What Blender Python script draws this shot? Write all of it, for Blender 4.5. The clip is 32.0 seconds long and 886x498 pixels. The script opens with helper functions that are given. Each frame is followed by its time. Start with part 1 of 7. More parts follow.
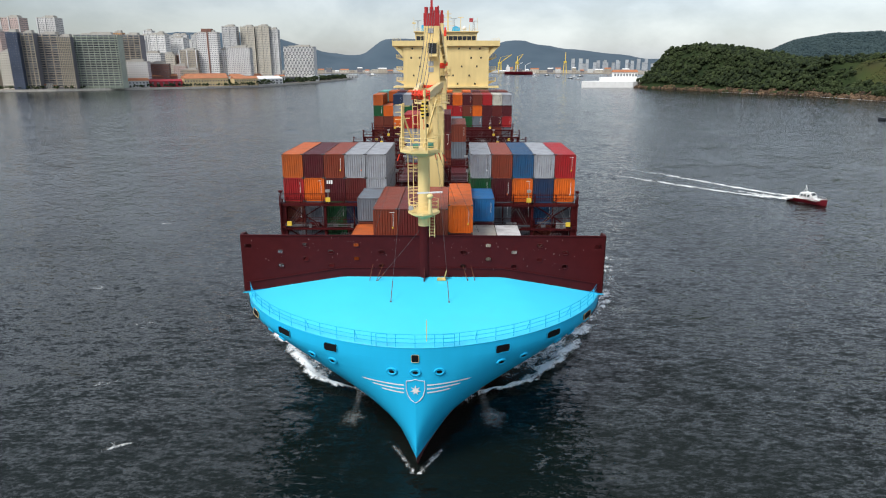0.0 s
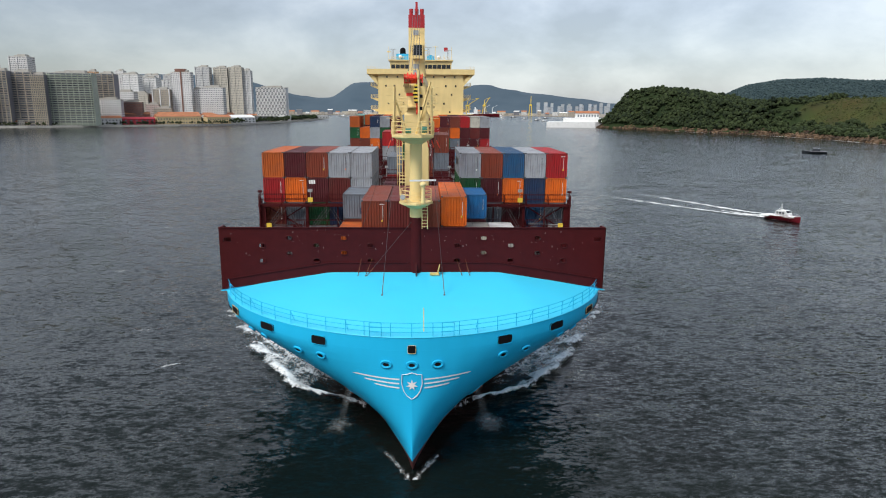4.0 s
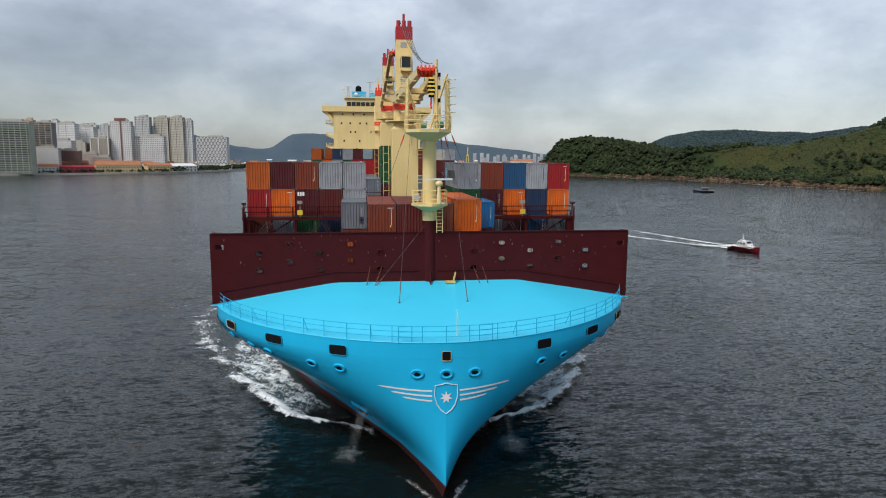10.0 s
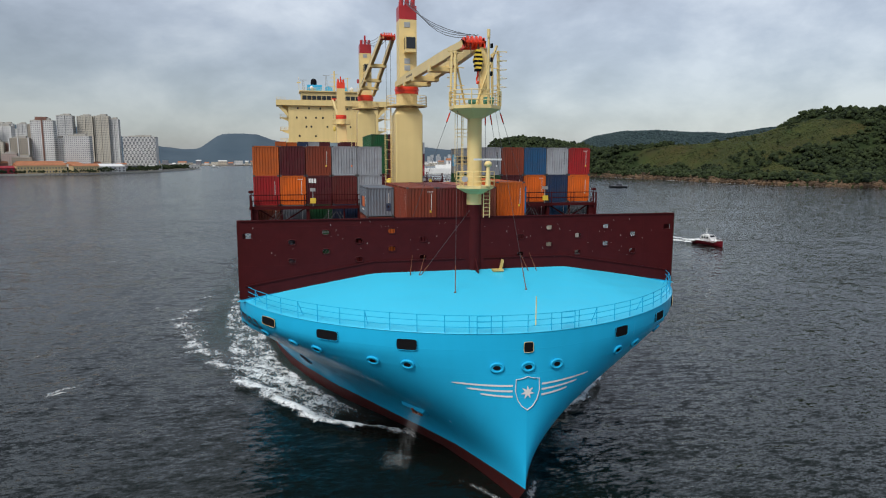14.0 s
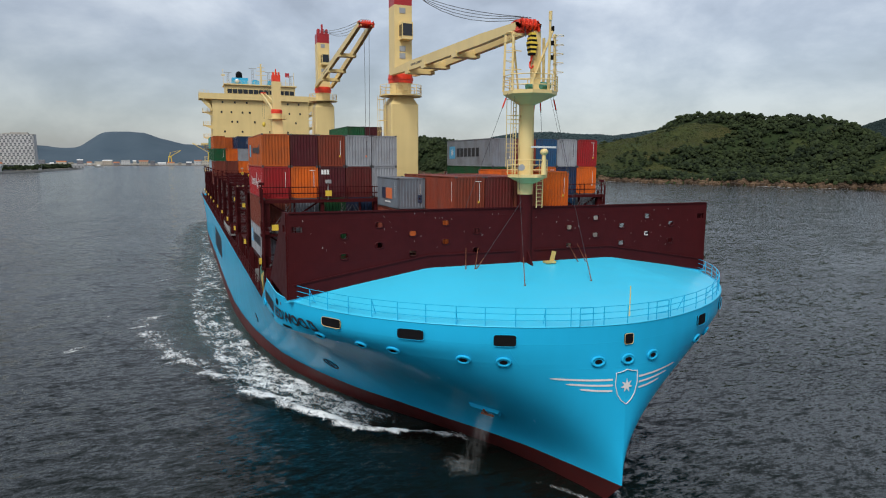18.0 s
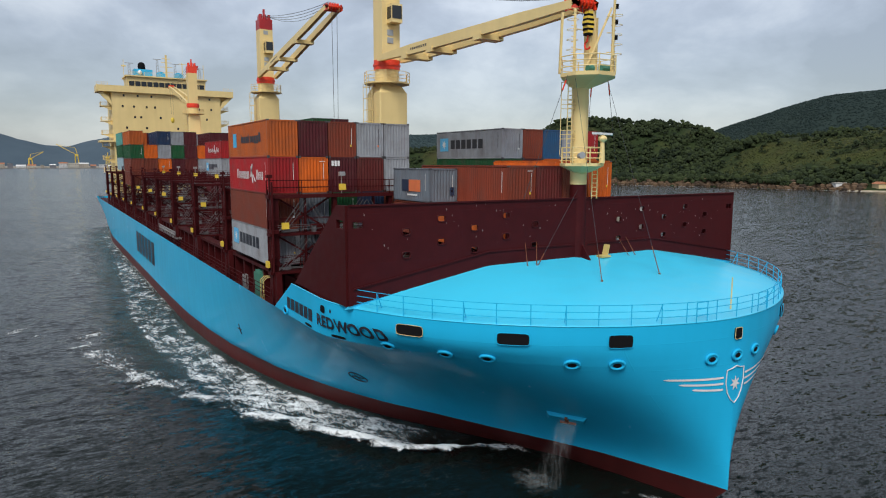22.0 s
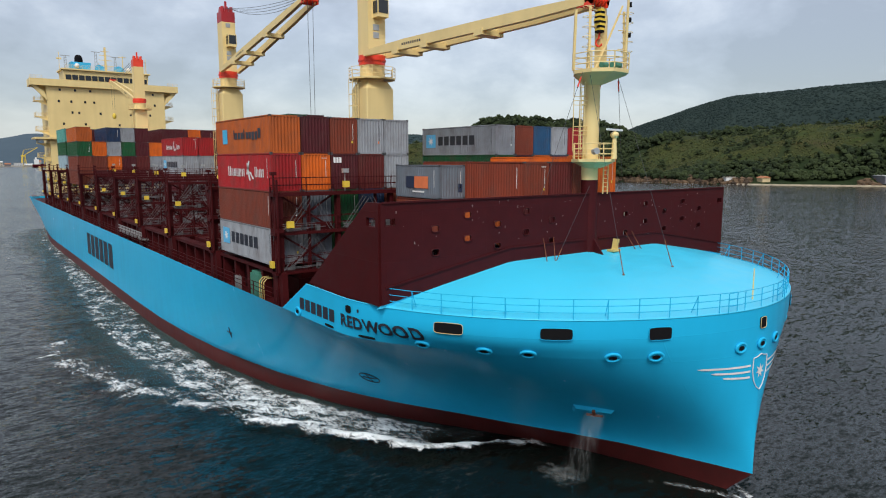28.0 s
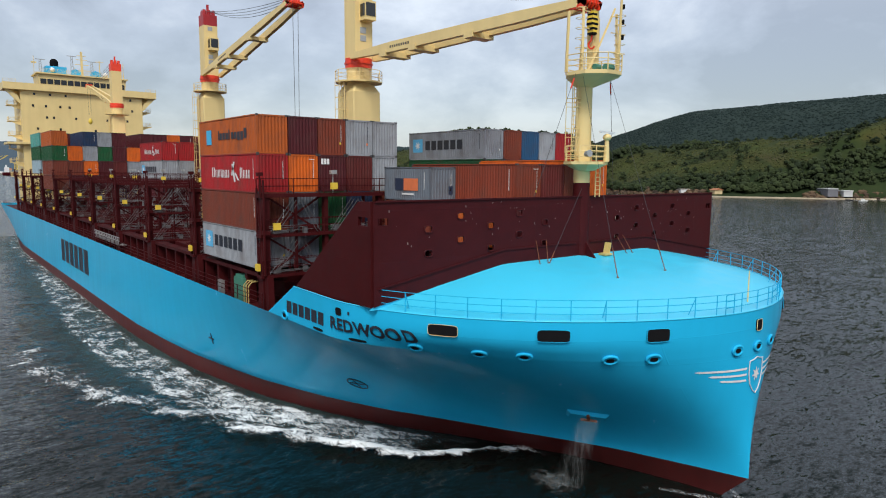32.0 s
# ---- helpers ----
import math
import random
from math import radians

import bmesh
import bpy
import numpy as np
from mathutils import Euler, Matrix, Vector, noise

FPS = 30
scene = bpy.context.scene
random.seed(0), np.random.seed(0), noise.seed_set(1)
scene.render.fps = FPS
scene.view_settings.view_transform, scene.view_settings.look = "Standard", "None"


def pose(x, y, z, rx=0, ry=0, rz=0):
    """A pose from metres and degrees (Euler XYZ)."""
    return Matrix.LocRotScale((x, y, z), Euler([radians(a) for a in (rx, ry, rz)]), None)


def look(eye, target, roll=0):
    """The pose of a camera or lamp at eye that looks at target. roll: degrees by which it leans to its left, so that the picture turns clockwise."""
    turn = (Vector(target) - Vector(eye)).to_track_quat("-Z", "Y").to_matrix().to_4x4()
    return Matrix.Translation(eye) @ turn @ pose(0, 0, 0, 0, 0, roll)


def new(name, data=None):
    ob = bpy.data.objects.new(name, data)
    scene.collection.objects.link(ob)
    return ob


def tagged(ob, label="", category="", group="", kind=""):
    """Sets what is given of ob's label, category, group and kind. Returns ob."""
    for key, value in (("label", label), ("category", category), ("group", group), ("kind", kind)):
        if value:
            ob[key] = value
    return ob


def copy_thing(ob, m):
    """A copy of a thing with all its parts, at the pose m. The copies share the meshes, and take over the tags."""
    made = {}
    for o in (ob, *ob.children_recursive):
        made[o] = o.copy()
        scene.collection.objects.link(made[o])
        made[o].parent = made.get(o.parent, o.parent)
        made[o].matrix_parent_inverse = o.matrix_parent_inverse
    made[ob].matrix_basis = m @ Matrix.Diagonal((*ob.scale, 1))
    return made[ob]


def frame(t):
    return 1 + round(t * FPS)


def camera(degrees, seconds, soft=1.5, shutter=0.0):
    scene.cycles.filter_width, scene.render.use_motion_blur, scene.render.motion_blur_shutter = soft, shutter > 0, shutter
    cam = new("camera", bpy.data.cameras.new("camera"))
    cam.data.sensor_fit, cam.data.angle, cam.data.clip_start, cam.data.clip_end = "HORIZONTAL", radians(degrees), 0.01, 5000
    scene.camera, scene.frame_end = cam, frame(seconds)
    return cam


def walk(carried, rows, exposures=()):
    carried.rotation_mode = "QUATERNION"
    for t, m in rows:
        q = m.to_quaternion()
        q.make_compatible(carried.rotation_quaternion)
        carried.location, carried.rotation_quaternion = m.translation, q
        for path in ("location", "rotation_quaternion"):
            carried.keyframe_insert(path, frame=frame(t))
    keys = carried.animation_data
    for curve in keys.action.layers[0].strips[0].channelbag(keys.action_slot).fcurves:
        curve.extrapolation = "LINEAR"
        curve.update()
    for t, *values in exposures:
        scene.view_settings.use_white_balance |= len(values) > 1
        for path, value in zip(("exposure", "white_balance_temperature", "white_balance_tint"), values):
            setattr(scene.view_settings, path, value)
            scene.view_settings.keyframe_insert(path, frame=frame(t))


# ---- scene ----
# Camera: flown round the bow of a container ship under way.
# Places are given in the ship's own axes at the start: bow towards -y, port side +x, water at z = 0.
SPEED = 5.0
SECONDS = 32.0
cam = camera(68.62, SECONDS, soft=1.1)

# seconds, place beside the ship, yaw, pitch, roll
FLIGHT = [
    (0, 3.17, -61.49, 34.18, 1.05, -15.99, -0.04),
    (1, 2.65, -60.87, 32.69, 0.43, -15.55, 0.00),
    (2, 1.82, -60.42, 31.45, -0.53, -14.41, 0.09),
    (3, 1.21, -59.77, 30.06, -1.24, -13.08, 0.21),
    (5.5, -0.21, -58.71, 27.08, -2.81, -11.18, 0.34),
    (6, -0.92, -58.41, 26.42, -3.30, -10.55, 0.23),
    (7, -1.76, -58.07, 25.81, -3.85, -10.11, 0.26),
    (8, -2.85, -57.57, 24.97, -4.46, -9.33, 0.25),
    (9, -4.34, -56.29, 24.18, -5.51, -8.25, 0.08),
    (10, -5.53, -54.96, 24.12, -7.15, -7.90, 0.29),
    (11, -7.14, -53.50, 23.75, -8.31, -7.94, 0.18),
    (12, -9.09, -52.07, 23.41, -9.71, -7.98, 0.20),
    (13, -11.49, -50.61, 22.72, -11.19, -7.74, 0.00),
    (14, -13.87, -49.72, 22.44, -12.98, -7.85, 0.10),
    (14.5, -15.14, -49.18, 22.20, -14.00, -7.88, 0.05),
    (16.5, -20.43, -46.78, 21.70, -18.20, -7.74, 0.02),
    (17, -21.73, -45.69, 21.45, -19.45, -7.57, 0.13),
    (18, -24.22, -43.81, 21.45, -21.81, -7.78, 0.25),
    (19, -26.63, -41.39, 21.03, -24.43, -7.49, 0.27),
    (20, -29.14, -38.99, 20.87, -27.06, -7.62, 0.30),
    (21, -31.17, -36.51, 20.60, -29.49, -7.52, 0.15),
    (22, -32.68, -34.60, 20.39, -31.59, -7.55, 0.18),
    (23, -33.59, -33.15, 20.34, -33.05, -7.56, 0.06),
    (24, -34.43, -32.16, 20.38, -34.53, -7.61, 0.12),
    (25, -35.06, -31.72, 20.39, -35.38, -7.63, 0.07),
    (25.5, -35.45, -31.64, 20.47, -35.76, -7.77, 0.10),
    (27.5, -36.87, -31.43, 20.47, -36.98, -7.94, 0.01),
    (28, -37.05, -31.18, 20.31, -37.14, -7.78, 0.00),
    (29, -37.53, -30.46, 19.96, -37.74, -7.48, 0.06),
    (30, -37.47, -29.93, 19.75, -38.24, -7.32, 0.09),
    (31, -37.21, -29.84, 19.65, -38.63, -7.09, 0.20),
    (32, -37.28, -30.06, 19.59, -39.04, -6.77, 0.46),
]


def flight_pose(x, y, z, yaw, pitch, roll):
    a, b = radians(yaw), radians(pitch)
    ahead = Vector((-math.sin(a) * math.cos(b), math.cos(a) * math.cos(b), math.sin(b)))
    eye = Vector((x, y, z))
    return look(eye, eye + ahead, roll)


walk(cam, [(row[0], flight_pose(row[1], row[2] - SPEED * row[0], *row[3:])) for row in FLIGHT], [(0, 0.4), (3, 0.32), (6, 0.14), (10, -0.02), (14, -0.1), (20, -0.1), (25, 0.02), (28, 0.06), (32, 0.08)])

# ---- light: a bright overcast sky, the sun behind cloud ----
world = bpy.data.worlds.new("overcast_sky")
scene.world = world
world.use_nodes = True
wn, wl = world.node_tree.nodes, world.node_tree.links
wn.clear()
w_out = wn.new("ShaderNodeOutputWorld")
w_sky = wn.new("ShaderNodeTexSky")
w_sky.sky_type = "NISHITA"
w_sky.sun_disc = False
w_sky.sun_elevation, w_sky.sun_rotation = radians(50), radians(223)
w_bg1 = wn.new("ShaderNodeBackground")
w_bg1.inputs[1].default_value = 0.05
wl.new(w_sky.outputs[0], w_bg1.inputs[0])
w_tc = wn.new("ShaderNodeTexCoord")
w_map = wn.new("ShaderNodeMapping")
w_map.inputs["Scale"].default_value = (1.0, 1.0, 1.9)
w_map.inputs["Location"].default_value = (0.3, 0.1, 0.25)
wl.new(w_tc.outputs["Generated"], w_map.inputs[0])
w_n1 = wn.new("ShaderNodeTexNoise")
w_n1.inputs["Scale"].default_value, w_n1.inputs["Detail"].default_value, w_n1.inputs["Roughness"].default_value = 3.6, 8, 0.56
w_n1.inputs["Distortion"].default_value = 0.15
wl.new(w_map.outputs[0], w_n1.inputs["Vector"])
w_ramp = wn.new("ShaderNodeValToRGB")
e = w_ramp.color_ramp.elements
e[0].position, e[0].color = 0.38, (0.262, 0.268, 0.286, 1)
e[1].position, e[1].color = 0.64, (0.555, 0.565, 0.575, 1)
m_ = e.new(0.5)
m_.color = (0.365, 0.38, 0.41, 1)
wl.new(w_n1.outputs["Fac"], w_ramp.inputs[0])
# the veil of cloud is greyer and bluer low down over the sea
w_sep = wn.new("ShaderNodeSeparateXYZ")
wl.new(w_tc.outputs["Generated"], w_sep.inputs[0])
w_grad = wn.new("ShaderNodeValToRGB")
e = w_grad.color_ramp.elements
e[0].position, e[0].color = 0.0, (0.67, 0.73, 0.81, 1)
e[1].position, e[1].color = 1.0, (0.85, 0.85, 0.85, 1)
for at, v in ((0.06, 0.77), (0.14, 0.92), (0.2, 1.04), (0.28, 1.45), (0.46, 1.35), (0.62, 0.9)):
    e.new(at).color = (v * 0.985, v, v * 1.03, 1)
wl.new(w_sep.outputs["Z"], w_grad.inputs[0])
w_bg2 = wn.new("ShaderNodeBackground")
# thicker cloud over the city side, thinner over the hills
w_side = wn.new("ShaderNodeMapRange")
w_side.inputs["From Min"].default_value, w_side.inputs["From Max"].default_value = -0.5, 0.15
w_side.inputs["To Min"].default_value, w_side.inputs["To Max"].default_value = 0.6, 1.0
wl.new(w_sep.outputs["X"], w_side.inputs["Value"])
w_mul = wn.new("ShaderNodeVectorMath")
w_mul.operation = "SCALE"
wl.new(w_ramp.outputs[0], w_mul.inputs[0])
# that bank of cloud lies low
w_high = wn.new("ShaderNodeMapRange")
w_high.inputs["From Min"].default_value, w_high.inputs["From Max"].default_value = 0.12, 0.24
wl.new(w_sep.outputs["Z"], w_high.inputs["Value"])
w_bank = wn.new("ShaderNodeMix")
wl.new(w_high.outputs[0], w_bank.inputs["Factor"])
wl.new(w_side.outputs[0], w_bank.inputs["A"])
w_bank.inputs["B"].default_value = 1.0
wl.new(w_bank.outputs["Result"], w_mul.inputs["Scale"])
w_veil = wn.new("ShaderNodeVectorMath")
w_veil.operation = "MULTIPLY"
wl.new(w_mul.outputs[0], w_veil.inputs[0])
wl.new(w_grad.outputs[0], w_veil.inputs[1])
wl.new(w_veil.outputs[0], w_bg2.inputs[0])
w_add = wn.new("ShaderNodeAddShader")
wl.new(w_bg1.outputs[0], w_add.inputs[0])
wl.new(w_bg2.outputs[0], w_add.inputs[1])
wl.new(w_add.outputs[0], w_out.inputs[0])

sun_data = bpy.data.lights.new("sun", "SUN")
sun_data.energy, sun_data.angle, sun_data.color = 2.85, radians(22), (1.0, 0.97, 0.92)
sun = new("sun", sun_data)
sun.matrix_world = look((-115, -125, 200), (0, 0, 0))


# ---- materials ----
def material(name, color, rough=0.5, metal=0.0, grain=0.12, scale=2.0, stain=0.12, stain_scale=0.25, bump=0.0, bump_scale=30.0,
             streak=False, tint=None, spec=0.5, from_object=False, rand=0.0):
    """Painted or plain surface: fine grain, broad stains, optional streaks down the side and relief."""
    m = bpy.data.materials.new(name)
    m.use_nodes = True
    n, l = m.node_tree.nodes, m.node_tree.links
    p = n["Principled BSDF"]
    p.inputs["Roughness"].default_value, p.inputs["Metallic"].default_value = rough, metal
    p.inputs["Specular IOR Level"].default_value = spec
    tc = n.new("ShaderNodeTexCoord")
    mp = n.new("ShaderNodeMapping")
    mp.inputs["Scale"].default_value = (1, 1, 0.12) if streak else (1, 1, 1)
    l.new(tc.outputs["Object"], mp.inputs[0])
    fine, broad = n.new("ShaderNodeTexNoise"), n.new("ShaderNodeTexNoise")
    fine.inputs["Scale"].default_value, fine.inputs["Detail"].default_value = scale, 6
    broad.inputs["Scale"].default_value, broad.inputs["Detail"].default_value = stain_scale, 4
    l.new(mp.outputs[0], fine.inputs["Vector"])
    l.new(tc.outputs["Object"], broad.inputs["Vector"])
    base = n.new("ShaderNodeRGB")
    base.outputs[0].default_value = (*color, 1)
    source = base.outputs[0]
    if from_object:
        oi = n.new("ShaderNodeObjectInfo")
        source = oi.outputs["Color"]
    if rand:
        oi = n.new("ShaderNodeObjectInfo")
        hsv = n.new("ShaderNodeHueSaturation")
        mr = n.new("ShaderNodeMapRange")
        mr.inputs["To Min"].default_value, mr.inputs["To Max"].default_value = 1 - rand, 1 + rand
        l.new(oi.outputs["Random"], mr.inputs["Value"])
        l.new(mr.outputs[0], hsv.inputs["Value"])
        l.new(source, hsv.inputs["Color"])
        source = hsv.outputs[0]
    m1 = n.new("ShaderNodeMix")
    m1.data_type, m1.blend_type = "RGBA", "MULTIPLY"
    m1.inputs[0].default_value = 1.0
    r1 = n.new("ShaderNodeMapRange")
    r1.inputs["From Min"].default_value, r1.inputs["From Max"].default_value = 0.3, 0.7
    r1.inputs["To Min"].default_value, r1.inputs["To Max"].default_value = 1 - grain, 1 + grain * 0.5
    l.new(fine.outputs["Fac"], r1.inputs["Value"])
    l.new(source, m1.inputs[6])
    l.new(r1.outputs[0], m1.inputs[7])
    m2 = n.new("ShaderNodeMix")
    m2.data_type, m2.blend_type = "RGBA", "MIX"
    r2 = n.new("ShaderNodeMapRange")
    r2.inputs["From Min"].default_value, r2.inputs["From Max"].default_value = 0.45, 0.75
    r2.inputs["To Min"].default_value, r2.inputs["To Max"].default_value = 0.0, stain * 3
    l.new(broad.outputs["Fac"], r2.inputs["Value"])
    l.new(r2.outputs[0], m2.inputs[0])
    l.new(m1.outputs[2], m2.inputs[6])
    if tint:
        m2.inputs[7].default_value = (*tint, 1)
    else:
        dk = n.new("ShaderNodeMix")
        dk.data_type, dk.blend_type = "RGBA", "MULTIPLY"
        dk.inputs[0].default_value = 1.0
        l.new(m1.outputs[2], dk.inputs[6])
        dk.inputs[7].default_value = (0.6, 0.57, 0.54, 1)
        l.new(dk.outputs[2], m2.inputs[7])
    l.new(m2.outputs[2], p.inputs["Base Color"])
    rr = n.new("ShaderNodeMapRange")
    rr.inputs["To Min"].default_value, rr.inputs["To Max"].default_value = max(0.03, rough - 0.12), min(1.0, rough + 0.12)
    l.new(fine.outputs["Fac"], rr.inputs["Value"])
    l.new(rr.outputs[0], p.inputs["Roughness"])
    if bump:
        bn = n.new("ShaderNodeTexNoise")
        bn.inputs["Scale"].default_value, bn.inputs["Detail"].default_value = bump_scale, 4
        l.new(tc.outputs["Object"], bn.inputs["Vector"])
        bp = n.new("ShaderNodeBump")
        bp.inputs["Strength"].default_value, bp.inputs["Distance"].default_value = min(1.0, bump * 4), bump
        l.new(bn.outputs["Fac"], bp.inputs["Height"])
        l.new(bp.outputs[0], p.inputs["Normal"])
    return m


HULL_BLUE = material("hull_blue_paint", (0.018, 0.44, 0.74), 0.22, grain=0.03, scale=0.9, stain=0.05, stain_scale=0.12, streak=True, bump=0.006, bump_scale=0.5, spec=0.08)


def plate_seams(m, long, high, axes=("Y", "Z")):
    """Faint welded plate joints pressed into a painted surface."""
    n, l = m.node_tree.nodes, m.node_tree.links
    tc, sp, cb, br, bp = (n.new("ShaderNode" + k) for k in ("TexCoord", "SeparateXYZ", "CombineXYZ", "TexBrick", "Bump"))
    l.new(tc.outputs["Object"], sp.inputs[0])
    l.new(sp.outputs[axes[0]], cb.inputs["X"])
    l.new(sp.outputs[axes[1]], cb.inputs["Y"])
    l.new(cb.outputs[0], br.inputs["Vector"])
    br.inputs["Scale"].default_value, br.inputs["Brick Width"].default_value, br.inputs["Row Height"].default_value = 1.0, long, high
    br.inputs["Mortar Size"].default_value, br.inputs["Mortar Smooth"].default_value = 0.03, 1.0
    bp.inputs["Strength"].default_value, bp.inputs["Distance"].default_value = 0.28, 0.02
    l.new(br.outputs["Fac"], bp.inputs["Height"])
    p = n["Principled BSDF"]
    if p.inputs["Normal"].links:
        l.new(p.inputs["Normal"].links[0].from_socket, bp.inputs["Normal"])
    l.new(bp.outputs[0], p.inputs["Normal"])


plate_seams(HULL_BLUE, 7.5, 1.55)
DECK_BLUE = material("deck_blue_paint", (0.05, 0.58, 0.84), 0.36, grain=0.03, scale=0.8, stain=0.02, stain_scale=0.15)
BOOT_RED = material("antifouling_red", (0.09, 0.011, 0.010), 0.55, grain=0.2, scale=1.2, stain=0.2, stain_scale=0.3, streak=True)
STEEL_BROWN = material("oxide_brown_paint", (0.056, 0.0062, 0.0072), 0.55, grain=0.15, scale=1.4, stain=0.12, stain_scale=0.4, spec=0.14)
plate_seams(STEEL_BROWN, 5.0, 2.9, ("X", "Z"))
CREAM = material("cream_paint", (0.77, 0.59, 0.26), 0.45, grain=0.06, scale=0.8, stain=0.08, stain_scale=0.2, streak=True)
SIGNAL_RED = material("signal_red_paint", (0.80, 0.055, 0.02), 0.4, grain=0.08)
DARK_RED = material("dark_red_paint", (0.42, 0.02, 0.025), 0.4, grain=0.1)
WHITE = material("white_paint", (0.78, 0.78, 0.76), 0.45, grain=0.08, stain=0.08)
BLACK = material("flat_black_and_hole_shade", (0.008, 0.008, 0.009), 0.9, spec=0.1)
DARK_LETTER = material("dark_lettering", (0.018, 0.022, 0.035), 0.5)
YELLOW = material("yellow_paint", (0.78, 0.55, 0.06), 0.45, grain=0.1)
RUST = material("rusty_steel", (0.20, 0.06, 0.025), 0.8, grain=0.3)
DULL_YELLOW = material("faded_yellow_paint", (0.62, 0.47, 0.16), 0.6, grain=0.2, stain=0.2)
CABLE = material("steel_wire", (0.10, 0.10, 0.105), 0.45, metal=0.6)
GALV = material("galvanised_steel", (0.42, 0.43, 0.43), 0.4, metal=0.5)
GREEN_PAINT = material("green_machine_paint", (0.05, 0.20, 0.14), 0.5)
CONTAINER = material("container_paint", (0.5, 0.5, 0.5), 0.5, grain=0.14, scale=1.3, stain=0.13, stain_scale=0.8, streak=True, from_object=True, rand=0.12, spec=0.3, tint=(0.085, 0.05, 0.04))
BRIGHT_PRINT = material("orange_print", (0.75, 0.2, 0.08), 0.5)
SKY_LOGO = material("light_blue_print", (0.12, 0.48, 0.78), 0.5)
GLASS_DARK = material("dark_window_glass", (0.015, 0.018, 0.022), 0.08, grain=0.02, stain=0.02)
BLUE_PRINT = material("blue_funnel_paint", (0.04, 0.42, 0.72), 0.4)
CONCRETE = material("weathered_concrete", (0.42, 0.40, 0.36), 0.85, grain=0.2, stain=0.2)


# ---- mesh building ----
class Shape:
    """Collects faces for one mesh."""

    def __init__(self):
        self.v, self.f = [], []

    def add(self, verts, faces):
        k = len(self.v)
        self.v.extend(tuple(p) for p in verts)
        self.f.extend(tuple(i + k for i in f) for f in faces)
        return self

    def box(self, x, y, z, sx, sy, sz, turn=0.0, taper=1.0):
        """A box about the centre of its foot (x, y, z); taper scales its top."""
        c, s = math.cos(radians(turn)), math.sin(radians(turn))
        pts = []
        for dz, k in ((0, 1.0), (sz, taper)):
            for dx, dy in ((-1, -1), (1, -1), (1, 1), (-1, 1)):
                a, b = dx * sx / 2 * k, dy * sy / 2 * k
                pts.append((x + a * c - b * s, y + a * s + b * c, z + dz))
        return self.add(pts, [(3, 2, 1, 0), (4, 5, 6, 7), (0, 1, 5, 4), (1, 2, 6, 5), (2, 3, 7, 6), (3, 0, 4, 7)])

    def span(self, x0, x1, y0, y1, z0, z1):
        return self.box((x0 + x1) / 2, (y0 + y1) / 2, z0, x1 - x0, y1 - y0, z1 - z0)

    def tube(self, a, b, r0, r1=None, n=10, caps=True):
        """A round bar from a to b."""
        a, b = Vector(a), Vector(b)
        r1 = r0 if r1 is None else r1
        d = (b - a).normalized()
        u = d.orthogonal().normalized()
        w = d.cross(u)
        pts = []
        for p, r in ((a, r0), (b, r1)):
            for i in range(n):
                t = 2 * math.pi * i / n
                pts.append(p + (u * math.cos(t) + w * math.sin(t)) * r)
        faces = [(i, (i + 1) % n, n + (i + 1) % n, n + i) for i in range(n)]
        if caps:
            faces += [tuple(range(n))[::-1], tuple(range(n, 2 * n))]
        return self.add(pts, faces)

    def rod(self, a, b, w, h=None):
        """A square bar from a to b, w across and h deep."""
        a, b = Vector(a), Vector(b)
        h = w if h is None else h
        d = (b - a).normalized()
        u = d.cross(Vector((0, 0, 1)))
        u = u.normalized() if u.length > 1e-4 else Vector((1, 0, 0))
        q = u.cross(d)
        pts = [p + u * (i * w / 2) + q * (j * h / 2) for p in (a, b) for i, j in ((-1, -1), (1, -1), (1, 1), (-1, 1))]
        return self.add(pts, [(0, 1, 2, 3), (7, 6, 5, 4), (0, 4, 5, 1), (1, 5, 6, 2), (2, 6, 7, 3), (3, 7, 4, 0)])

    def line(self, pts, r, n=6):
        """A round bar bent along points, in one piece; closed when the last point is the first."""
        pts = [Vector(p) for p in pts]
        closed = (pts[0] - pts[-1]).length < 1e-6
        if closed:
            pts = pts[:-1]
        m, k = len(pts), len(self.v)
        side = None
        for i, p in enumerate(pts):
            a = pts[i - 1] if i or closed else p
            b = pts[(i + 1) % m] if i < m - 1 or closed else p
            d = (b - a).normalized()
            side = d.orthogonal().normalized() if side is None else (side - d * side.dot(d)).normalized()
            up = d.cross(side)
            for j in range(n):
                t = 2 * math.pi * j / n
                self.v.append(tuple(p + (side * math.cos(t) + up * math.sin(t)) * r))
        for i in range(m if closed else m - 1):
            q = (i + 1) % m
            self.f += [(k + i * n + j, k + i * n + (j + 1) % n, k + q * n + (j + 1) % n, k + q * n + j) for j in range(n)]
        if not closed:
            self.f += [tuple(k + j for j in range(n))[::-1], tuple(k + (m - 1) * n + j for j in range(n))]
        return self

    def prism(self, outline, axis, a, b):
        """An outline in the two other axes (in order x, y, z), drawn out along axis from a to b."""
        k = len(outline)
        def at(p, c):
            q = list(p)
            q.insert("xyz".index(axis), c)
            return tuple(q)
        pts = [at(p, a) for p in outline] + [at(p, b) for p in outline]
        return self.add(pts, [tuple(range(k)), tuple(range(2 * k - 1, k - 1, -1))] + [(i, k + i, k + (i + 1) % k, (i + 1) % k) for i in range(k)])

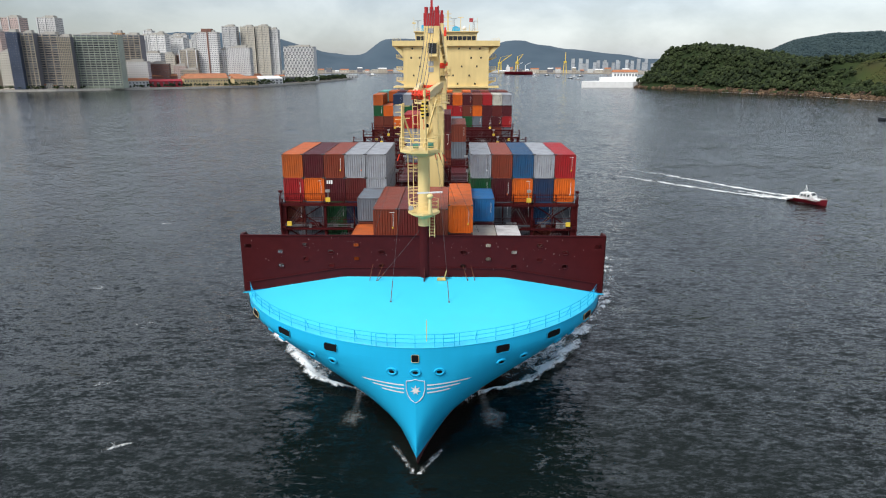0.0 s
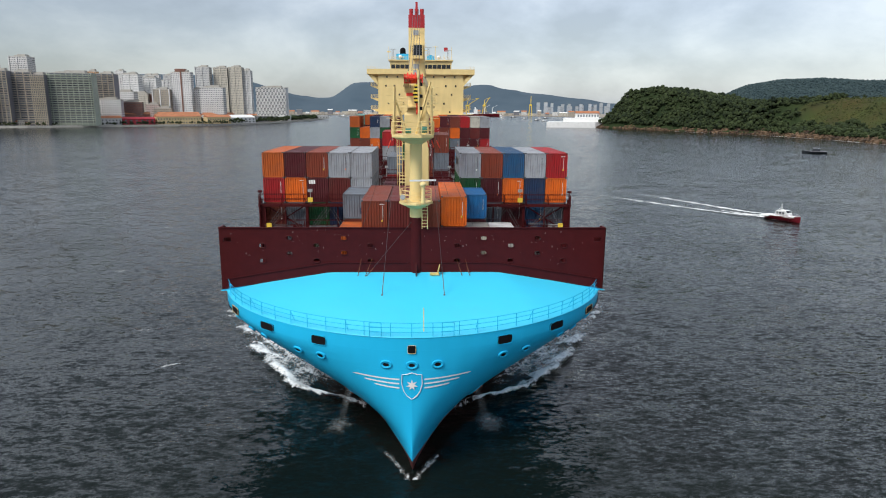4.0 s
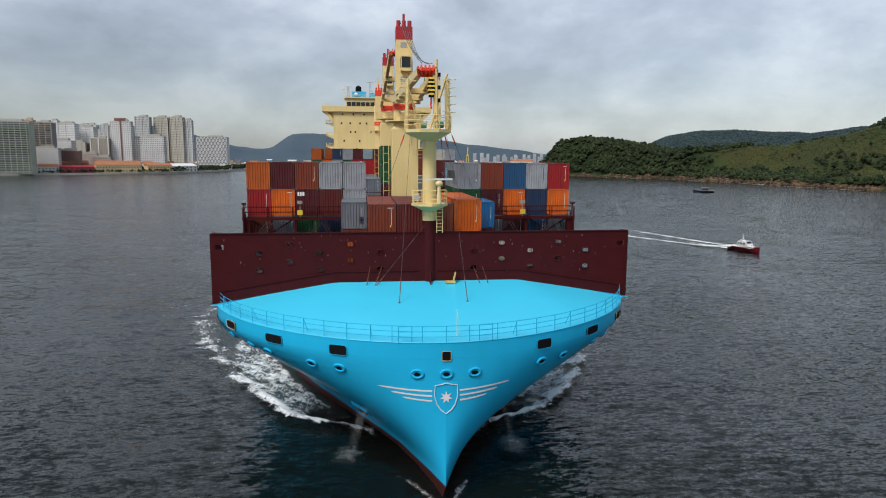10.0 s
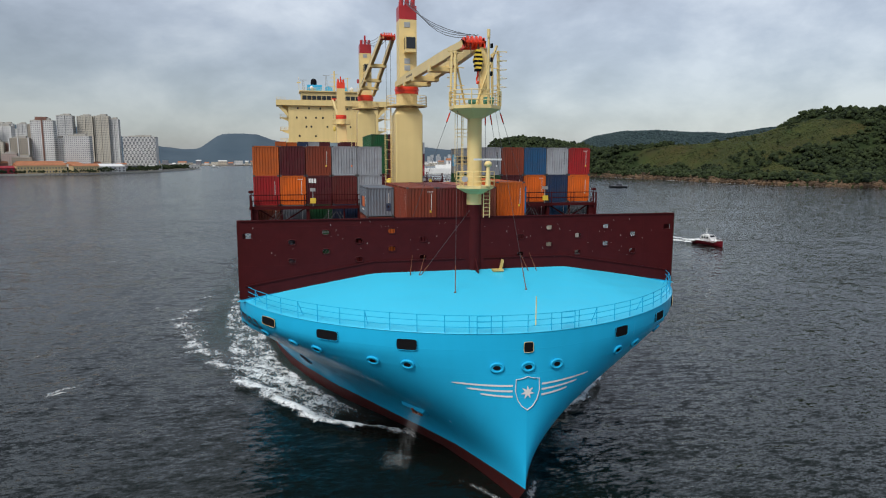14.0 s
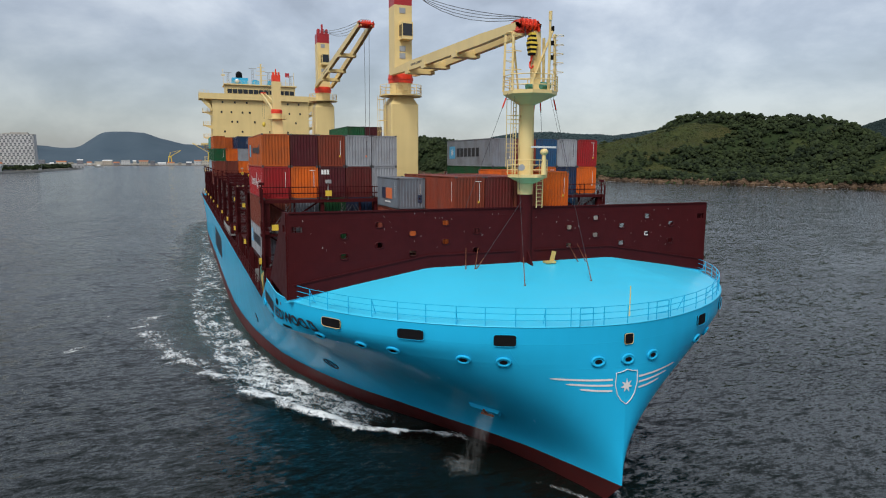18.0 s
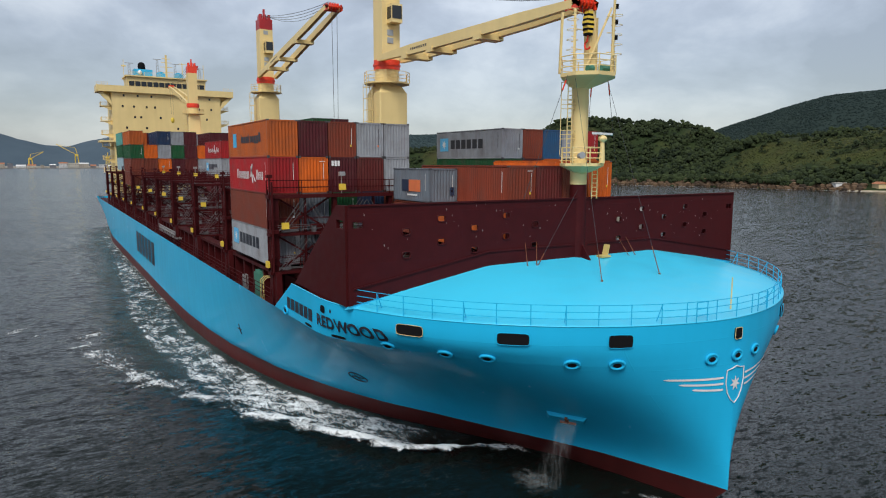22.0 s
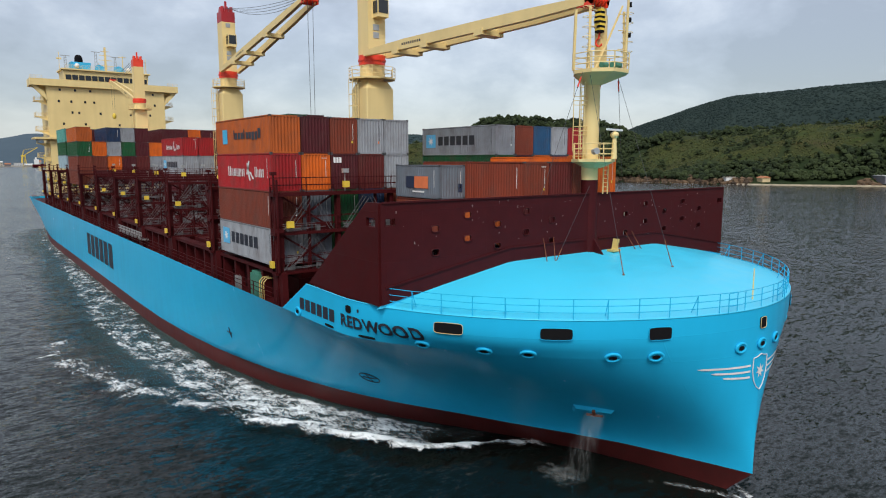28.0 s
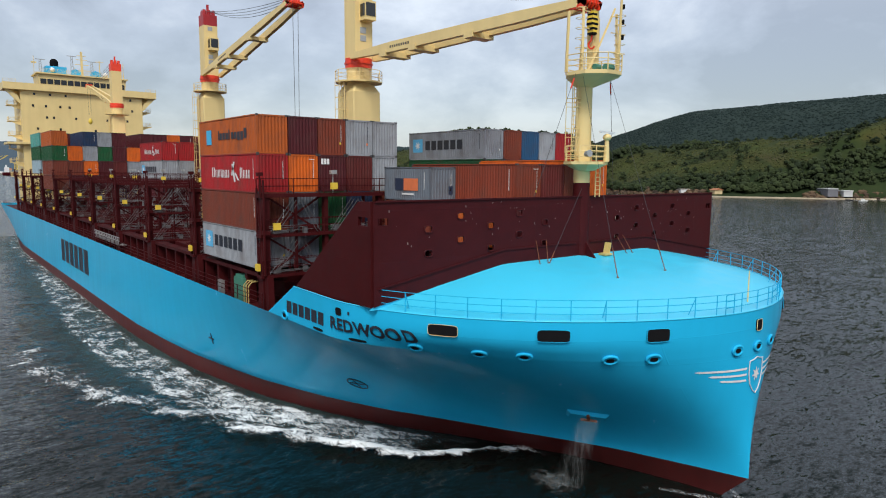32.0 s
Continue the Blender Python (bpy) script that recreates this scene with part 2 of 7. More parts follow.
    def ball(self, x, y, z, rx, ry=None, rz=None, n=10, m=6):
        ry, rz = ry or rx, rz or rx
        pts = [(x, y, z - rz)]
        for j in range(1, m):
            p = math.pi * j / m
            pts += [(x + rx * math.sin(p) * math.cos(2 * math.pi * i / n), y + ry * math.sin(p) * math.sin(2 * math.pi * i / n), z - rz * math.cos(p)) for i in range(n)]
        pts.append((x, y, z + rz))
        f = [(0, 1 + (i + 1) % n, 1 + i) for i in range(n)]
        for j in range(m - 2):
            a = 1 + j * n
            f += [(a + i, a + (i + 1) % n, a + n + (i + 1) % n, a + n + i) for i in range(n)]
        a = 1 + (m - 2) * n
        f += [(a + i, a + (i + 1) % n, len(pts) - 1) for i in range(n)]
        return self.add(pts, f)

    def mesh(self, name, mat=None, smooth=None):
        me = bpy.data.meshes.new(name)
        me.from_pydata(self.v, [], self.f)
        if mat:
            me.materials.append(mat)
        bm = bmesh.new()
        bm.from_mesh(me)
        bmesh.ops.recalc_face_normals(bm, faces=bm.faces)
        bm.to_mesh(me)
        bm.free()
        me.shade_flat()
        if smooth:
            me.shade_smooth()
            me.set_sharp_from_angle(angle=radians(smooth))
        me.update()
        return me


def part(name, shape, mat, parent, label="", smooth=None, kind=""):
    me = shape if isinstance(shape, bpy.types.Mesh) else shape.mesh(name, mat, smooth)
    ob = new(name, me)
    ob.parent = parent
    return tagged(ob, label, kind=kind)


def empty(name, x=0, y=0, z=0):
    ob = new(name)
    ob.empty_display_size = 0.5
    ob.location = (x, y, z)
    return ob


def thing(name, shape, mat, label, category, group="", kind="", smooth=None):
    ob = new(name, shape.mesh(name, mat, smooth))
    return tagged(ob, label, category, group, kind)


AFLOAT = []  # things carried by the ship, keyed with it at the end


# ---- water ----
def water_material():
    """Wind-roughened water: the surface leans by layers of swell, chop and ripple, each drawn out across the wind."""
    m = bpy.data.materials.new("harbour_water")
    m.use_nodes = True
    n, l = m.node_tree.nodes, m.node_tree.links
    p = n["Principled BSDF"]
    p.inputs["Base Color"].default_value = (0.0042, 0.0072, 0.006, 1)
    p.inputs["Roughness"].default_value = 0.14
    p.inputs["IOR"].default_value = 1.32
    tc = n.new("ShaderNodeTexCoord")
    # broad calm and ruffled patches
    calm = n.new("ShaderNodeTexNoise")
    calm.inputs["Scale"].default_value, calm.inputs["Detail"].default_value = 0.03, 3
    l.new(tc.outputs["Object"], calm.inputs["Vector"])
    wind = n.new("ShaderNodeMapRange")
    wind.inputs["From Min"].default_value, wind.inputs["From Max"].default_value = 0.3, 0.7
    wind.inputs["To Min"].default_value, wind.inputs["To Max"].default_value = 0.7, 1.25
    l.new(calm.outputs["Fac"], wind.inputs["Value"])
    total = None
    for scale, stretch, turn, lean, detail in ((0.06, 1.5, 20, 0.12, 1), (0.26, 2.2, 28, 0.40, 2), (0.85, 2.3, 14, 0.72, 2), (2.6, 1.7, 46, 0.55, 2), (7.0, 1.4, 10, 0.4, 1)):
        mp = n.new("ShaderNodeMapping")
        mp.inputs["Rotation"].default_value = (0, 0, radians(turn))
        mp.inputs["Scale"].default_value = (1.0, stretch, 1.0)
        l.new(tc.outputs["Object"], mp.inputs[0])
        nz = n.new("ShaderNodeTexNoise")
        nz.inputs["Scale"].default_value, nz.inputs["Detail"].default_value, nz.inputs["Roughness"].default_value = scale, detail, 0.5
        nz.inputs["Distortion"].default_value = 0.5
        l.new(mp.outputs[0], nz.inputs["Vector"])
        sub = n.new("ShaderNodeVectorMath")
        sub.operation = "SUBTRACT"
        sub.inputs[1].default_value = (0.5, 0.5, 0.5)
        l.new(nz.outputs["Color"], sub.inputs[0])
        mul = n.new("ShaderNodeVectorMath")
        mul.operation = "MULTIPLY"
        mul.inputs[1].default_value = (lean, lean, 0.0)
        l.new(sub.outputs[0], mul.inputs[0])
        if total:
            ad = n.new("ShaderNodeVectorMath")
            ad.operation = "ADD"
            l.new(total, ad.inputs[0])
            l.new(mul.outputs[0], ad.inputs[1])
            total = ad.outputs[0]
        else:
            total = mul.outputs[0]
    gust = n.new("ShaderNodeVectorMath")
    gust.operation = "SCALE"
    l.new(total, gust.inputs[0])
    l.new(wind.outputs[0], gust.inputs["Scale"])
    up = n.new("ShaderNodeVectorMath")
    up.operation = "ADD"
    up.inputs[1].default_value = (0.0, 0.0, 1.0)
    l.new(gust.outputs[0], up.inputs[0])
    nm = n.new("ShaderNodeVectorMath")
    nm.operation = "NORMALIZE"
    l.new(up.outputs[0], nm.inputs[0])
    l.new(nm.outputs[0], p.inputs["Normal"])
    return m


WATER = water_material()
R = 4700.0
water = thing("water", Shape().add([(-R, -R, 0), (R, -R, 0), (R, R, 0), (-R, R, 0)], [(0, 1, 2, 3)]), WATER, "dark grey rippled harbour water", "water", kind="structure")


# ---- land ----
def foliage(name, a, b, scale, rough=0.9, meadow=None):
    m = bpy.data.materials.new(name)
    m.use_nodes = True
    n, l = m.node_tree.nodes, m.node_tree.links
    p = n["Principled BSDF"]
    p.inputs["Roughness"].default_value = rough
    p.inputs["Specular IOR Level"].default_value = 0.15
    g = n.new("ShaderNodeNewGeometry")
    tc = n.new("ShaderNodeTexCoord")
    nz = n.new("ShaderNodeTexNoise")
    nz.inputs["Scale"].default_value, nz.inputs["Detail"].default_value = scale, 6
    l.new(tc.outputs["Object"], nz.inputs["Vector"])
    ad = n.new("ShaderNodeMath")
    ad.operation = "MULTIPLY_ADD"
    ad.inputs[1].default_value = 0.5
    l.new(g.outputs["Random Per Island"], ad.inputs[0])
    l.new(nz.outputs["Fac"], ad.inputs[2])
    rp = n.new("ShaderNodeValToRGB")
    rp.color_ramp.elements[0].position, rp.color_ramp.elements[0].color = 0.35, (*a, 1)
    rp.color_ramp.elements[1].position, rp.color_ramp.elements[1].color = 0.95, (*b, 1)
    l.new(ad.outputs[0], rp.inputs[0])
    if meadow:
        at = n.new("ShaderNodeAttribute")
        at.attribute_name = "meadow"
        ad2 = n.new("ShaderNodeMath")
        ad2.operation = "MULTIPLY_ADD"
        ad2.inputs[1].default_value = 0.8
        ad2.inputs[2].default_value = -0.4
        l.new(nz.outputs["Fac"], ad2.inputs[0])
        ad3 = n.new("ShaderNodeMath")
        ad3.operation = "ADD"
        ad3.use_clamp = True
        l.new(at.outputs["Fac"], ad3.inputs[0])
        l.new(ad2.outputs[0], ad3.inputs[1])
        mx = n.new("ShaderNodeMix")
        mx.data_type = "RGBA"
        l.new(ad3.outputs[0], mx.inputs[0])
        l.new(rp.outputs[0], mx.inputs[6])
        hs = n.new("ShaderNodeMix")
        hs.data_type, hs.blend_type = "RGBA", "MULTIPLY"
        hs.inputs[0].default_value = 0.7
        hs.inputs[6].default_value = (*meadow, 1)
        l.new(nz.outputs["Color"], hs.inputs[7])
        l.new(hs.outputs[2], mx.inputs[7])
        l.new(mx.outputs[2], p.inputs["Base Color"])
    else:
        l.new(rp.outputs[0], p.inputs["Base Color"])
    return m


WOOD_GREEN = foliage("forest_canopy", (0.006, 0.0115, 0.0075), (0.037, 0.051, 0.020), 0.02)
GRASS = foliage("hillside_ground", (0.006, 0.014, 0.006), (0.026, 0.040, 0.013), 0.03, meadow=(0.070, 0.078, 0.026))
# the blue of distance haze is painted into this far forest colour
HAZED_FAR_GREEN = foliage("hazed_far_forest", (0.045, 0.072, 0.098), (0.068, 0.098, 0.125), 0.006)
ROCK = foliage("shore_rock", (0.016, 0.014, 0.013), (0.13, 0.085, 0.052), 0.05)
SAND = material("beach_sand", (0.50, 0.42, 0.30), 0.9, grain=0.2, scale=0.2)
EARTH = material("quay_earth", (0.28, 0.25, 0.20), 0.9, grain=0.3, scale=0.1)


def shore_x(y):
    """The waterline of the hilly shore: x at a given y."""
    ys = (-420, -260, -160, -60, 20, 80, 150, 230, 320, 380, 470, 560, 650, 730, 820, 900, 960)
    xs = (1500, 1100, 820, 640, 545, 505, 485, 475, 440, 408, 396, 400, 385, 342, 302, 262, 300)
    return float(np.interp(y, ys, xs))


HILLS = ((355, 890, 52, 170, 165), (439, 661, 25, 90, 102), (599, 549, 63, 141, 112), (697, 425, 56, 85, 109), (656, 630, 39, 50, 75), (624, 262, 39, 58, 73), (643, 149, 38, 117, 84), (683, -17, 63, 117, 126), (601, -136, 51, 78, 150))


def meadow_at(x, y):
    """How open the ground is: 1 grass, 0 wood."""
    d = x - shore_x(y)
    w = 0.8 * noise.noise((x * 0.011, y * 0.011, 5.0)) + 0.7 * noise.noise((x * 0.035, y * 0.035, 2.0)) + 0.4 * noise.noise((x * 0.11, y * 0.11, 4.0))
    if (480 < y < 650 and 30 < d < 210) or (392 < y <= 480 and 16 < d < 85):
        return 0.86 if w < 0.25 else 0.25
    if 190 < y < 284 and 10 < d < 130:
        return 0.7 if w < 0.05 else 0.3
    if -200 < y <= 190 and 52 + 22 * noise.noise((y * 0.02, 2.0, 0.0)) < d < 210:
        return 0.86 if w < 0.12 else 0.25
    return 0.4 if w < -0.5 else 0.0


def land_height(x, y):
    d = x - shore_x(y)
    if d < -1:
        return -1.5
    h = sum(a * math.exp(-((x - cx) / rx) ** 2 - ((y - cy) / ry) ** 2) for cx, cy, a, rx, ry in HILLS)
    h *= min(1.0, 0.06 + d / (75.0 if y < 640 else 45.0)) if d > 0 else 0.05
    h += 3.0 * noise.noise((x * 0.02, y * 0.02, 0.3)) + 1.2 * noise.noise((x * 0.07, y * 0.07, 1.3))
    return max(min(2.4, 0.9 + d * 0.5), h) if d < 6 else max(2.2, h)


def build_hills():
    sh = Shape()
    ny, nx = 190, 110
    rows = []
    for j in range(ny):
        y = -420 + 1480.0 * j / (ny - 1)
        for i in range(nx):
            u = i / (nx - 1)
            x = shore_x(min(y, 955)) + (0 if y < 955 else (y - 955) * 0.35) - 2 + 620 * u ** 1.5
            rows.append((x, y, land_height(x, min(y, 955)) if y < 955 else max(1.5, land_height(x, y))))
    sh.v = rows
    sh.f = [(j * nx + i, j * nx + i + 1, (j + 1) * nx + i + 1, (j + 1) * nx + i) for j in range(ny - 1) for i in range(nx - 1)]
    ob = thing("hillside", sh, GRASS, "green grassy hillside with woods above a rocky shore", "hill", kind="structure", smooth=60)
    at = ob.data.attributes.new("meadow", "FLOAT", "POINT")
    at.data.foreach_set("value", [meadow_at(v.co.x, v.co.y) for v in ob.data.vertices])
    return ob


def clump(sh, x, y, z, r, rnd, n=6, m=4):
    """One leafy clump: a rough lump with an uneven outline."""
    k = len(sh.v)
    pts = [(x, y, z - r * 0.5)]
    for j in range(1, m):
        p = math.pi * j / m
        for i in range(n):
            q = r * rnd.uniform(0.72, 1.25)
            t = 2 * math.pi * (i + 0.5 * (j % 2)) / n
            pts.append((x + q * math.sin(p) * math.cos(t), y + q * math.sin(p) * math.sin(t), z - q * 0.85 * math.cos(p)))
    pts.append((x, y, z + r * rnd.uniform(0.7, 1.0)))
    f = [(0, 1 + (i + 1) % n, 1 + i) for i in range(n)]
    for j in range(m - 2):
        a = 1 + j * n
        f += [(a + i, a + (i + 1) % n, a + n + (i + 1) % n, a + n + i) for i in range(n)]
    a = 1 + (m - 2) * n
    f += [(a + i, a + (i + 1) % n, len(pts) - 1) for i in range(n)]
    sh.v.extend(pts)
    sh.f.extend(tuple(q + k for q in g) for g in f)


def tree(sh, x, y, z, r, rnd):
    """A broad crown: one high clump and lower ones round it."""
    clump(sh, x, y, z + r * 0.85, r * 0.5, rnd, 5, 3)
    a = rnd.uniform(0, 6.3)
    for k in range(6):
        t = a + k * 1.047 + rnd.uniform(-0.4, 0.4)
        q = r * rnd.uniform(0.4, 0.85)
        clump(sh, x + q * math.cos(t), y + q * math.sin(t), z + r * rnd.uniform(0.1, 0.75), r * rnd.uniform(0.26, 0.46), rnd, 5, 3)


def build_woods():
    rnd = random.Random(4)
    sh = Shape()
    made = 0
    while made < 16500:
        y = rnd.uniform(-200, 980)
        d = 4 + 460 * rnd.random() ** 1.5
        x = shore_x(min(y, 955)) + d
        m = meadow_at(x, y)
        if rnd.random() < m * 1.12 + (0.1 if d < 14 else 0) or (y < 130 and d < 13):
            continue
        h = land_height(x, min(y, 955))
        stand = noise.noise((x * 0.03, y * 0.03, 3.0))
        r = rnd.choice((1.6, 2.3, 2.8, 3.4, 4.2, 5.6)) * rnd.uniform(0.85, 1.15) * (1 + 0.35 * stand) * (0.6 if m > 0.2 else 1.0)
        tree(sh, x, y, h + max(0.0, 1.2 + 2.5 * stand), r, rnd)
        made += 1
    me = bpy.data.meshes.new("woods")
    me.from_pydata(sh.v, [], sh.f)
    me.materials.append(WOOD_GREEN)
    me.shade_flat()
    return tagged(new("woods", me), "dense dark green coastal forest on the hills", "trees", kind="stuff")


def build_rocks():
    rnd = random.Random(9)
    sh = Shape()
    for k in range(4200):
        y = rnd.uniform(-60, 930)
        if 40 < y < 110 or y < -10:
            continue
        k = rnd.random()
        x = shore_x(y) - 2 + 15 * k * (0.5 + 0.9 * abs(noise.noise((0, y * 0.02, 7))))
        r = rnd.choice((0.6, 0.9, 1.3, 1.8, 2.6)) * rnd.uniform(0.8, 1.25)
        clump(sh, x, y, 0.2 + 5.4 * k * rnd.uniform(0.5, 1.1), r, rnd, 6, 3)
    me = bpy.data.meshes.new("rocks")
    me.from_pydata(sh.v, [], sh.f)
    me.materials.append(ROCK)
    me.shade_flat()
    return tagged(new("shore_rocks", me), "brown granite boulders along the waterline", "rocks", kind="stuff")


build_hills()
build_woods()
build_rocks()


def build_scrub():
    """Tufts and low bushes over the open slopes."""
    rnd, sh = random.Random(33), Shape()
    made = 0
    while made < 16000:
        y = rnd.uniform(-80, 660)
        x = shore_x(y) + rnd.uniform(12, 330)
        if meadow_at(x, y) < 0.7:
            continue
        r = rnd.choice((0.4, 0.5, 0.7, 1.0)) * rnd.uniform(0.8, 1.3)
        clump(sh, x, y, land_height(x, y) + 0.15, r, rnd, 4, 3)
        made += 1
    me = bpy.data.meshes.new("scrub")
    me.from_pydata(sh.v, [], sh.f)
    me.materials.append(foliage("dry_grass_and_scrub", (0.014, 0.022, 0.008), (0.072, 0.080, 0.028), 0.05))
    me.shade_flat()
    return tagged(new("scrub", me), "olive grass tufts and low bushes on the slope", "grass", kind="stuff")


build_scrub()


def far_ridge(name, label, points, depth, mat, seed, crest=False, rough=1.0):
    """A far range: points are x, y along its foot (or its crest) with the height of its crest."""
    sh = Shape()
    n, m = 90, 9
    pts = np.array(points, float)
    s = np.linspace(0, len(pts) - 1, n)
    for j in range(m):
        v = j / (m - 1)
        for i in range(n):
            x, y, h = (float(np.interp(s[i], range(len(pts)), pts[:, c])) for c in range(3))
            away = Vector((x, y)).normalized() * depth
            d = away * (v - (0.87 if crest else 0.0))
            k = math.sin(min(1.0, v * 1.15) * math.pi / 2) if v < 0.87 else 1 - (v - 0.87) * 2.5
            z = max(0.3, h * k * (1 + 0.16 * rough * noise.noise((x * 0.0035, y * 0.0035, seed + v * 1.5))) + 9 * rough * noise.noise((x * 0.012, y * 0.012, seed + v * 4)) * min(1, v * 4))
            sh.v.append((x + d.x, y + d.y, z if j else -1.0))
    sh.f = [(j * n + i, j * n + i + 1, (j + 1) * n + i + 1, (j + 1) * n + i) for j in range(m - 1) for i in range(n - 1)]
    return thing(name, sh, mat, label, "hill", kind="structure", smooth=60)


far_ridge("backdrop", "distant hazy blue-green wooded mountain range", [(-2600, 2500, 90), (-1900, 2800, 120), (-1300, 3050, 190), (-1000, 3150, 205), (-800, 3200, 150), (-600, 3250, 90), (-450, 3250, 80), (-350, 3250, 150), (-180, 3250, 165), (0, 3250, 110), (80, 3250, 100), (240, 3200, 150), (330, 3200, 160), (480, 3150, 110), (700, 3100, 85), (900, 3050, 50), (1300, 2900, 60), (2200, 2600, 80)], 700, HAZED_FAR_GREEN, 2.0)

# bluish haze across the bay is mixed into this green
HAZED_BAY_GREEN = foliage("hazed_bay_forest", (0.020, 0.036, 0.042), (0.040, 0.062, 0.064), 0.03)
# forest green shifted towards blue to hold the haze before the high hill
HAZED_MID_GREEN = foliage("hill_forest", (0.012, 0.023, 0.023), (0.023, 0.037, 0.033), 0.02)
HIGH_HILL = far_ridge("far_hill", "high dark wooded hill behind the shore", [(880, 660, 30), (900, 560, 66), (900, 500, 82), (900, 420, 101), (900, 350, 113), (900, 230, 117), (900, 110, 119), (910, -20, 121), (930, -160, 116), (960, -320, 100), (1000, -500, 80)], 250, HAZED_MID_GREEN, 6.0, True, 0.25)
BAY_HILL = far_ridge("far_hill", "distant wooded hill beyond the bay", [(650, 1520, 20), (715, 1500, 56), (780, 1500, 84), (850, 1500, 97), (950, 1500, 106), (1085, 1500, 96), (1160, 1480, 90), (1250, 1430, 104), (1350, 1330, 118), (1500, 1180, 120)], 300, HAZED_BAY_GREEN, 9.0, True, 0.6)


def ridge_trees(hill, count, size, mat, words):
    """Tree tops along the brow and the near slope of a high hill."""
    rnd, sh = random.Random(12), Shape()
    quads = [p for p in hill.data.polygons if p.center.z > 15]
    for k in range(count):
        p = rnd.choice(quads)
        a, b, c, d = (hill.data.vertices[i].co for i in p.vertices)
        u, v = rnd.random(), rnd.random()
        q = (a * (1 - u) + b * u) * (1 - v) + (d * (1 - u) + c * u) * v
        clump(sh, q.x, q.y, q.z - 0.1 * size, rnd.uniform(0.5, 1.3) * size, rnd, 5, 3)
    me = bpy.data.meshes.new("ridge_trees")
    me.from_pydata(sh.v, [], sh.f)
    me.materials.append(mat)
    tagged(new("ridge_trees", me), words, "trees", kind="stuff")


ridge_trees(HIGH_HILL, 24000, 1.6, HAZED_MID_GREEN, "dark tree canopy on the high hill")
ridge_trees(BAY_HILL, 9000, 3.2, HAZED_BAY_GREEN, "hazy tree canopy on the hill beyond the bay")

# city shore: a flat quay that steps out of the water
city = Shape()
edge = [(-1500, 640), (-900, 690), (-562, 757), (-501, 774), (-447, 809), (-389, 848), (-325, 890), (-281, 935), (-249, 1103), (-232, 1291), (-228, 1420), (-240, 1620)]
city.prism([(x, y) for x, y in edge] + [(-900, 2100), (-2400, 2100), (-2400, 640)], "z", -2.0, 2.2)
thing("ground", city, EARTH, "paved city waterfront behind a low sea wall", "ground", kind="structure")
wall = Shape()
for (x0, y0), (x1, y1) in zip(edge, edge[1:]):
    wall.rod((x0, y0 - 0.4, 0.9), (x1, y1 - 0.4, 0.9), 1.0, 3.4)
thing("sea_wall", wall, CONCRETE, "low grey concrete sea wall", "wall", kind="structure")
far_shore = Shape().prism([(-800, 2150), (-300, 2250), (100, 2300), (420, 2150), (700, 1900), (1000, 2300), (1000, 3100), (-900, 3100)], "z", -2, 2.0)
thing("far_quay", far_shore, EARTH, "distant port quays and low ground", "ground", kind="structure")

PALE = material("pale_render", (0.60, 0.60, 0.59), 0.8, grain=0.12, scale=0.05, stain=0.12, stain_scale=0.03, rand=0.2)
BEIGE = material("beige_render", (0.54, 0.50, 0.42), 0.8, grain=0.12, scale=0.05, stain=0.12, stain_scale=0.03, rand=0.1)
SANDY = material("sandy_render", (0.40, 0.35, 0.28), 0.8, grain=0.12, scale=0.05, rand=0.12)
NAVY = material("navy_tiles", (0.03, 0.045, 0.085), 0.5, grain=0.15, scale=0.05)
GREY = material("grey_render", (0.17, 0.17, 0.19), 0.7, grain=0.15, scale=0.05)
OCHRE = material("ochre_render", (0.55, 0.30, 0.13), 0.8, grain=0.15, scale=0.05)
SAGE = material("sage_render", (0.36, 0.40, 0.33), 0.8, grain=0.15, scale=0.05)
BRICK = material("brown_brick", (0.20, 0.10, 0.075), 0.85, grain=0.2, scale=0.1)
CUSTOMS = material("yellow_render", (0.60, 0.47, 0.26), 0.85, grain=0.15, scale=0.1)
PINK = material("rosy_render", (0.52, 0.40, 0.36), 0.8, grain=0.1, scale=0.05)
TILE = material("clay_roof_tiles", (0.42, 0.17, 0.08), 0.85, grain=0.25, scale=0.3)
RED_WALL = material("red_shed_paint", (0.33, 0.02, 0.035), 0.7, grain=0.15, scale=0.2)
WINDOW = foliage("far_window_glass", (0.03, 0.036, 0.045), (0.15, 0.16, 0.175), 0.4, 0.3)


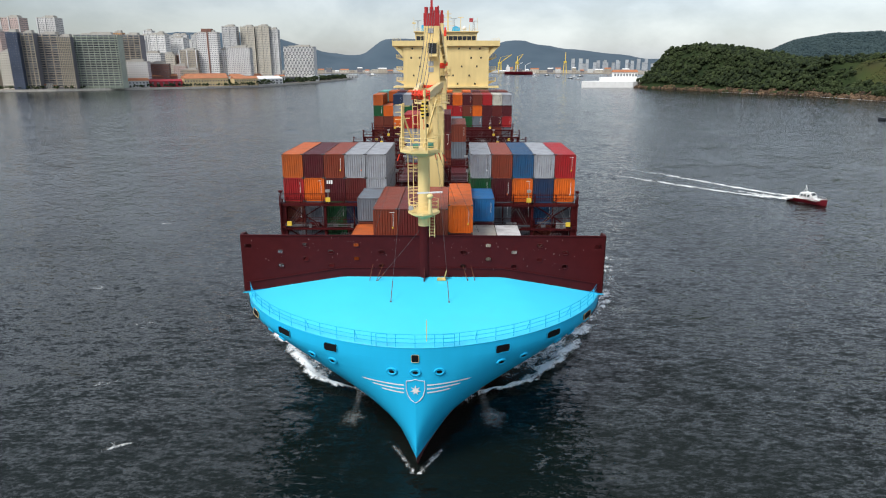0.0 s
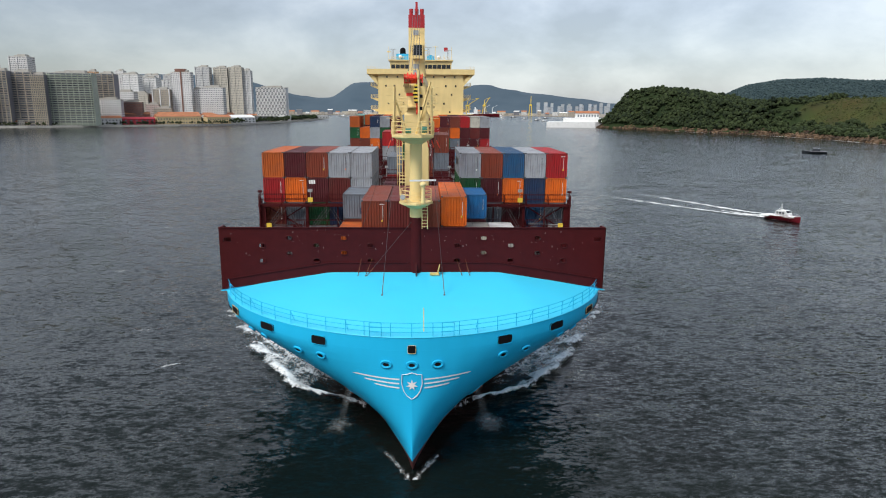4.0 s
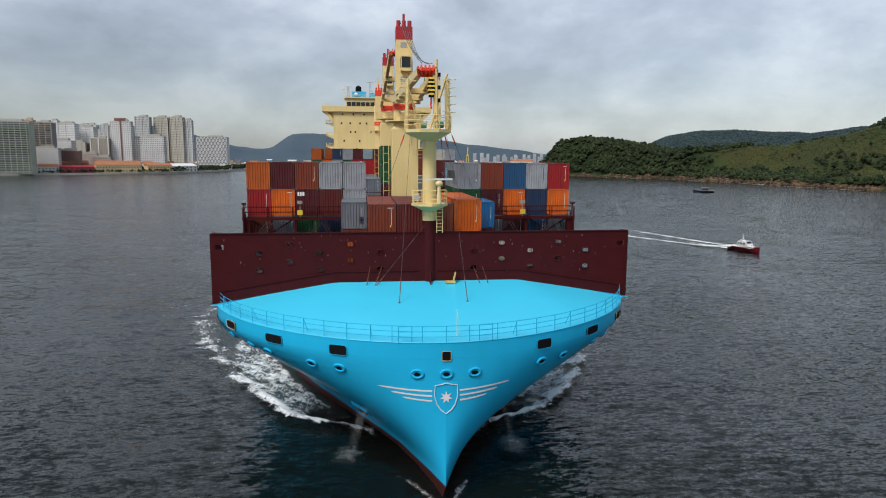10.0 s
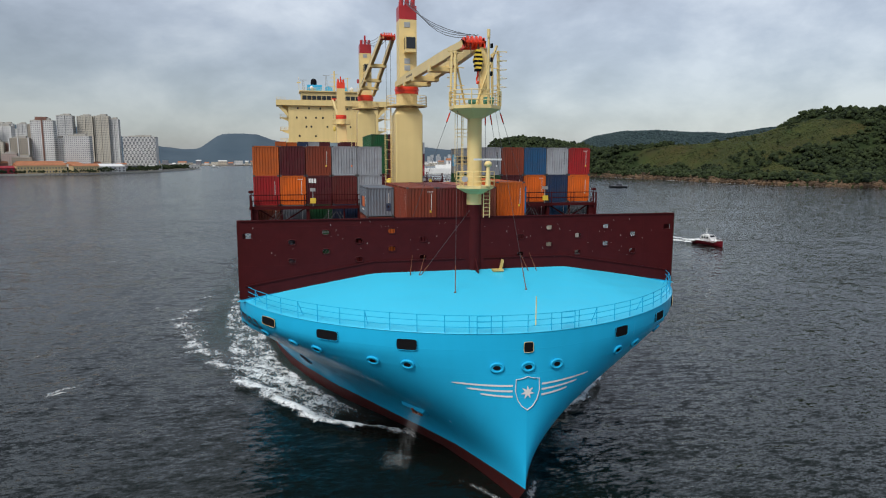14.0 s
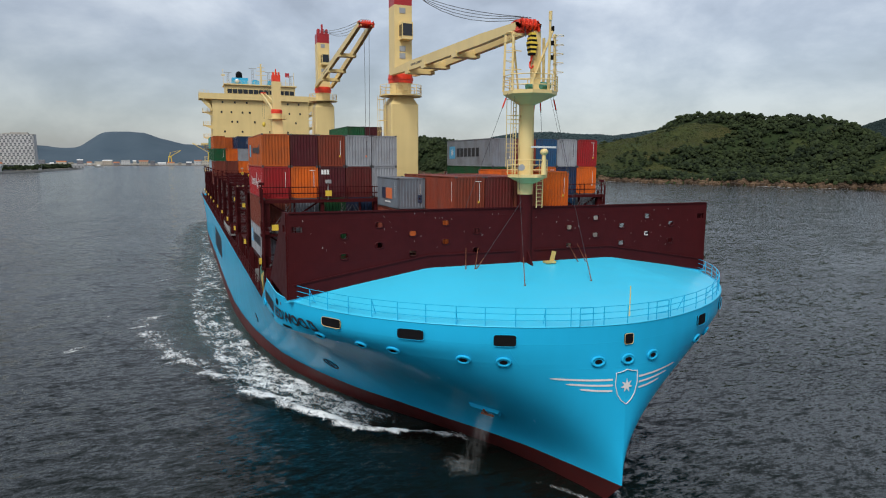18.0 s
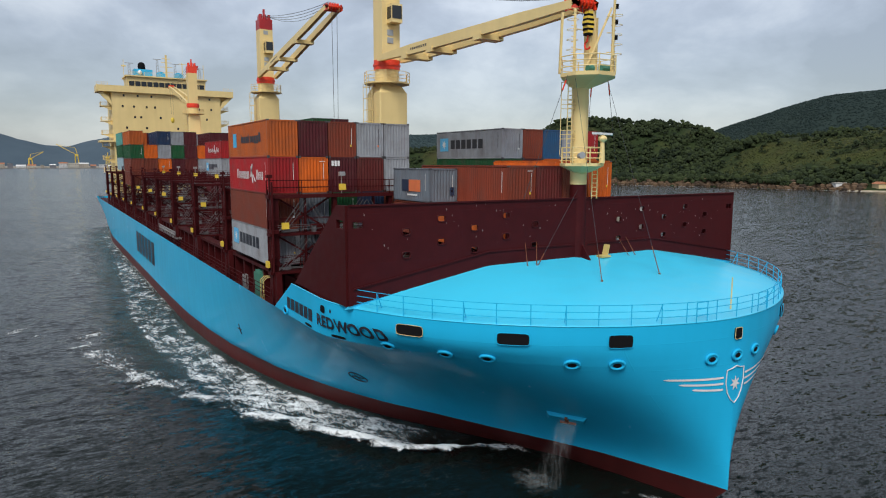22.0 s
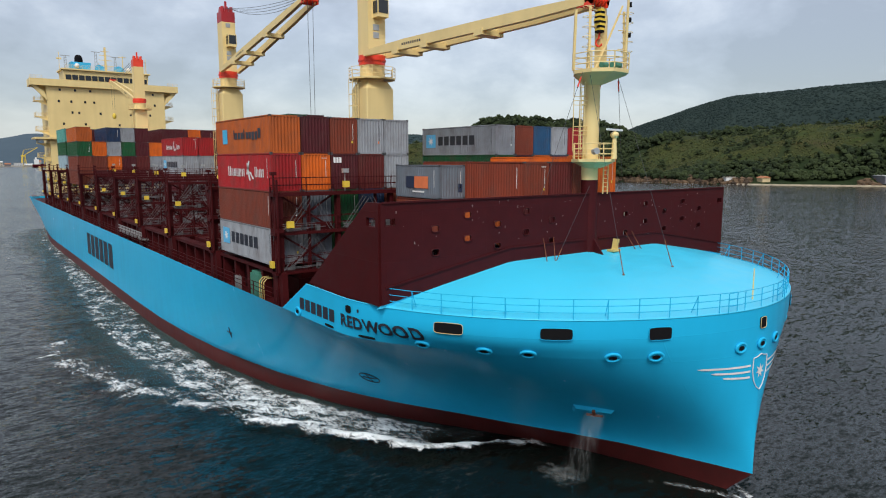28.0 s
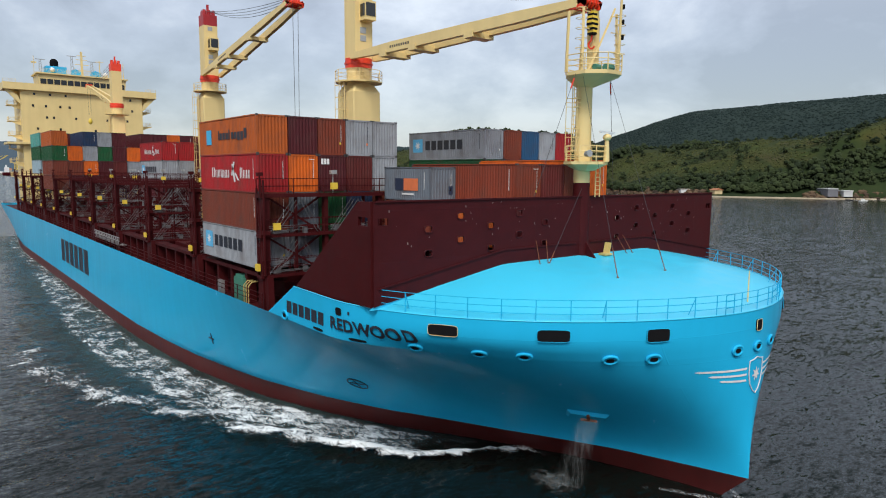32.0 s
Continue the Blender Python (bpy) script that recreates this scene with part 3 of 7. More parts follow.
def tower_block(x, y, w, d, h, style, mat, turn=0.0):
    """An apartment block on the city shore, its storeys and openings built."""
    root = empty("apartment_building", x, y, 2.2)
    root.rotation_euler[2] = radians(turn)
    words = {"tower": "tall pale apartment tower with rows of windows", "slab": "apartment block with bands of windows", "stripe": "apartment block with dark and pale upright stripes",
             "balcony": "long beige apartment slab with a balcony on every floor", "pattern": "white block with a chequered pattern of windows",
             "ledge": "dark apartment block with pale ledges on every floor", "crest": "tall pale apartment tower with a dark red stripe and crown"}
    tagged(root, words[style], "building", "waterfront city")
    h -= 2.2
    wall, glass, slab, roof = Shape(), Shape(), Shape(), Shape()
    wall.box(0, 0, 0, w, d, h)
    floors = max(3, int(h / 2.9))
    step = h / floors
    f = -d / 2
    if style == "balcony":
        for k in range(1, floors):
            slab.box(0, f - 0.7, k * step, w, 1.5, 0.9)
            glass.box(0, f - 0.03, k * step + 1.0, w * 0.96, 0.1, step - 1.3)
        for k in range(8):
            slab.box(-w / 2 + (k + 0.5) * w / 8, f - 0.7, 0, 0.5, 1.4, h)
    elif style == "stripe":
        cols = max(3, int(w / 5))
        for k in range(cols):
            cx = -w / 2 + (k + 0.5) * w / cols
            glass.box(cx, f - 0.03, 3, w / cols * 0.5, 0.12, h - 4)
            for q in range(1, floors):
                slab.box(cx, f - 0.25, q * step, w / cols * 0.5, 0.6, 0.7)
    elif style == "ledge":
        for k in range(3):
            cx = -w / 2 + (k + 0.5) * w / 3
            for q in range(1, floors):
                slab.box(cx, f - 0.5, q * step, w / 3 * 0.8, 1.1, 0.75)
                glass.box(cx, f - 0.03, q * step + 0.9, w / 3 * 0.7, 0.12, step - 1.3)
        for k in range(4):
            slab.box(-w / 2 + k * w / 3, f - 0.4, 0, 0.8, 1.0, h)
    elif style == "pattern":
        cols = int(w / 3.2)
        for k in range(cols):
            for q in range(floors):
                glass.box(-w / 2 + (k + 0.5) * w / cols + (0.7 if (q // 2 + k) % 2 else -0.7), f - 0.03, q * step + 0.4, 1.7, 0.12, 2.1)
    else:
        cols = max(4, int(w / (2.3 if style == "tower" else 2.7)))
        for k in range(cols):
            for q in range(1, floors):
                glass.box(-w / 2 + (k + 0.5) * w / cols, f - 0.03, q * step + 0.8, w / cols * (0.4 if k % 3 else 0.6), 0.12, step * 0.45)
                glass.box(w / 2 + 0.03, -d / 2 + (k + 0.5) * d / cols, q * step + 0.8, 0.12, d / cols * 0.5, step * 0.5)
        if style == "tower":
            for k in (0, cols // 2, cols):
                slab.box(-w / 2 + k * w / cols, f - 0.4, 0, 1.3, 1.0, h + 1)
    roof.box(0, 0, h, w * 1.01, d * 1.01, 0.6)
    roof.box(w * 0.1, 0, h + 0.6, w * 0.45, d * 0.5, 3.2)
    roof.box(-w * 0.25, 0, h + 0.6, w * 0.2, d * 0.3, 1.8)
    part("wall", wall, mat, root)
    if style == "crest":
        part("stripe", Shape().box(0.5, f - 0.25, 4, 2.4, 0.5, h), BRICK, root, "dark red upright stripe")
        part("crown", Shape().box(-1.5, 0, h + 0.6, w * 0.5, d * 0.7, 5.0), BRICK, root, "dark brown rooftop crown")
    part("glazing", glass, WINDOW, root, "dark window panes", kind="stuff")
    if slab.f:
        part("balcony_front", slab, mat if mat in (BEIGE, SAGE) else SANDY if mat is GREY else PALE, root, kind="stuff")
    part("roof", roof, CONCRETE, root)


for x, y, w, d, h, style, mat, turn in (
        (-647, 939, 27, 21, 98, "tower", PINK, 0), (-624, 990, 27, 22, 101, "tower", PALE, 0), (-616, 850, 17, 14, 75, "slab", PINK, 0), (-569, 800, 22, 16, 48, "slab", BEIGE, 0), (-600, 800, 24, 16, 62, "stripe", SANDY, 0),
        (-544, 776, 14, 14, 71, "slab", NAVY, 4), (-530, 784, 15, 14, 70, "ledge", GREY, 4), (-514, 800, 28, 20, 69, "ledge", GREY, 6), (-493, 800, 17, 20, 66, "balcony", GREY, 8), (-460, 815, 54, 20, 69, "balcony", SAGE, 8),
        (-460, 872, 12, 11, 74, "slab", OCHRE, 4), (-443, 876, 23, 18, 71, "ledge", GREY, 4), (-440, 868, 34, 14, 36, "slab", PALE, 8), (-446, 935, 31, 16, 48, "slab", PALE, 0), (-424, 900, 32, 14, 33, "slab", BRICK, 12),
        (-455, 1000, 26, 16, 44, "slab", BEIGE, 0), (-412, 990, 26, 14, 53, "tower", SANDY, 0), (-432, 1010, 20, 14, 46, "slab", BRICK, 0), (-383, 1000, 31, 14, 80, "crest", PALE, 0), (-400, 1040, 16, 14, 60, "slab", PALE, 0),
        (-384, 1110, 23, 18, 94, "tower", PALE, 0), (-336, 1000, 36, 16, 57, "slab", PALE, 0), (-365, 1010, 13, 10, 54, "slab", PALE, 0), (-356, 1121, 23, 18, 94, "tower", BEIGE, 0), (-331, 1125, 22, 20, 95, "tower", BEIGE, 0),
        (-313, 1128, 14, 16, 90, "tower", PALE, 0), (-297, 1245, 58, 26, 64, "pattern", PALE, 0), (-500, 1090, 26, 20, 80, "tower", PALE, 0), (-480, 1120, 22, 18, 76, "tower", PALE, 0), (-455, 1180, 22, 18, 82, "tower", SANDY, 0)):
    tower_block(x, y, w, d, h, style, mat, turn)


def low_house(x, y, w, d, h, mat, roof_mat, ridge, words, turn=0.0, name="waterfront_house", doors=6, foot=2.2):
    root = empty(name, x, y, foot)
    root.rotation_euler[2] = radians(turn)
    tagged(root, words, "building", "waterfront city")
    part("wall", Shape().box(0, 0, 0, w, d, h), mat, root)
    rf = Shape()
    if ridge:
        rf.prism([(-d / 2 - 0.6, h), (d / 2 + 0.6, h), (0, h + ridge)], "x", -w / 2 - 0.6, w / 2 + 0.6)
    else:
        rf.box(0, 0, h, w + 0.8, d + 0.8, 0.6)
    part("roof", rf, roof_mat, root)
    gl = Shape()
    for k in range(doors):
        gl.box(-w / 2 + (k + 0.5) * w / doors, -d / 2 - 0.05, 1.2, w / doors * 0.4, 0.14, min(2.2, h * 0.4))
        if h > 7:
            gl.box(-w / 2 + (k + 0.5) * w / doors, -d / 2 - 0.05, h * 0.6, w / doors * 0.4, 0.14, 1.8)
    part("glazing", gl, WINDOW, root, kind="stuff")


low_house(-402, 868, 42, 16, 8, RED_WALL, RED_WALL, 2.5, "long crimson warehouse with a low roof", 34)
low_house(-432, 850, 26, 16, 9, PALE, TILE, 3.5, "old white warehouse with a brown tiled roof", 32)
low_house(-455, 838, 24, 16, 9, SANDY, TILE, 3.5, "old plastered warehouse with a brown tiled roof", 32)
low_house(-358, 900, 62, 16, 11, CUSTOMS, TILE, 4, "long yellow customs building with an orange tiled roof", 36, doors=16)
low_house(-312, 935, 36, 16, 10, CUSTOMS, TILE, 3.5, "yellow waterfront building with an orange tiled roof", 38, doors=10)
low_house(-290, 975, 44, 24, 9, PALE, WHITE, 4, "white market hall with a broad pale roof", 50)
low_house(-420, 900, 40, 14, 14, BRICK, TILE, 3, "brick warehouse with a tiled roof", 34)
low_house(-375, 950, 60, 14, 13, SANDY, TILE, 4, "old plastered building with a long tiled roof", 36, doors=12)
low_house(-330, 1000, 50, 16, 12, BEIGE, TILE, 4, "pale waterfront building with an orange tiled roof", 45, doors=12)
low_house(-262, 1180, 30, 16, 8, PALE, WHITE, 2, "low white ferry shed by the water", 80)
low_house(-285, 1080, 40, 16, 9, GREY, CONCRETE, 0, "low dark waterfront hall", 70)
low_house(-232, 1400, 40, 14, 7, PALE, WHITE, 0, "low white landing stage at the point", 20)

# white towers of the city behind
back = random.Random(77)
for x, y, h in ((-621, 1300, 87), (-647, 1380, 100), (-579, 1250, 87), (-631, 1400, 96), (-591, 1330, 87), (-617, 1420, 88), (-556, 1300, 88), (-523, 1250, 86), (-549, 1350, 78), (-517, 1300, 88), (-667, 1330, 86), (-585, 1200, 75), (-700, 1300, 80), (-740, 1350, 92), (-790, 1300, 84)):
    tower_block(x, y, back.uniform(15, 21), 15, h, back.choice(("tower", "stripe", "tower")), PALE, back.uniform(-8, 8))
for x, y, w, h, mat in ((-449, 1000, 22, 47, BEIGE), (-460, 1050, 20, 41, PALE), (-479, 1150, 22, 52, SANDY), (-470, 1185, 20, 54, BEIGE), (-457, 950, 24, 38, PALE), (-425, 985, 20, 30, PINK), (-400, 960, 26, 24, SANDY), (-360, 1040, 18, 40, PALE)):
    tower_block(x, y, w, 16, h, "slab", mat, 6)
# low shops and kiosks along the promenade
prom = random.Random(5)
for k in range(14):
    t = k / 13
    low_house(-548 + 98 * t, 776 + 45 * t, prom.uniform(7, 11), 6, prom.uniform(4, 8), prom.choice((SANDY, BEIGE, GREY, PINK)), prom.choice((TILE, CONCRETE, GREY)), prom.choice((0, 2)), "low shop at the foot of the waterfront blocks", 25, "shop", 4)
for k in range(9):
    low_house(-395 + 14 * k, 925 + 13 * k + prom.uniform(-6, 6), prom.uniform(10, 16), 9, prom.uniform(7, 14), prom.choice((SANDY, BEIGE, PALE, BRICK)), TILE, 2.5, "small old town house with a tiled roof", 40, "old_house", 4)

# dark pier on posts in front of the customs building
pier = empty("pier", -308, 893, 0)
tagged(pier, "low dark wooden pier on posts", "pier")
pier.rotation_euler[2] = radians(42)
part("deck", Shape().box(0, 0, 1.6, 92, 5, 0.6), GREY, pier)
for k in range(16):
    part("pier_post", Shape().box(-44 + k * 5.85, -2.6, -1.0, 1.0, 1.0, 2.7), GREY, pier)

# trees by the water on the city side
rnd = random.Random(21)
grove = Shape()
quay = [(-562, 757), (-501, 774), (-447, 809), (-389, 848), (-325, 890), (-281, 935), (-249, 1103), (-232, 1291), (-228, 1420)]
for k in range(230):
    t = rnd.random() * 8
    i, u = int(t), t - int(t)
    (x0, y0), (x1, y1) = quay[i], quay[i + 1]
    big = i >= 5
    tree(grove, x0 + (x1 - x0) * u - rnd.uniform(5, 18), y0 + (y1 - y0) * u + rnd.uniform(2, 12), 2.5 + rnd.uniform(0, 2), rnd.uniform(4.0, 7.0) if big else rnd.uniform(1.4, 3.0), rnd)
for k in range(26):
    tree(grove, -292 + rnd.uniform(-16, 16), 1020 + rnd.uniform(-18, 18), 4 + rnd.uniform(0, 3), rnd.uniform(4, 7), rnd)
for k in range(40):
    x = rnd.uniform(-420, -320)
    tree(grove, x - 8, 1235 + x + rnd.uniform(30, 70), 5, rnd.uniform(3, 5.5), rnd)
me = bpy.data.meshes.new("shore_trees")
me.from_pydata(grove.v, [], grove.f)
me.materials.append(WOOD_GREEN)
tagged(new("shore_trees", me), "round green trees along the city waterfront", "trees", kind="stuff")

# white fort with a tiled gatehouse at the foot of the wooded point
fort = empty("white_fort", 225, 905, 0)
tagged(fort, "low white-walled fort at the water's edge", "fort")
part("rampart", Shape().prism([(-40, 0), (32, -6), (60, 10), (40, 40), (-30, 34)], "z", -1, 8.5), WHITE, fort)
part("terrace", Shape().prism([(-12, 8), (40, 4), (60, 18), (38, 36), (-8, 34)], "z", 8.5, 14.0), WHITE, fort)
part("hall", Shape().box(26, 22, 14, 34, 12, 7), WHITE, fort)
part("roof", Shape().prism([(15.2, 21), (28.8, 21), (22, 24.5)], "x", 8, 44), TILE, fort)
fw = Shape()
for k in range(8):
    fw.box(11 + k * 4.3, 15.9, 15.5, 2.0, 0.3, 3.6)
part("glazing", fw, WINDOW, fort, kind="stuff")

# houses at the small beach below the hill
low_house(498, 131, 16, 8, 3.5, PALE, CONCRETE, 0, "small white beach house on the rocks", 60, "beach_house", 3)
low_house(506, 102, 8, 7, 3.6, CUSTOMS, TILE, 1.6, "small yellow beach house among trees", 60, "beach_house", 3)
low_house(546, 28, 19, 8, 6, GREY, PALE, 0, "grey beach pavilion with a pale flat roof", 48, "beach_house", 6)
low_house(553, 18, 14, 7, 4.5, PALE, PALE, 0, "low white beach bar under trees", 48, "beach_house", 5)
beach = Shape().prism([(shore_x(y) - 3 - 3 * math.sin((y + 20) / 40), y) for y in range(118, -60, -8)] + [(shore_x(y) + 16, y) for y in range(-56, 120, 8)], "z", -0.3, 1.0)
thing("beach", beach, SAND, "narrow pale sandy beach", "beach", kind="structure")

# far port: gantries, moored ship, low sheds and a skyline
def port_crane(x, y, h, turn):
    root = empty("port_crane", x, y, 2.0)
    root.rotation_euler[2] = radians(turn)
    tagged(root, "distant yellow harbour crane with a raised jib", "crane", "far port")
    legs = Shape()
    for dx in (-6, 6):
        for dy in (-5, 5):
            legs.rod((dx, dy, 0), (dx * 0.6, dy * 0.6, h * 0.5), 1.6)
    legs.box(0, 0, h * 0.5, 10, 9, 5)
    part("portal", legs, YELLOW, root)
    jib = Shape().rod((0, 0, h * 0.55), (h * 0.75, 0, h), 1.6).rod((-2, 0, h * 0.55), (2, 0, h * 0.85), 1.4).rod((2, 0, h * 0.85), (h * 0.75, 0, h), 0.7)
    part("jib", jib, YELLOW, root)


port_crane(70, 2330, 75, 170)
port_crane(160, 2320, 60, 20)
port_crane(215, 2250, 62, 60)
port_crane(370, 2200, 66, 80)
port_crane(-60, 2330, 50, 10)
# aerial haze is put into the wall colour of the far skyline towers
HAZE_WALL = material("hazy_render", (0.38, 0.41, 0.44), 0.85, grain=0.1, scale=0.05, rand=0.15)
sheds = random.Random(31)
for k in range(46):
    t = k / 45
    x = -640 + 1250 * t
    y = 2270 + 60 * math.sin(t * 9) - 180 * max(0, t - 0.6)
    low_house(x, y, sheds.uniform(9, 30), 14, sheds.uniform(4, 15), (PALE, BEIGE, SANDY, GREY)[k % 4], (TILE, CONCRETE, WHITE)[k % 3], (4, 0, 3)[k % 3], "distant port shed beyond the channel", 0, "port_shed", 5, 2.0)
for k in range(24):
    x = 520 + k * 15 + sheds.uniform(-6, 6)
    low_house(x, 2860 + sheds.uniform(-60, 60), sheds.uniform(9, 16), 12, sheds.uniform(20, 50), HAZE_WALL, CONCRETE, 0, "distant pale city tower in haze", 0, "distant_tower", 4, 2.0)


# ---- the ship ----
ship = empty("container_ship")
tagged(ship, "large light blue container ship under way with deck cranes", "ship")
AFLOAT.append(ship)

LOW_Y = (-13.05, -10.7, -5.7, -2.2, 1.4, 5.45, 9.5, 14.65, 21.3, 30.8, 45, 60, 150, 172, 190, 198)
LOW_B = (0.0, 0.8, 2.65, 4.4, 6.35, 8.4, 10.6, 12.8, 14.9, 16.8, 18.1, 18.3, 18.3, 17.2, 15.0, 13.5)
WATER_B = (0.0, 0.4, 1.6, 2.85, 4.7, 7.0, 9.5, 12.0, 14.5, 16.6, 18.1, 18.3, 18.3, 17.2, 14.4, 12.5)
BEAM = 18.3
RIM = 11.9
DECK = 9.6


def low_breadth(y):
    return float(np.interp(y, LOW_Y, LOW_B))


def water_breadth(y):
    """Half the ship's width at the waterline."""
    return float(np.interp(y, LOW_Y, WATER_B))


def stem_rake(y, z):
    """How far a station's foot lies aft of its head under the paint line."""
    return 0.95 * max(0.0, 1.64 - z) * min(1.0, max(0.0, (-5.0 - y) / 8.05))


def high_breadth(y):
    if y >= 4:
        return BEAM
    return BEAM * max(0.0, 1 - (max(0.0, 4 - y) / 17.05) ** 1.8) ** (1 / 1.8)


def breadth(y, z):
    """Half the ship's width at a place along her and a height."""
    u = min(1.0, max(0.0, (z - 1.64) / (10.7 - 1.64))) ** 1.15
    s = 0.6 * u + 0.4 * u * u * (3 - 2 * u)
    # the sections straighten as the bow runs into the side
    k = min(1.0, max(0.0, (y + 4.0) / 9.0))
    k = k * k * (3 - 2 * k)
    s = s * (1 - k) + k * min(1.0, max(0.0, (z - 1.64) / (DECK - 1.64))) ** (1.15 - 0.6 * min(1.0, max(0.0, (y - 5.0) / 15.0)))
    lo, hi = low_breadth(y), high_breadth(y)
    if z < 1.64:
        return max(0.0, lo + (water_breadth(y) - lo) * (1.64 - z) / 1.64)
    return lo + (max(hi, lo) - lo) * s


def hull_point(y, z, side=-1, off=0.0):
    """A place on the ship's side, off metres outside it."""
    b = breadth(y, z)
    dy = (breadth(y + 0.05, z) - breadth(y - 0.05, z)) / 0.1
    dz = (breadth(y, z + 0.05) - breadth(y, z - 0.05)) / 0.1
    nrm = Vector((1, -dy, -dz)).normalized()
    return Vector((side * (b + nrm.x * off), y + nrm.y * off, z + nrm.z * off))


def top_edge(y):
    """Height of the sheer line."""
    if y < 9.0:
        return RIM + 0.12 * max(0, y) / 9
    return max(DECK, 12.0 - (y - 9.0) * 0.585)


HULL_Y = [-13.05, -13.02, -12.97, -12.9, -12.8, -12.65, -12.45, -12.2, -11.9, -11.55, -11.15, -10.7, -10.2, -9.65, -9.05, -8.4, -7.7, -7, -6.25, -5.5, -4.7, -3.9, -3.05, -2.2, -1.3, -0.4, 0.5, 1.5, 2.5, 3.5, 4.5, 5.5, 6.5, 7.5, 8.3, 9, 10.2, 11.6, 13.1, 15, 18, 22, 27, 33, 40, 50, 62, 80, 100, 120, 140, 152, 164, 174, 182, 190, 195, 198]


def hull_strip(z0, z1, n, top=False, name="hull", mat=None, label=""):
    sh = Shape()
    rows = len(HULL_Y)
    for side in (-1, 1):
        k = len(sh.v)
        for y in HULL_Y:
            hi = top_edge(y) if top else z1
            for j in range(n + 1):
                z = z0 + (hi - z0) * j / n
                sh.v.append((side * breadth(y, z), y + stem_rake(y, z), z))
        for i in range(rows - 1):
            for j in range(n):
                a = k + i * (n + 1) + j
                sh.f.append((a, a + n + 1, a + n + 2, a + 1))
    # transom
    k = len(sh.v)
    y = HULL_Y[-1]
    hi = top_edge(y) if top else z1
    for j in range(n + 1):
        z = z0 + (hi - z0) * j / n
        sh.v += [(-breadth(y, z), y, z), (breadth(y, z), y, z)]
    for j in range(n):
        sh.f.append((k + 2 * j, k + 2 * j + 1, k + 2 * j + 3, k + 2 * j + 2))
    return part(name, sh, mat, ship, label, smooth=50)


hull_strip(-2.0, 1.64, 4, False, "boot_topping", BOOT_RED, "dark red antifouling band at the waterline")
hull_strip(1.64, DECK, 26, False, "hull", HULL_BLUE, "light blue painted steel hull with flared bow")
hull_strip(DECK, RIM, 5, True, "bulwark", HULL_BLUE, "light blue upright strake above the knuckle")

# turtle-back foredeck from the rim up to the foot of the breakwater
sh = Shape()
N = 48
for i in range(N + 1):
    a = -1 + 2 * i / N
    ang = a * math.pi / 2
    x1 = BEAM * math.sin(ang) * 0.995
    d = (1 - abs(x1 / BEAM) ** 1.8) ** (1 / 1.8) if abs(x1) < BEAM else 0
    y1 = min(0.0, 4 - 17.05 * d) if abs(a) < 1 else 0.0
    xt = 17.85 * a
    zt = 13.69 if abs(xt) < 7.9 else 13.69 - (abs(xt) - 7.9) / (17.85 - 7.9) * 1.62
    for j in range(9):
        v = j / 8
        sh.v.append((x1 + (xt - x1) * v, y1 + (0 - y1) * v, RIM - 0.03 + (zt - RIM + 0.03) * v))
for i in range(N):
    for j in range(8):
        k = i * 9 + j
        sh.f.append((k, k + 9, k + 10, k + 1))
part("foredeck", sh, DECK_BLUE, ship, "light blue sloping foredeck", smooth=40)
# rounded rim round the foredeck
rim = Shape()
ry = [y for y in HULL_Y if y <= 9]
pts = [Vector((-breadth(y, RIM), y, top_edge(y))) for y in reversed(ry)] + [Vector((breadth(y, RIM), y, top_edge(y))) for y in ry]
rim.line(pts, 0.035, 8)
part("rim", rim, DECK_BLUE, ship, smooth=60)

# breakwater plate with rows of oval lightening holes
HOLES = [(sx * x, z) for sx in (-1, 1) for x, zs in ((14.06, (16.25, 14.82)), (11.56, (16.95, 15.5)), (9.05, (16.25, 14.82)), (6.51, (15.56, 16.95)), (4.04, (16.25, 14.82))) for z in zs]
TOP = 17.93
xs = sorted({-17.88, 17.88, -17.6, 17.6, -16.9, 16.9, -7.9, 7.9} | {round(x + d, 3) for x, z in HOLES for d in (-0.27, 0.27)})
zs = sorted({12.0, 13.69, 16.6, 17.0, TOP} | {round(z + d, 3) for x, z in HOLES for d in (-0.19, 0.19)})


def floor_of_wall(x):
    return 13.66 if abs(x) < 7.9 else 13.66 - (abs(x) - 7.9) / (17.85 - 7.9) * 1.62


bw = Shape()
for x0, x1 in zip(xs, xs[1:]):
    for z0, z1 in zip(zs, zs[1:]):
        cx, cz = (x0 + x1) / 2, (z0 + z1) / 2
        if any(abs(cx - x) < 0.27 and abs(cz - z) < 0.19 for x, z in HOLES) or (abs(abs(cx) - 17.25) < 0.35 and 16.6 < cz < 17.0):
            continue
        a0, a1 = max(z0, floor_of_wall(x0)), max(z0, floor_of_wall(x1))
        if z1 <= min(a0, a1):
            continue
        b0, b1 = max(z1, a0), max(z1, a1)
        bw.add([(x0, 0, a0), (x1, 0, a1), (x1, 0, b1), (x0, 0, b0)], [(0, 1, 2, 3)])
bw_ob = part("breakwater", bw, STEEL_BROWN, ship, "dark oxide-brown breakwater wall with oval holes")
md = bw_ob.modifiers.new("plate", "SOLIDIFY")
md.thickness, md.offset = 0.12, 0
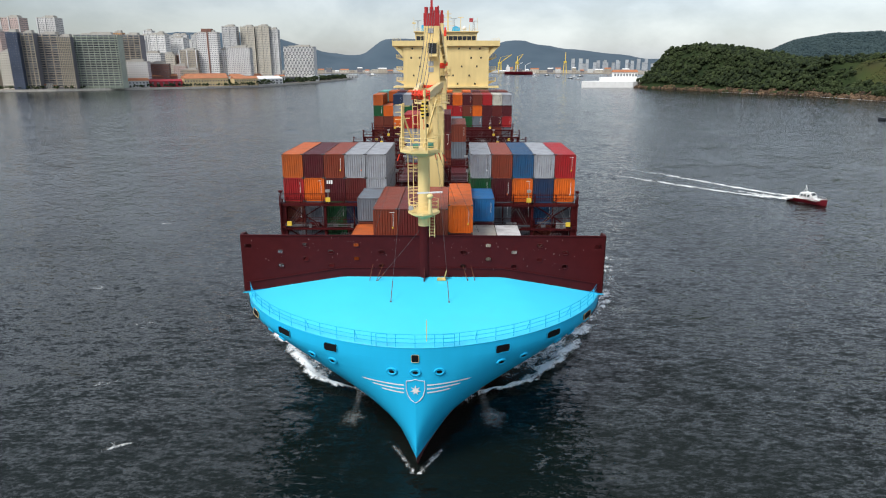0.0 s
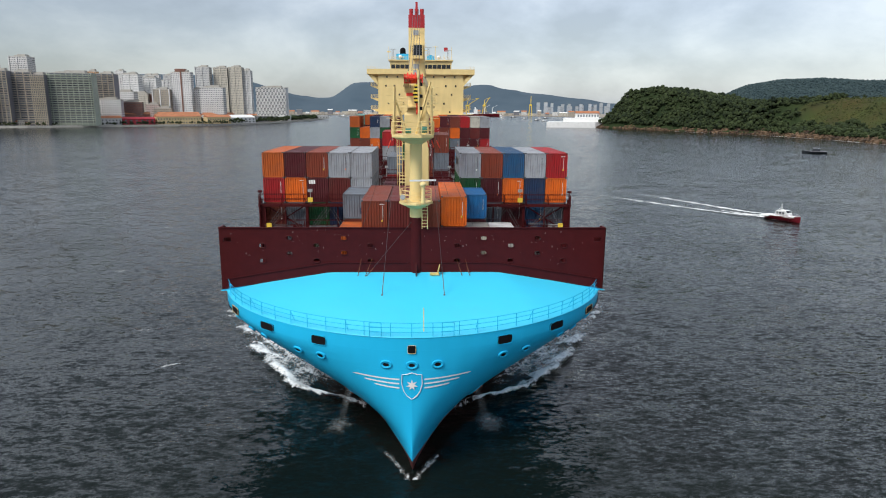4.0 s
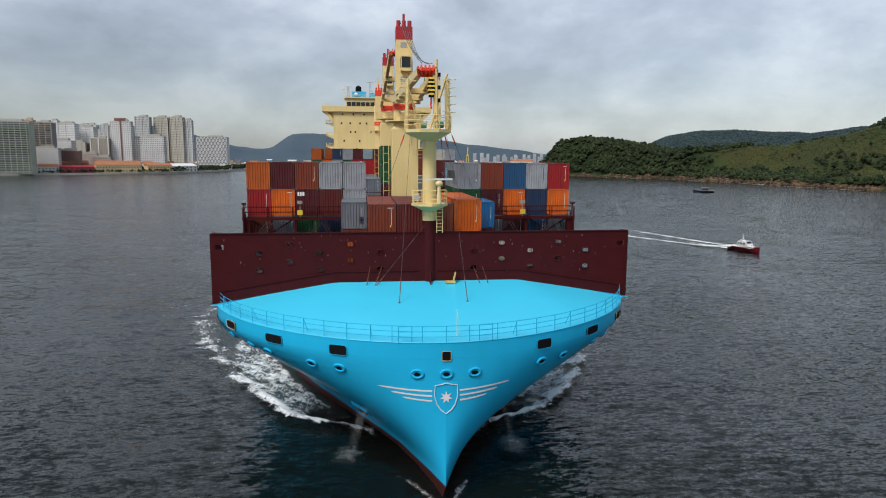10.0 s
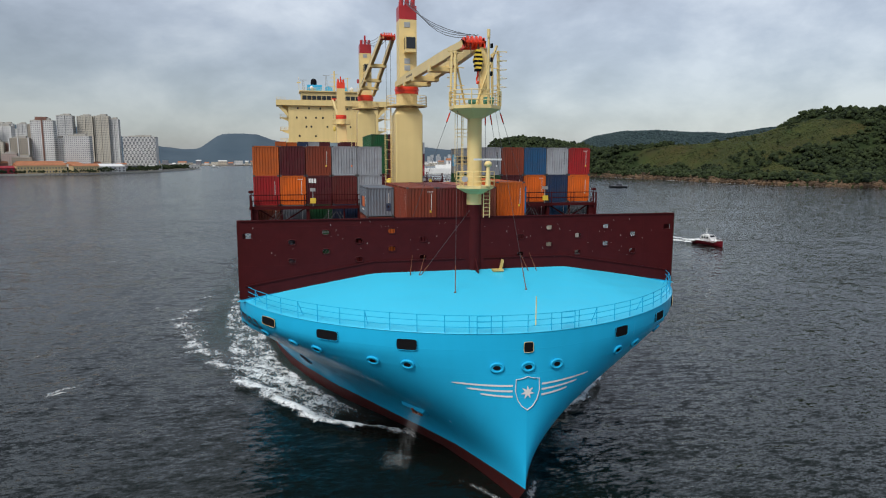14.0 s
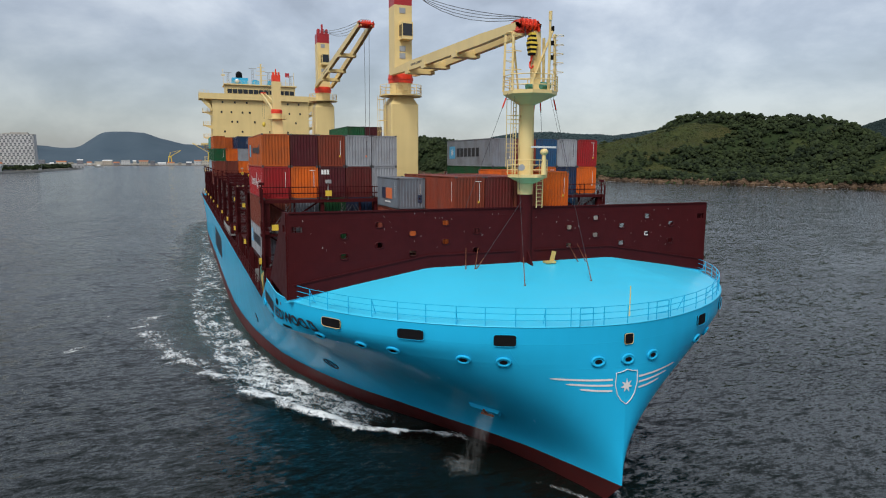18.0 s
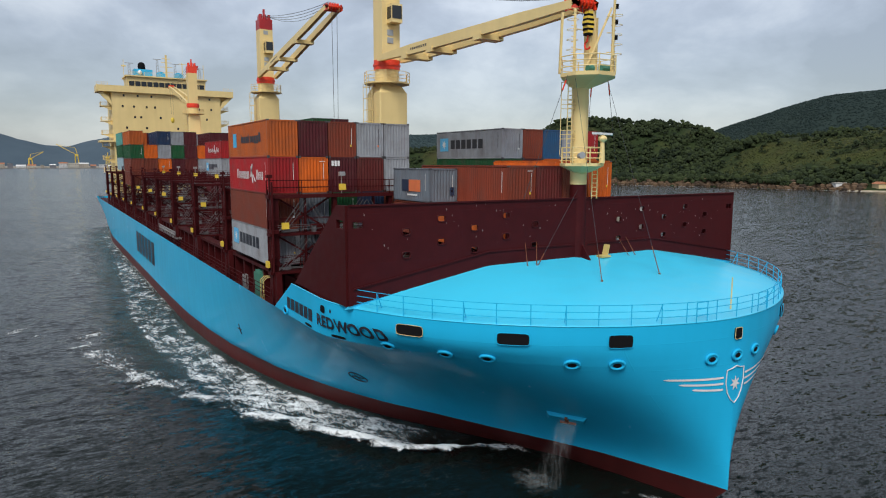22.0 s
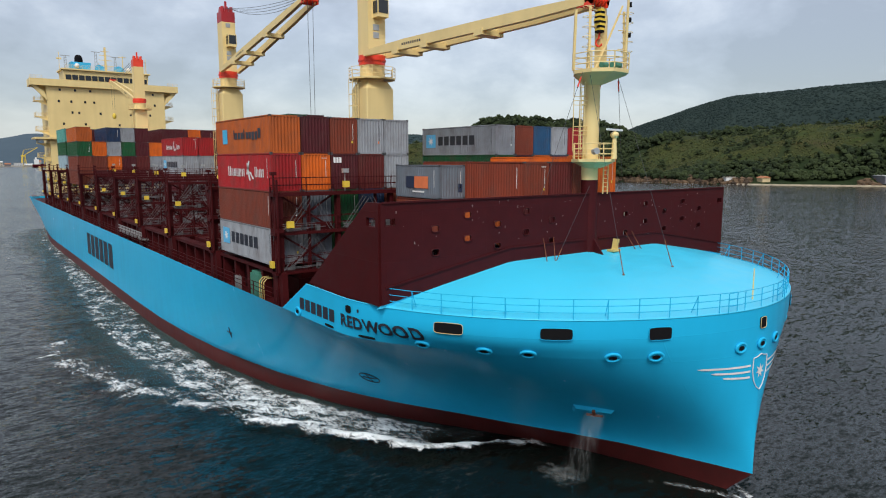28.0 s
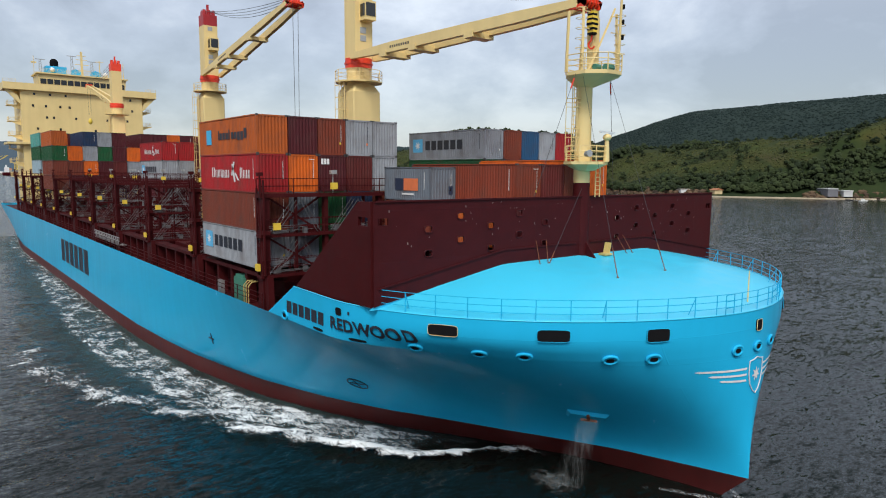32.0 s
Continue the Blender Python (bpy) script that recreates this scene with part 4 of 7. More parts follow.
for x, z in HOLES:
    ring = Shape()
    pr = []
    for i in range(14):
        t = 2 * math.pi * i / 14
        pr.append((x + math.copysign(abs(math.cos(t)) ** 0.7, math.cos(t)) * 0.30, -0.08, z + math.copysign(abs(math.sin(t)) ** 0.7, math.sin(t)) * 0.215))
    ring.line(pr + pr[:1], 0.045, 5)
    part("hole_rim", ring, STEEL_BROWN, bw_ob)
# wings that run aft along the ship's side
for side in (-1, 1):
    wing = Shape()
    for plate in ([(0.06, 12.0), (0.35, 12.0), (0.35, TOP), (0.06, TOP)], [(0.35, 12.0), (1.35, 12.0), (1.35, 16.55), (0.35, 16.55)],
                  [(0.35, 17.05), (1.35, 17.05), (1.35, 17.9), (0.35, TOP)], [(1.35, 12.0), (9.0, 12.0), (9.3, 11.9), (1.35, 17.9)]):
        wing.prism(plate, "x", side * 17.78, side * 18.0)
    part("breakwater_wing", wing, STEEL_BROWN, ship)
# stiffeners behind the plate and a weld line on its face
for k in range(15):
    x = -17.5 + 35.0 * k / 14
    part("stiffener", Shape().box(x, 0.4, 12.2, 0.12, 0.6, TOP - 12.4), STEEL_BROWN, ship)
coam = Shape().rod((-17.8, -0.09, TOP), (17.8, -0.09, TOP), 0.1, 0.1)
part("coping", coam, STEEL_BROWN, ship)
rib = Shape()
for x0, x1 in ((-17.6, -7.9), (-7.9, -0.7), (0.9, 7.9), (7.9, 17.6)):
    rib.rod((x0, -0.10, floor_of_wall(x0) + 0.95), (x1, -0.10, floor_of_wall(x1) + 0.95), 0.07, 0.09)
part("rib", rib, STEEL_BROWN, bw_ob, "welded rib along the foot of the wall")
chip_rnd, chips = random.Random(3), Shape()
for k in range(60):
    x, w = chip_rnd.uniform(-17, 17), chip_rnd.uniform(0.02, 0.05)
    chips.box(x, -0.062, chip_rnd.uniform(14.4, 17.7), w, 0.004, chip_rnd.uniform(0.03, 0.14))
part("paint_chips", chips, material("bare_scratched_steel", (0.34, 0.27, 0.26), 0.6), bw_ob, "small pale scratches in the paint", kind="stuff")

# decks
dk = Shape()
edge_y = [y for y in HULL_Y if y > 0.5]
for y in edge_y:
    dk.v += [(-breadth(y, 9.0) + 0.1, y, 9.0), (breadth(y, 9.0) - 0.1, y, 9.0)]
dk.f = [(2 * i, 2 * i + 1, 2 * i + 3, 2 * i + 2) for i in range(len(edge_y) - 1)]
part("main_deck", dk, STEEL_BROWN, ship, "oxide-brown main deck")
hat = Shape()
hat.span(-15.0, 15.0, 1.2, 14.6, 9.0, 11.3)
part("forward_coaming", hat, STEEL_BROWN, ship)

# bulwark opening frames, fairleads and the crest round the bow
# flat black panes paint the shade inside the open ports and fairleads
for y, z, w, h, sides, lab in ((-3.6, 11.15, 1.7, 0.62, (-1, 1), "mooring port with a cream frame"), (-8.04, 11.15, 1.75, 0.66, (-1, 1), "black mooring port"), (-11.17, 11.1, 1.35, 0.72, (-1, 1), "black mooring port"), (-13.0, 11.0, 0.62, 0.66, (0,), "small centre port with a cream frame")):
    for side in sides:
        c = hull_point(y, z, side or -1, 0.0)
        if side == 0:
            c = Vector((0, -13.06, z))
            t = Vector((1, 0, 0))
            nr = Vector((0, -1, 0))
        else:
            q = hull_point(y, z, side, 1.0)
            nr = (q - c).normalized()
            t = Vector((0, 0, 1)).cross(nr).normalized()
        up = nr.cross(t)
        if up.z < 0:
            up = -up
        pane, fr = Shape(), Shape()
        ol = []
        for i in range(16):
            a = 2 * math.pi * i / 16
            ol.append((math.copysign(abs(math.cos(a)) ** 0.35, math.cos(a)) * w / 2, math.copysign(abs(math.sin(a)) ** 0.35, math.sin(a)) * h / 2))
        face = [c + t * u + up * v + nr * 0.06 for u, v in ol]
        back = [c + t * u * 0.97 + up * v * 0.97 - nr * 0.05 for u, v in ol]
        pane.add(face + back, [tuple(range(16)), *[(i, (i + 1) % 16, 16 + (i + 1) % 16, 16 + i) for i in range(16)]])
        port = part("mooring_port", pane, BLACK, ship, lab)
        lip = [c + t * u + up * v + nr * 0.065 for u, v in ol]
        fr.line(lip + lip[:1], 0.016, 5)
        part("port_frame", fr, CREAM if "cream" in lab else HULL_BLUE, port)

for y, z, sides in ((-12.85, 9.75, (-1, 1)), (-9.6, 9.75, (-1, 1)), (-10.9, 9.75, (-1, 1)), (-4.7, 9.85, (-1, 1)), (-6.6, 9.85, (-1, 1)), (-1.6, 9.85, (-1, 1)), (10.3, 9.85, (-1, 1)), (-13.0, 9.75, (0,))):
    for side in sides:
        if side == 0:
            c, nr = Vector((0, -13.05, z)), Vector((0, -1, 0.0))
        else:
            c = hull_point(y, z, side, 0.0)
            nr = (hull_point(y, z, side, 1.0) - c).normalized()
        t = Vector((0, 0, 1)).cross(nr).normalized()
        up = nr.cross(t)
        lip, eye = Shape(), Shape()
        pr = [c + t * math.cos(2 * math.pi * i / 16) * 0.40 + up * math.sin(2 * math.pi * i / 16) * 0.27 + nr * 0.05 for i in range(16)]
        lip.line(pr + pr[:1], 0.085, 7)
        ob = part("fairlead", lip, HULL_BLUE, ship, "oval blue fairlead", smooth=60)
        pr2 = [c + t * math.cos(2 * math.pi * i / 16) * 0.24 + up * math.sin(2 * math.pi * i / 16) * 0.14 + nr * 0.10 for i in range(16)]
        eye.add(pr2, [tuple(range(16))])
        plate = [c + t * math.cos(2 * math.pi * i / 16) * 0.39 + up * math.sin(2 * math.pi * i / 16) * 0.26 + nr * 0.07 for i in range(16)]
        part("cheek", Shape().add(plate, [tuple(range(16))]), HULL_BLUE, ob)
        part("eye", eye, BLACK, ob)


def on_bow(u, v, off=0.03):
    """A place on the bow's skin: u metres to port of the stem, v its height."""
    side = 1 if u >= 0 else -1
    lo, hi = -13.05, 6.0
    for _ in range(40):
        mid = (lo + hi) / 2
        if breadth(mid, v) < abs(u):
            lo = mid
        else:
            hi = mid
    q = max(lo, -12.98)
    nrm = (hull_point(q, v, side, 1.0) - hull_point(q, v, side, 0.0)).normalized()
    if abs(u) < 0.5:
        nrm = Vector((nrm.x * abs(u) / 0.5, -1, 0)).normalized()
    return Vector((u, lo, v)) + nrm * off


# crest: shield outline, star and three stripes to each side
ol = [(-0.75, 8.95), (-0.35, 9.0), (0, 9.12), (0.35, 9.0), (0.75, 8.95), (0.78, 8.2), (0.62, 7.6), (0.35, 7.2), (0, 6.95), (-0.35, 7.2), (-0.62, 7.6), (-0.78, 8.2)]
crest = Shape()
pr = [on_bow(u, v, 0.05) for u, v in ol]
crest.line(pr + pr[:1], 0.03, 5)
crest_ob = part("crest", crest, WHITE, ship, "white shield outline with a star on the bow")
star = Shape()
tips = []
for i in range(14):
    r = 0.46 if i % 2 == 0 else 0.19
    a = math.pi / 2 + math.pi * i / 7
    tips.append((r * math.cos(a), 8.1 + r * math.sin(a)))
for i in range(14):
    # each ray laid on the rounded stem in small steps
    (u1, v1), (u2, v2) = tips[i], tips[(i + 1) % 14]
    n = 6
    k = len(star.v)
    for p in range(n + 1):
        for q in range(n + 1 - p):
            u, v = (u1 * p + u2 * q) / n, 8.1 + ((v1 - 8.1) * p + (v2 - 8.1) * q) / n
            star.v.append(tuple(on_bow(u, v, 0.04)))
    idx = {}
    c = 0
    for p in range(n + 1):
        for q in range(n + 1 - p):
            idx[p, q] = k + c
            c += 1
    for p in range(n):
        for q in range(n - p):
            star.f.append((idx[p, q], idx[p + 1, q], idx[p, q + 1]))
            if p + q < n - 1:
                star.f.append((idx[p + 1, q], idx[p + 1, q + 1], idx[p, q + 1]))
part("star", star, WHITE, crest_ob)
for side in (-1, 1):
    for k, (z, u0, u1) in enumerate(((8.55, 0.95, 4.6), (8.2, 0.95, 3.7), (7.85, 0.95, 2.9))):
        sh = Shape()
        n = 12
        for i in range(n + 1):
            u = side * (u0 + (u1 - u0) * i / n)
            w = 0.12 * (1 if i < n else 0.2)
            rise = 0.16 * (i / n) ** 1.5
            sh.v += [tuple(on_bow(u, z + rise - w / 2)), tuple(on_bow(u, z + rise + w / 2))]
        sh.f = [(2 * i, 2 * i + 2, 2 * i + 3, 2 * i + 1) for i in range(n)]
        part("stripe", sh, WHITE, crest_ob)

# rails round the foredeck
def rail(name, pts, height, mat, gap=0.37, r=0.022, parent=None, posts=True, bars=3):
    root = Shape()
    for k in range(bars):
        z = height * (k + 1) / bars
        root.line([p + Vector((0, 0, z)) for p in pts], r, 4)
    if posts:
        for p in pts:
            root.tube(p, p + Vector((0, 0, height)), r * 1.3, n=5)
    return part(name, root, mat, parent or ship)


rail_y = [0.1, -1.6, -3.2, -4.7, -6.1, -7.4, -8.6, -9.7, -10.6, -11.4, -12.05, -12.5, -12.8]
for side in (-1, 1):
    pts = [Vector((side * (breadth(y, RIM) - 0.12), y + 0.1, RIM)) for y in rail_y]
    rail("bow_rail", pts, 1.1, HULL_BLUE)
    for p in pts[1::3]:
        sup = Shape()
        inward = Vector((-p.x, 6 - p.y, 0)).normalized()
        sup.rod(p + Vector((0, 0, 1.05)), p + inward * 0.5, 0.03)
        part("rail_stay", sup, HULL_BLUE, ship)
cen = [Vector((x, -13.0 + 0.1, RIM)) for x in (-1.6, 0, 1.6)]
rail("bow_rail", [Vector((-3.2, -12.7, RIM)), *[c + Vector((0, 0.12 if abs(c.x) > 1 else 0, 0)) for c in cen], Vector((3.2, -12.7, RIM))], 1.1, HULL_BLUE)


# stays, jackstaff and hatch on the foredeck
for x0, y0, z0, x1, y1, z1 in ((-4.9, -0.12, 15.0, -5.2, -0.8, 13.5), (-3.9, -0.12, 15.0, -4.5, -0.9, 13.5), (4.0, -0.12, 14.9, 4.5, -0.8, 13.5), (4.8, -0.12, 14.9, 5.2, -0.8, 13.5),
                               (-1.5, -0.9, 26.2, -2.7, -5.2, 12.95), (1.5, -0.9, 26.2, 2.7, -5.2, 12.95), (0.2, 0.0, 19.0, -4.4, -0.9, 13.5)):
    a, b = Vector((x0, y0, z0)), Vector((x1, y1, z1))
    stay = part("deck_stay", Shape().tube(a, b, 0.013 if z0 > 18 else 0.02, n=5), CABLE if z0 > 18 else RUST, ship, "thin rigging stay")
    k = 0.5 if z0 < 18 else 0.86
    part("turnbuckle", Shape().tube(a + (b - a) * k, b, 0.034, n=6).ball(b.x, b.y, b.z, 0.09, n=6, m=4), RUST, stay, "rusty orange turnbuckle")
part("jackstaff", Shape().tube((0.9, -11.9, 11.9), (0.9, -11.9, 13.9), 0.05, 0.035, 8), CREAM, ship, "short upright jackstaff", smooth=60)
hatch = Shape().box(1.9, -0.75, 13.62, 0.85, 0.6, 0.14)
hatch.rod((2.2, -0.6, 13.72), (2.38, -0.6, 14.5), 0.55, 0.06)
part("deck_hatch", hatch, DULL_YELLOW, ship, "open yellow deck hatch with its lid up")

# dark writing blocks on the ship's side and the readable half of her name
def side_blocks(y0, y1, z0, z1, count, mat, name):
    w = (y1 - y0) / count
    for side in (-1, 1):
        for k in range(count):
            a, b = y0 + k * w + w * 0.1, y0 + (k + 1) * w - w * 0.1
            sh = Shape()
            n = 3
            for i in range(n + 1):
                y = a + (b - a) * i / n
                for z in (z0, (z0 + z1) / 2, z1):
                    sh.v.append(tuple(hull_point(y, z, side, 0.03)))
            sh.f = [(3 * i + j, 3 * i + 3 + j, 3 * i + 4 + j, 3 * i + 1 + j) for i in range(n) for j in range(2)]
            part(name, sh, mat, ship, "dark block of lettering on the blue side")


side_blocks(75.5, 98.5, 4.0, 7.7, 6, DARK_LETTER, "letter_block")
side_blocks(4.85, 10.1, 10.12, 10.92, 6, DARK_LETTER, "name_block")


def hull_mark(y, z, ry, rz, mat, name, label, n=18):
    for side in (-1, 1):
        pts = [hull_point(y + ry * math.copysign(abs(math.cos(2 * math.pi * i / n)) ** 0.6, math.cos(2 * math.pi * i / n)), z + rz * math.copysign(abs(math.sin(2 * math.pi * i / n)) ** 0.6, math.sin(2 * math.pi * i / n)), side, 0.03) for i in range(n)]
        part(name, Shape().add(pts, [tuple(range(n))]), mat, ship, label)


# inner shade of the mooring hole and drain slits, laid on as black patches
hull_mark(3.2, 11.32, 0.3, 0.24, BLACK, "mooring_eye", "round black mooring hole")
hull_mark(5.65, 9.78, 0.62, 0.09, BLACK, "slit", "narrow dark drain slit")
hull_mark(1.85, 9.78, 0.62, 0.09, BLACK, "slit", "narrow dark drain slit")
hull_mark(2.25, 11.35, 0.09, 0.1, DARK_LETTER, "small_mark", "tiny dark mark")
# thruster mark: a ring with a cross, and draught marks further aft
for side in (-1, 1):
    ring = Shape()
    pts = [hull_point(9.5 + 0.75 * math.cos(2 * math.pi * i / 20), 4.2 + 0.42 * math.sin(2 * math.pi * i / 20), side, 0.03) for i in range(20)]
    ring.line(pts + pts[:1], 0.04, 4)
    tm = part("thruster_mark", ring, DARK_LETTER, ship, "dark ring with a cross marking the thruster")
    part("cross", Shape().line([hull_point(8.95, 4.2, side, 0.03), hull_point(10.05, 4.2, side, 0.03)], 0.035, 4), DARK_LETTER, tm)
    part("cross", Shape().line([hull_point(9.5, 3.85, side, 0.03), hull_point(9.5, 4.55, side, 0.03)], 0.035, 4), DARK_LETTER, tm)
    part("draught_mark", Shape().line([hull_point(27.5, 4.0, side, 0.03), hull_point(27.5, 5.0, side, 0.03)], 0.05, 4), DARK_LETTER, ship)
    part("draught_mark", Shape().line([hull_point(27.1, 4.5, side, 0.03), hull_point(28.1, 4.5, side, 0.03)], 0.05, 4), DARK_LETTER, ship)


def hull_text(words, y_start, z_base, size, side, length):
    cu = bpy.data.curves.new("name_text", "FONT")
    cu.body, cu.size, cu.resolution_u, cu.offset = words, size, 3, 0.03
    ob = bpy.data.objects.new("name_text", cu)
    scene.collection.objects.link(ob)
    bpy.context.view_layer.update()
    me = bpy.data.meshes.new_from_object(ob.evaluated_get(bpy.context.evaluated_depsgraph_get()))
    bpy.data.objects.remove(ob)
    w = max(v.co.x for v in me.vertices)
    for v in me.vertices:
        v.co.x *= length / w
    w = length
    for v in me.vertices:
        u = v.co.x if side < 0 else w - v.co.x
        v.co = hull_point(y_start - u, z_base + v.co.y, side, 0.055) if side < 0 else hull_point(y_start - w + v.co.x, z_base + v.co.y, side, 0.055)
    me.materials.append(DARK_LETTER)
    part("ship_name", me, DARK_LETTER, ship, "dark lettered ship name REDWOOD")


for s in (-1, 1):
    hull_text("REDWOOD", 4.1, 10.22, 1.0, s, 6.3)

# anchor in its pocket with water running from it
for side in (-1, 1):
    c = hull_point(-5.6, 4.7, side, 0.02)
    nr = (hull_point(-5.6, 4.7, side, 1.0) - c).normalized()
    t = Vector((0, 0, 1)).cross(nr).normalized()
    up = nr.cross(t)
    if up.z < 0:
        up = -up
    pocket = Shape()
    pocket.add([c + t * u + up * v + nr * 0.02 for u, v in ((-1.3, 0.45), (1.3, 0.45), (1.0, -0.45), (-1.5, -0.45))] + [c + t * u + up * v + nr * 0.22 for u, v in ((-1.1, 0.3), (1.1, 0.3), (0.9, -0.35), (-1.3, -0.35))], [(0, 1, 2, 3), (4, 5, 6, 7), (0, 1, 5, 4), (1, 2, 6, 5), (2, 3, 7, 6), (3, 0, 4, 7)])
    ob = part("anchor_pocket", pocket, HULL_BLUE, ship)
    an = Shape().rod(c + nr * 0.22 + up * 0.35, c + nr * 0.25 - up * 0.35, 0.18).rod(c + nr * 0.25 - t * 0.5 - up * 0.35, c + nr * 0.25 + t * 0.5 - up * 0.3, 0.16)
    part("anchor", an, RUST, ob, "rust-brown anchor")


# ---- accommodation block and bridge ----
FRONT = 171.1
house = part("accommodation", Shape().span(-14.7, 14.7, FRONT, FRONT + 14, 9.0, 40.0), CREAM, ship, "cream accommodation block")
wing = Shape()
wing.prism([(-18.4, 39.75), (18.4, 39.75), (18.4, 41.5), (-18.4, 41.5)], "y", FRONT - 0.9, FRONT - 0.7)
wing.span(-18.4, 18.4, FRONT - 0.7, FRONT + 6, 39.7, 40.0)
wing.span(-18.4, -18.2, FRONT - 0.7, FRONT + 6, 40.0, 41.5)
wing.span(18.2, 18.4, FRONT - 0.7, FRONT + 6, 40.0, 41.5)
part("bridge_wing", wing, CREAM, ship, "cream bridge deck with open wings")
for s in (-1, 1):
    br = Shape().prism([(s * 14.7, 36.0), (s * 18.2, 39.7), (s * 17.0, 39.7), (s * 15.2, 38.2), (s * 14.7, 36.8)], "y", FRONT - 0.2, FRONT + 0.2)
    part("wing_bracket", br, CREAM, ship)
    br = Shape()
    br.prism([(s * 14.7, 35.2), (s * 15.4, 37.2), (s * 16.6, 39.0), (s * 18.3, 39.75), (s * 14.7, 39.75)], "y", FRONT + 3, FRONT + 3.4)
    part("wing_bracket", br, CREAM, ship)
    for z in (36.0, 31.9, 28.2, 24.8, 21.2, 17.6):
        gal = Shape().span(min(s * 14.7, s * 17.4), max(s * 14.7, s * 17.4), FRONT + 1.5, FRONT + 6, z - 0.15, z)
        gal.prism([(s * 14.7, z - 1.2), (s * 17.3, z - 0.15), (s * 14.7, z - 0.15)], "y", FRONT + 1.6, FRONT + 1.8)
        g = part("gallery", gal, CREAM, ship)
        rail("gallery_rail", [Vector((s * 17.3, FRONT + 1.6 + k * 1.4, z)) for k in range(4)] + [Vector((s * 14.8, FRONT + 5.9, z))], 1.1, CREAM, r=0.03, parent=g)
        rail("gallery_rail", [Vector((s * 14.8, FRONT + 1.6, z)), Vector((s * 16, FRONT + 1.6, z)), Vector((s * 17.3, FRONT + 1.6, z))], 1.1, CREAM, r=0.03, parent=g)
low = Shape().span(-18.2, 18.2, FRONT - 1.2, FRONT + 8, 25.9, 26.4)
part("lifeboat_deck", low, CREAM, ship)
wheel = part("wheelhouse", Shape().prism([(-10.2, 40.0), (10.2, 40.0), (10.6, 44.2), (-10.6, 44.2)], "y", FRONT - 0.6, FRONT + 8), CREAM, ship, "wheelhouse with a band of dark windows")
for k in range(13):
    x = -9.4 + k * 18.8 / 12
    part("bridge_window", Shape().prism([(x - 0.66, 41.65), (x + 0.66, 41.65), (x + 0.68, 42.95), (x - 0.68, 42.95)], "y", FRONT - 0.72, FRONT - 0.62), GLASS_DARK, wheel, "dark bridge window")
part("wheelhouse_roof", Shape().span(-11, 11, FRONT - 1.2, FRONT + 8.5, 44.2, 44.55), CREAM, ship)
rail("roof_rail", [Vector((x, FRONT - 1.0, 44.55)) for x in range(-10, 11, 2)], 1.0, CREAM, r=0.03)
top = Shape().span(-8.4, -3.6, FRONT + 1, FRONT + 5, 44.55, 46.6)
part("monkey_island", top, BLUE_PRINT, ship, "light blue deckhouse on the bridge roof")
part("screen", Shape().prism([(-2.6, 44.6), (-0.2, 44.6), (-0.3, 45.8), (-1.4, 46.3), (-2.5, 45.9)], "y", FRONT + 1, FRONT + 1.3), BLUE_PRINT, ship)
part("screen", Shape().prism([(2.0, 44.6), (4.8, 44.6), (4.6, 45.8), (3.4, 46.3), (2.2, 45.9)], "y", FRONT + 1, FRONT + 1.3), BLUE_PRINT, ship)
part("radome", Shape().tube((-6.2, FRONT + 3, 46.6), (-6.2, FRONT + 3, 47.8), 1.0, n=14).ball(-6.2, FRONT + 3, 47.8, 1.0, n=14, m=8), BLACK, ship, "black satellite dome", smooth=60)
part("radome", Shape().ball(-7.0, FRONT + 0.6, 45.6, 0.6, n=12, m=8), WHITE, ship, "white satellite dome", smooth=60)
part("radome", Shape().ball(6.2, FRONT + 3, 45.6, 0.7, n=12, m=8), WHITE, ship, smooth=60)
mst = Shape().rod((0.6, FRONT + 4, 44.5), (0.6, FRONT + 4, 51.5), 0.5)
for k, z in enumerate((46.5, 48, 49.3, 50.4)):
    mst.rod((-1.4 + 0.3 * k, FRONT + 4, z), (2.6 - 0.3 * k, FRONT + 4, z), 0.14)
mst.rod((5.0, FRONT + 4, 44.5), (5.0, FRONT + 4, 49.5), 0.2).rod((4.0, FRONT + 4, 49.2), (6.0, FRONT + 4, 49.2), 0.15)
for x in (-11, -4, -1.5, 3, 8):
    mst.rod((x, FRONT + 2, 44.5), (x, FRONT + 2, 46.8 if abs(x) < 10 else 49), 0.12)
mst.rod((-11.6, FRONT + 2, 47.3), (-10.4, FRONT + 2, 47.3), 0.3, 0.4).rod((10.6, FRONT + 2, 44.5), (10.6, FRONT + 2, 49), 0.14)
part("signal_mast", mst, CREAM, ship)
for x, h in ((-9.6, 3.6), (-2.2, 5.2), (2.6, 4.2), (9.4, 3.4)):
    lat = Shape()
    for dx in (-0.35, 0.35):
        lat.rod((x + dx, FRONT + 1.5, 44.55), (x + dx * 0.5, FRONT + 1.5, 44.55 + h), 0.12)
    for k in range(5):
        lat.rod((x - 0.35, FRONT + 1.5, 44.7 + h * k / 5.5), (x + 0.32, FRONT + 1.5, 44.7 + h * (k + 0.8) / 5.5), 0.09)
    lat.rod((x - 1.1, FRONT + 1.5, 44.5 + h), (x + 1.1, FRONT + 1.5, 44.5 + h), 0.16)
    part("lattice_mast", lat, GALV, ship, "grey lattice mast with a scanner")
part("flag", Shape().box(8.6, FRONT + 2.5, 47.6, 1.3, 0.04, 1.3), DARK_RED, ship, "small red and white signal flag")
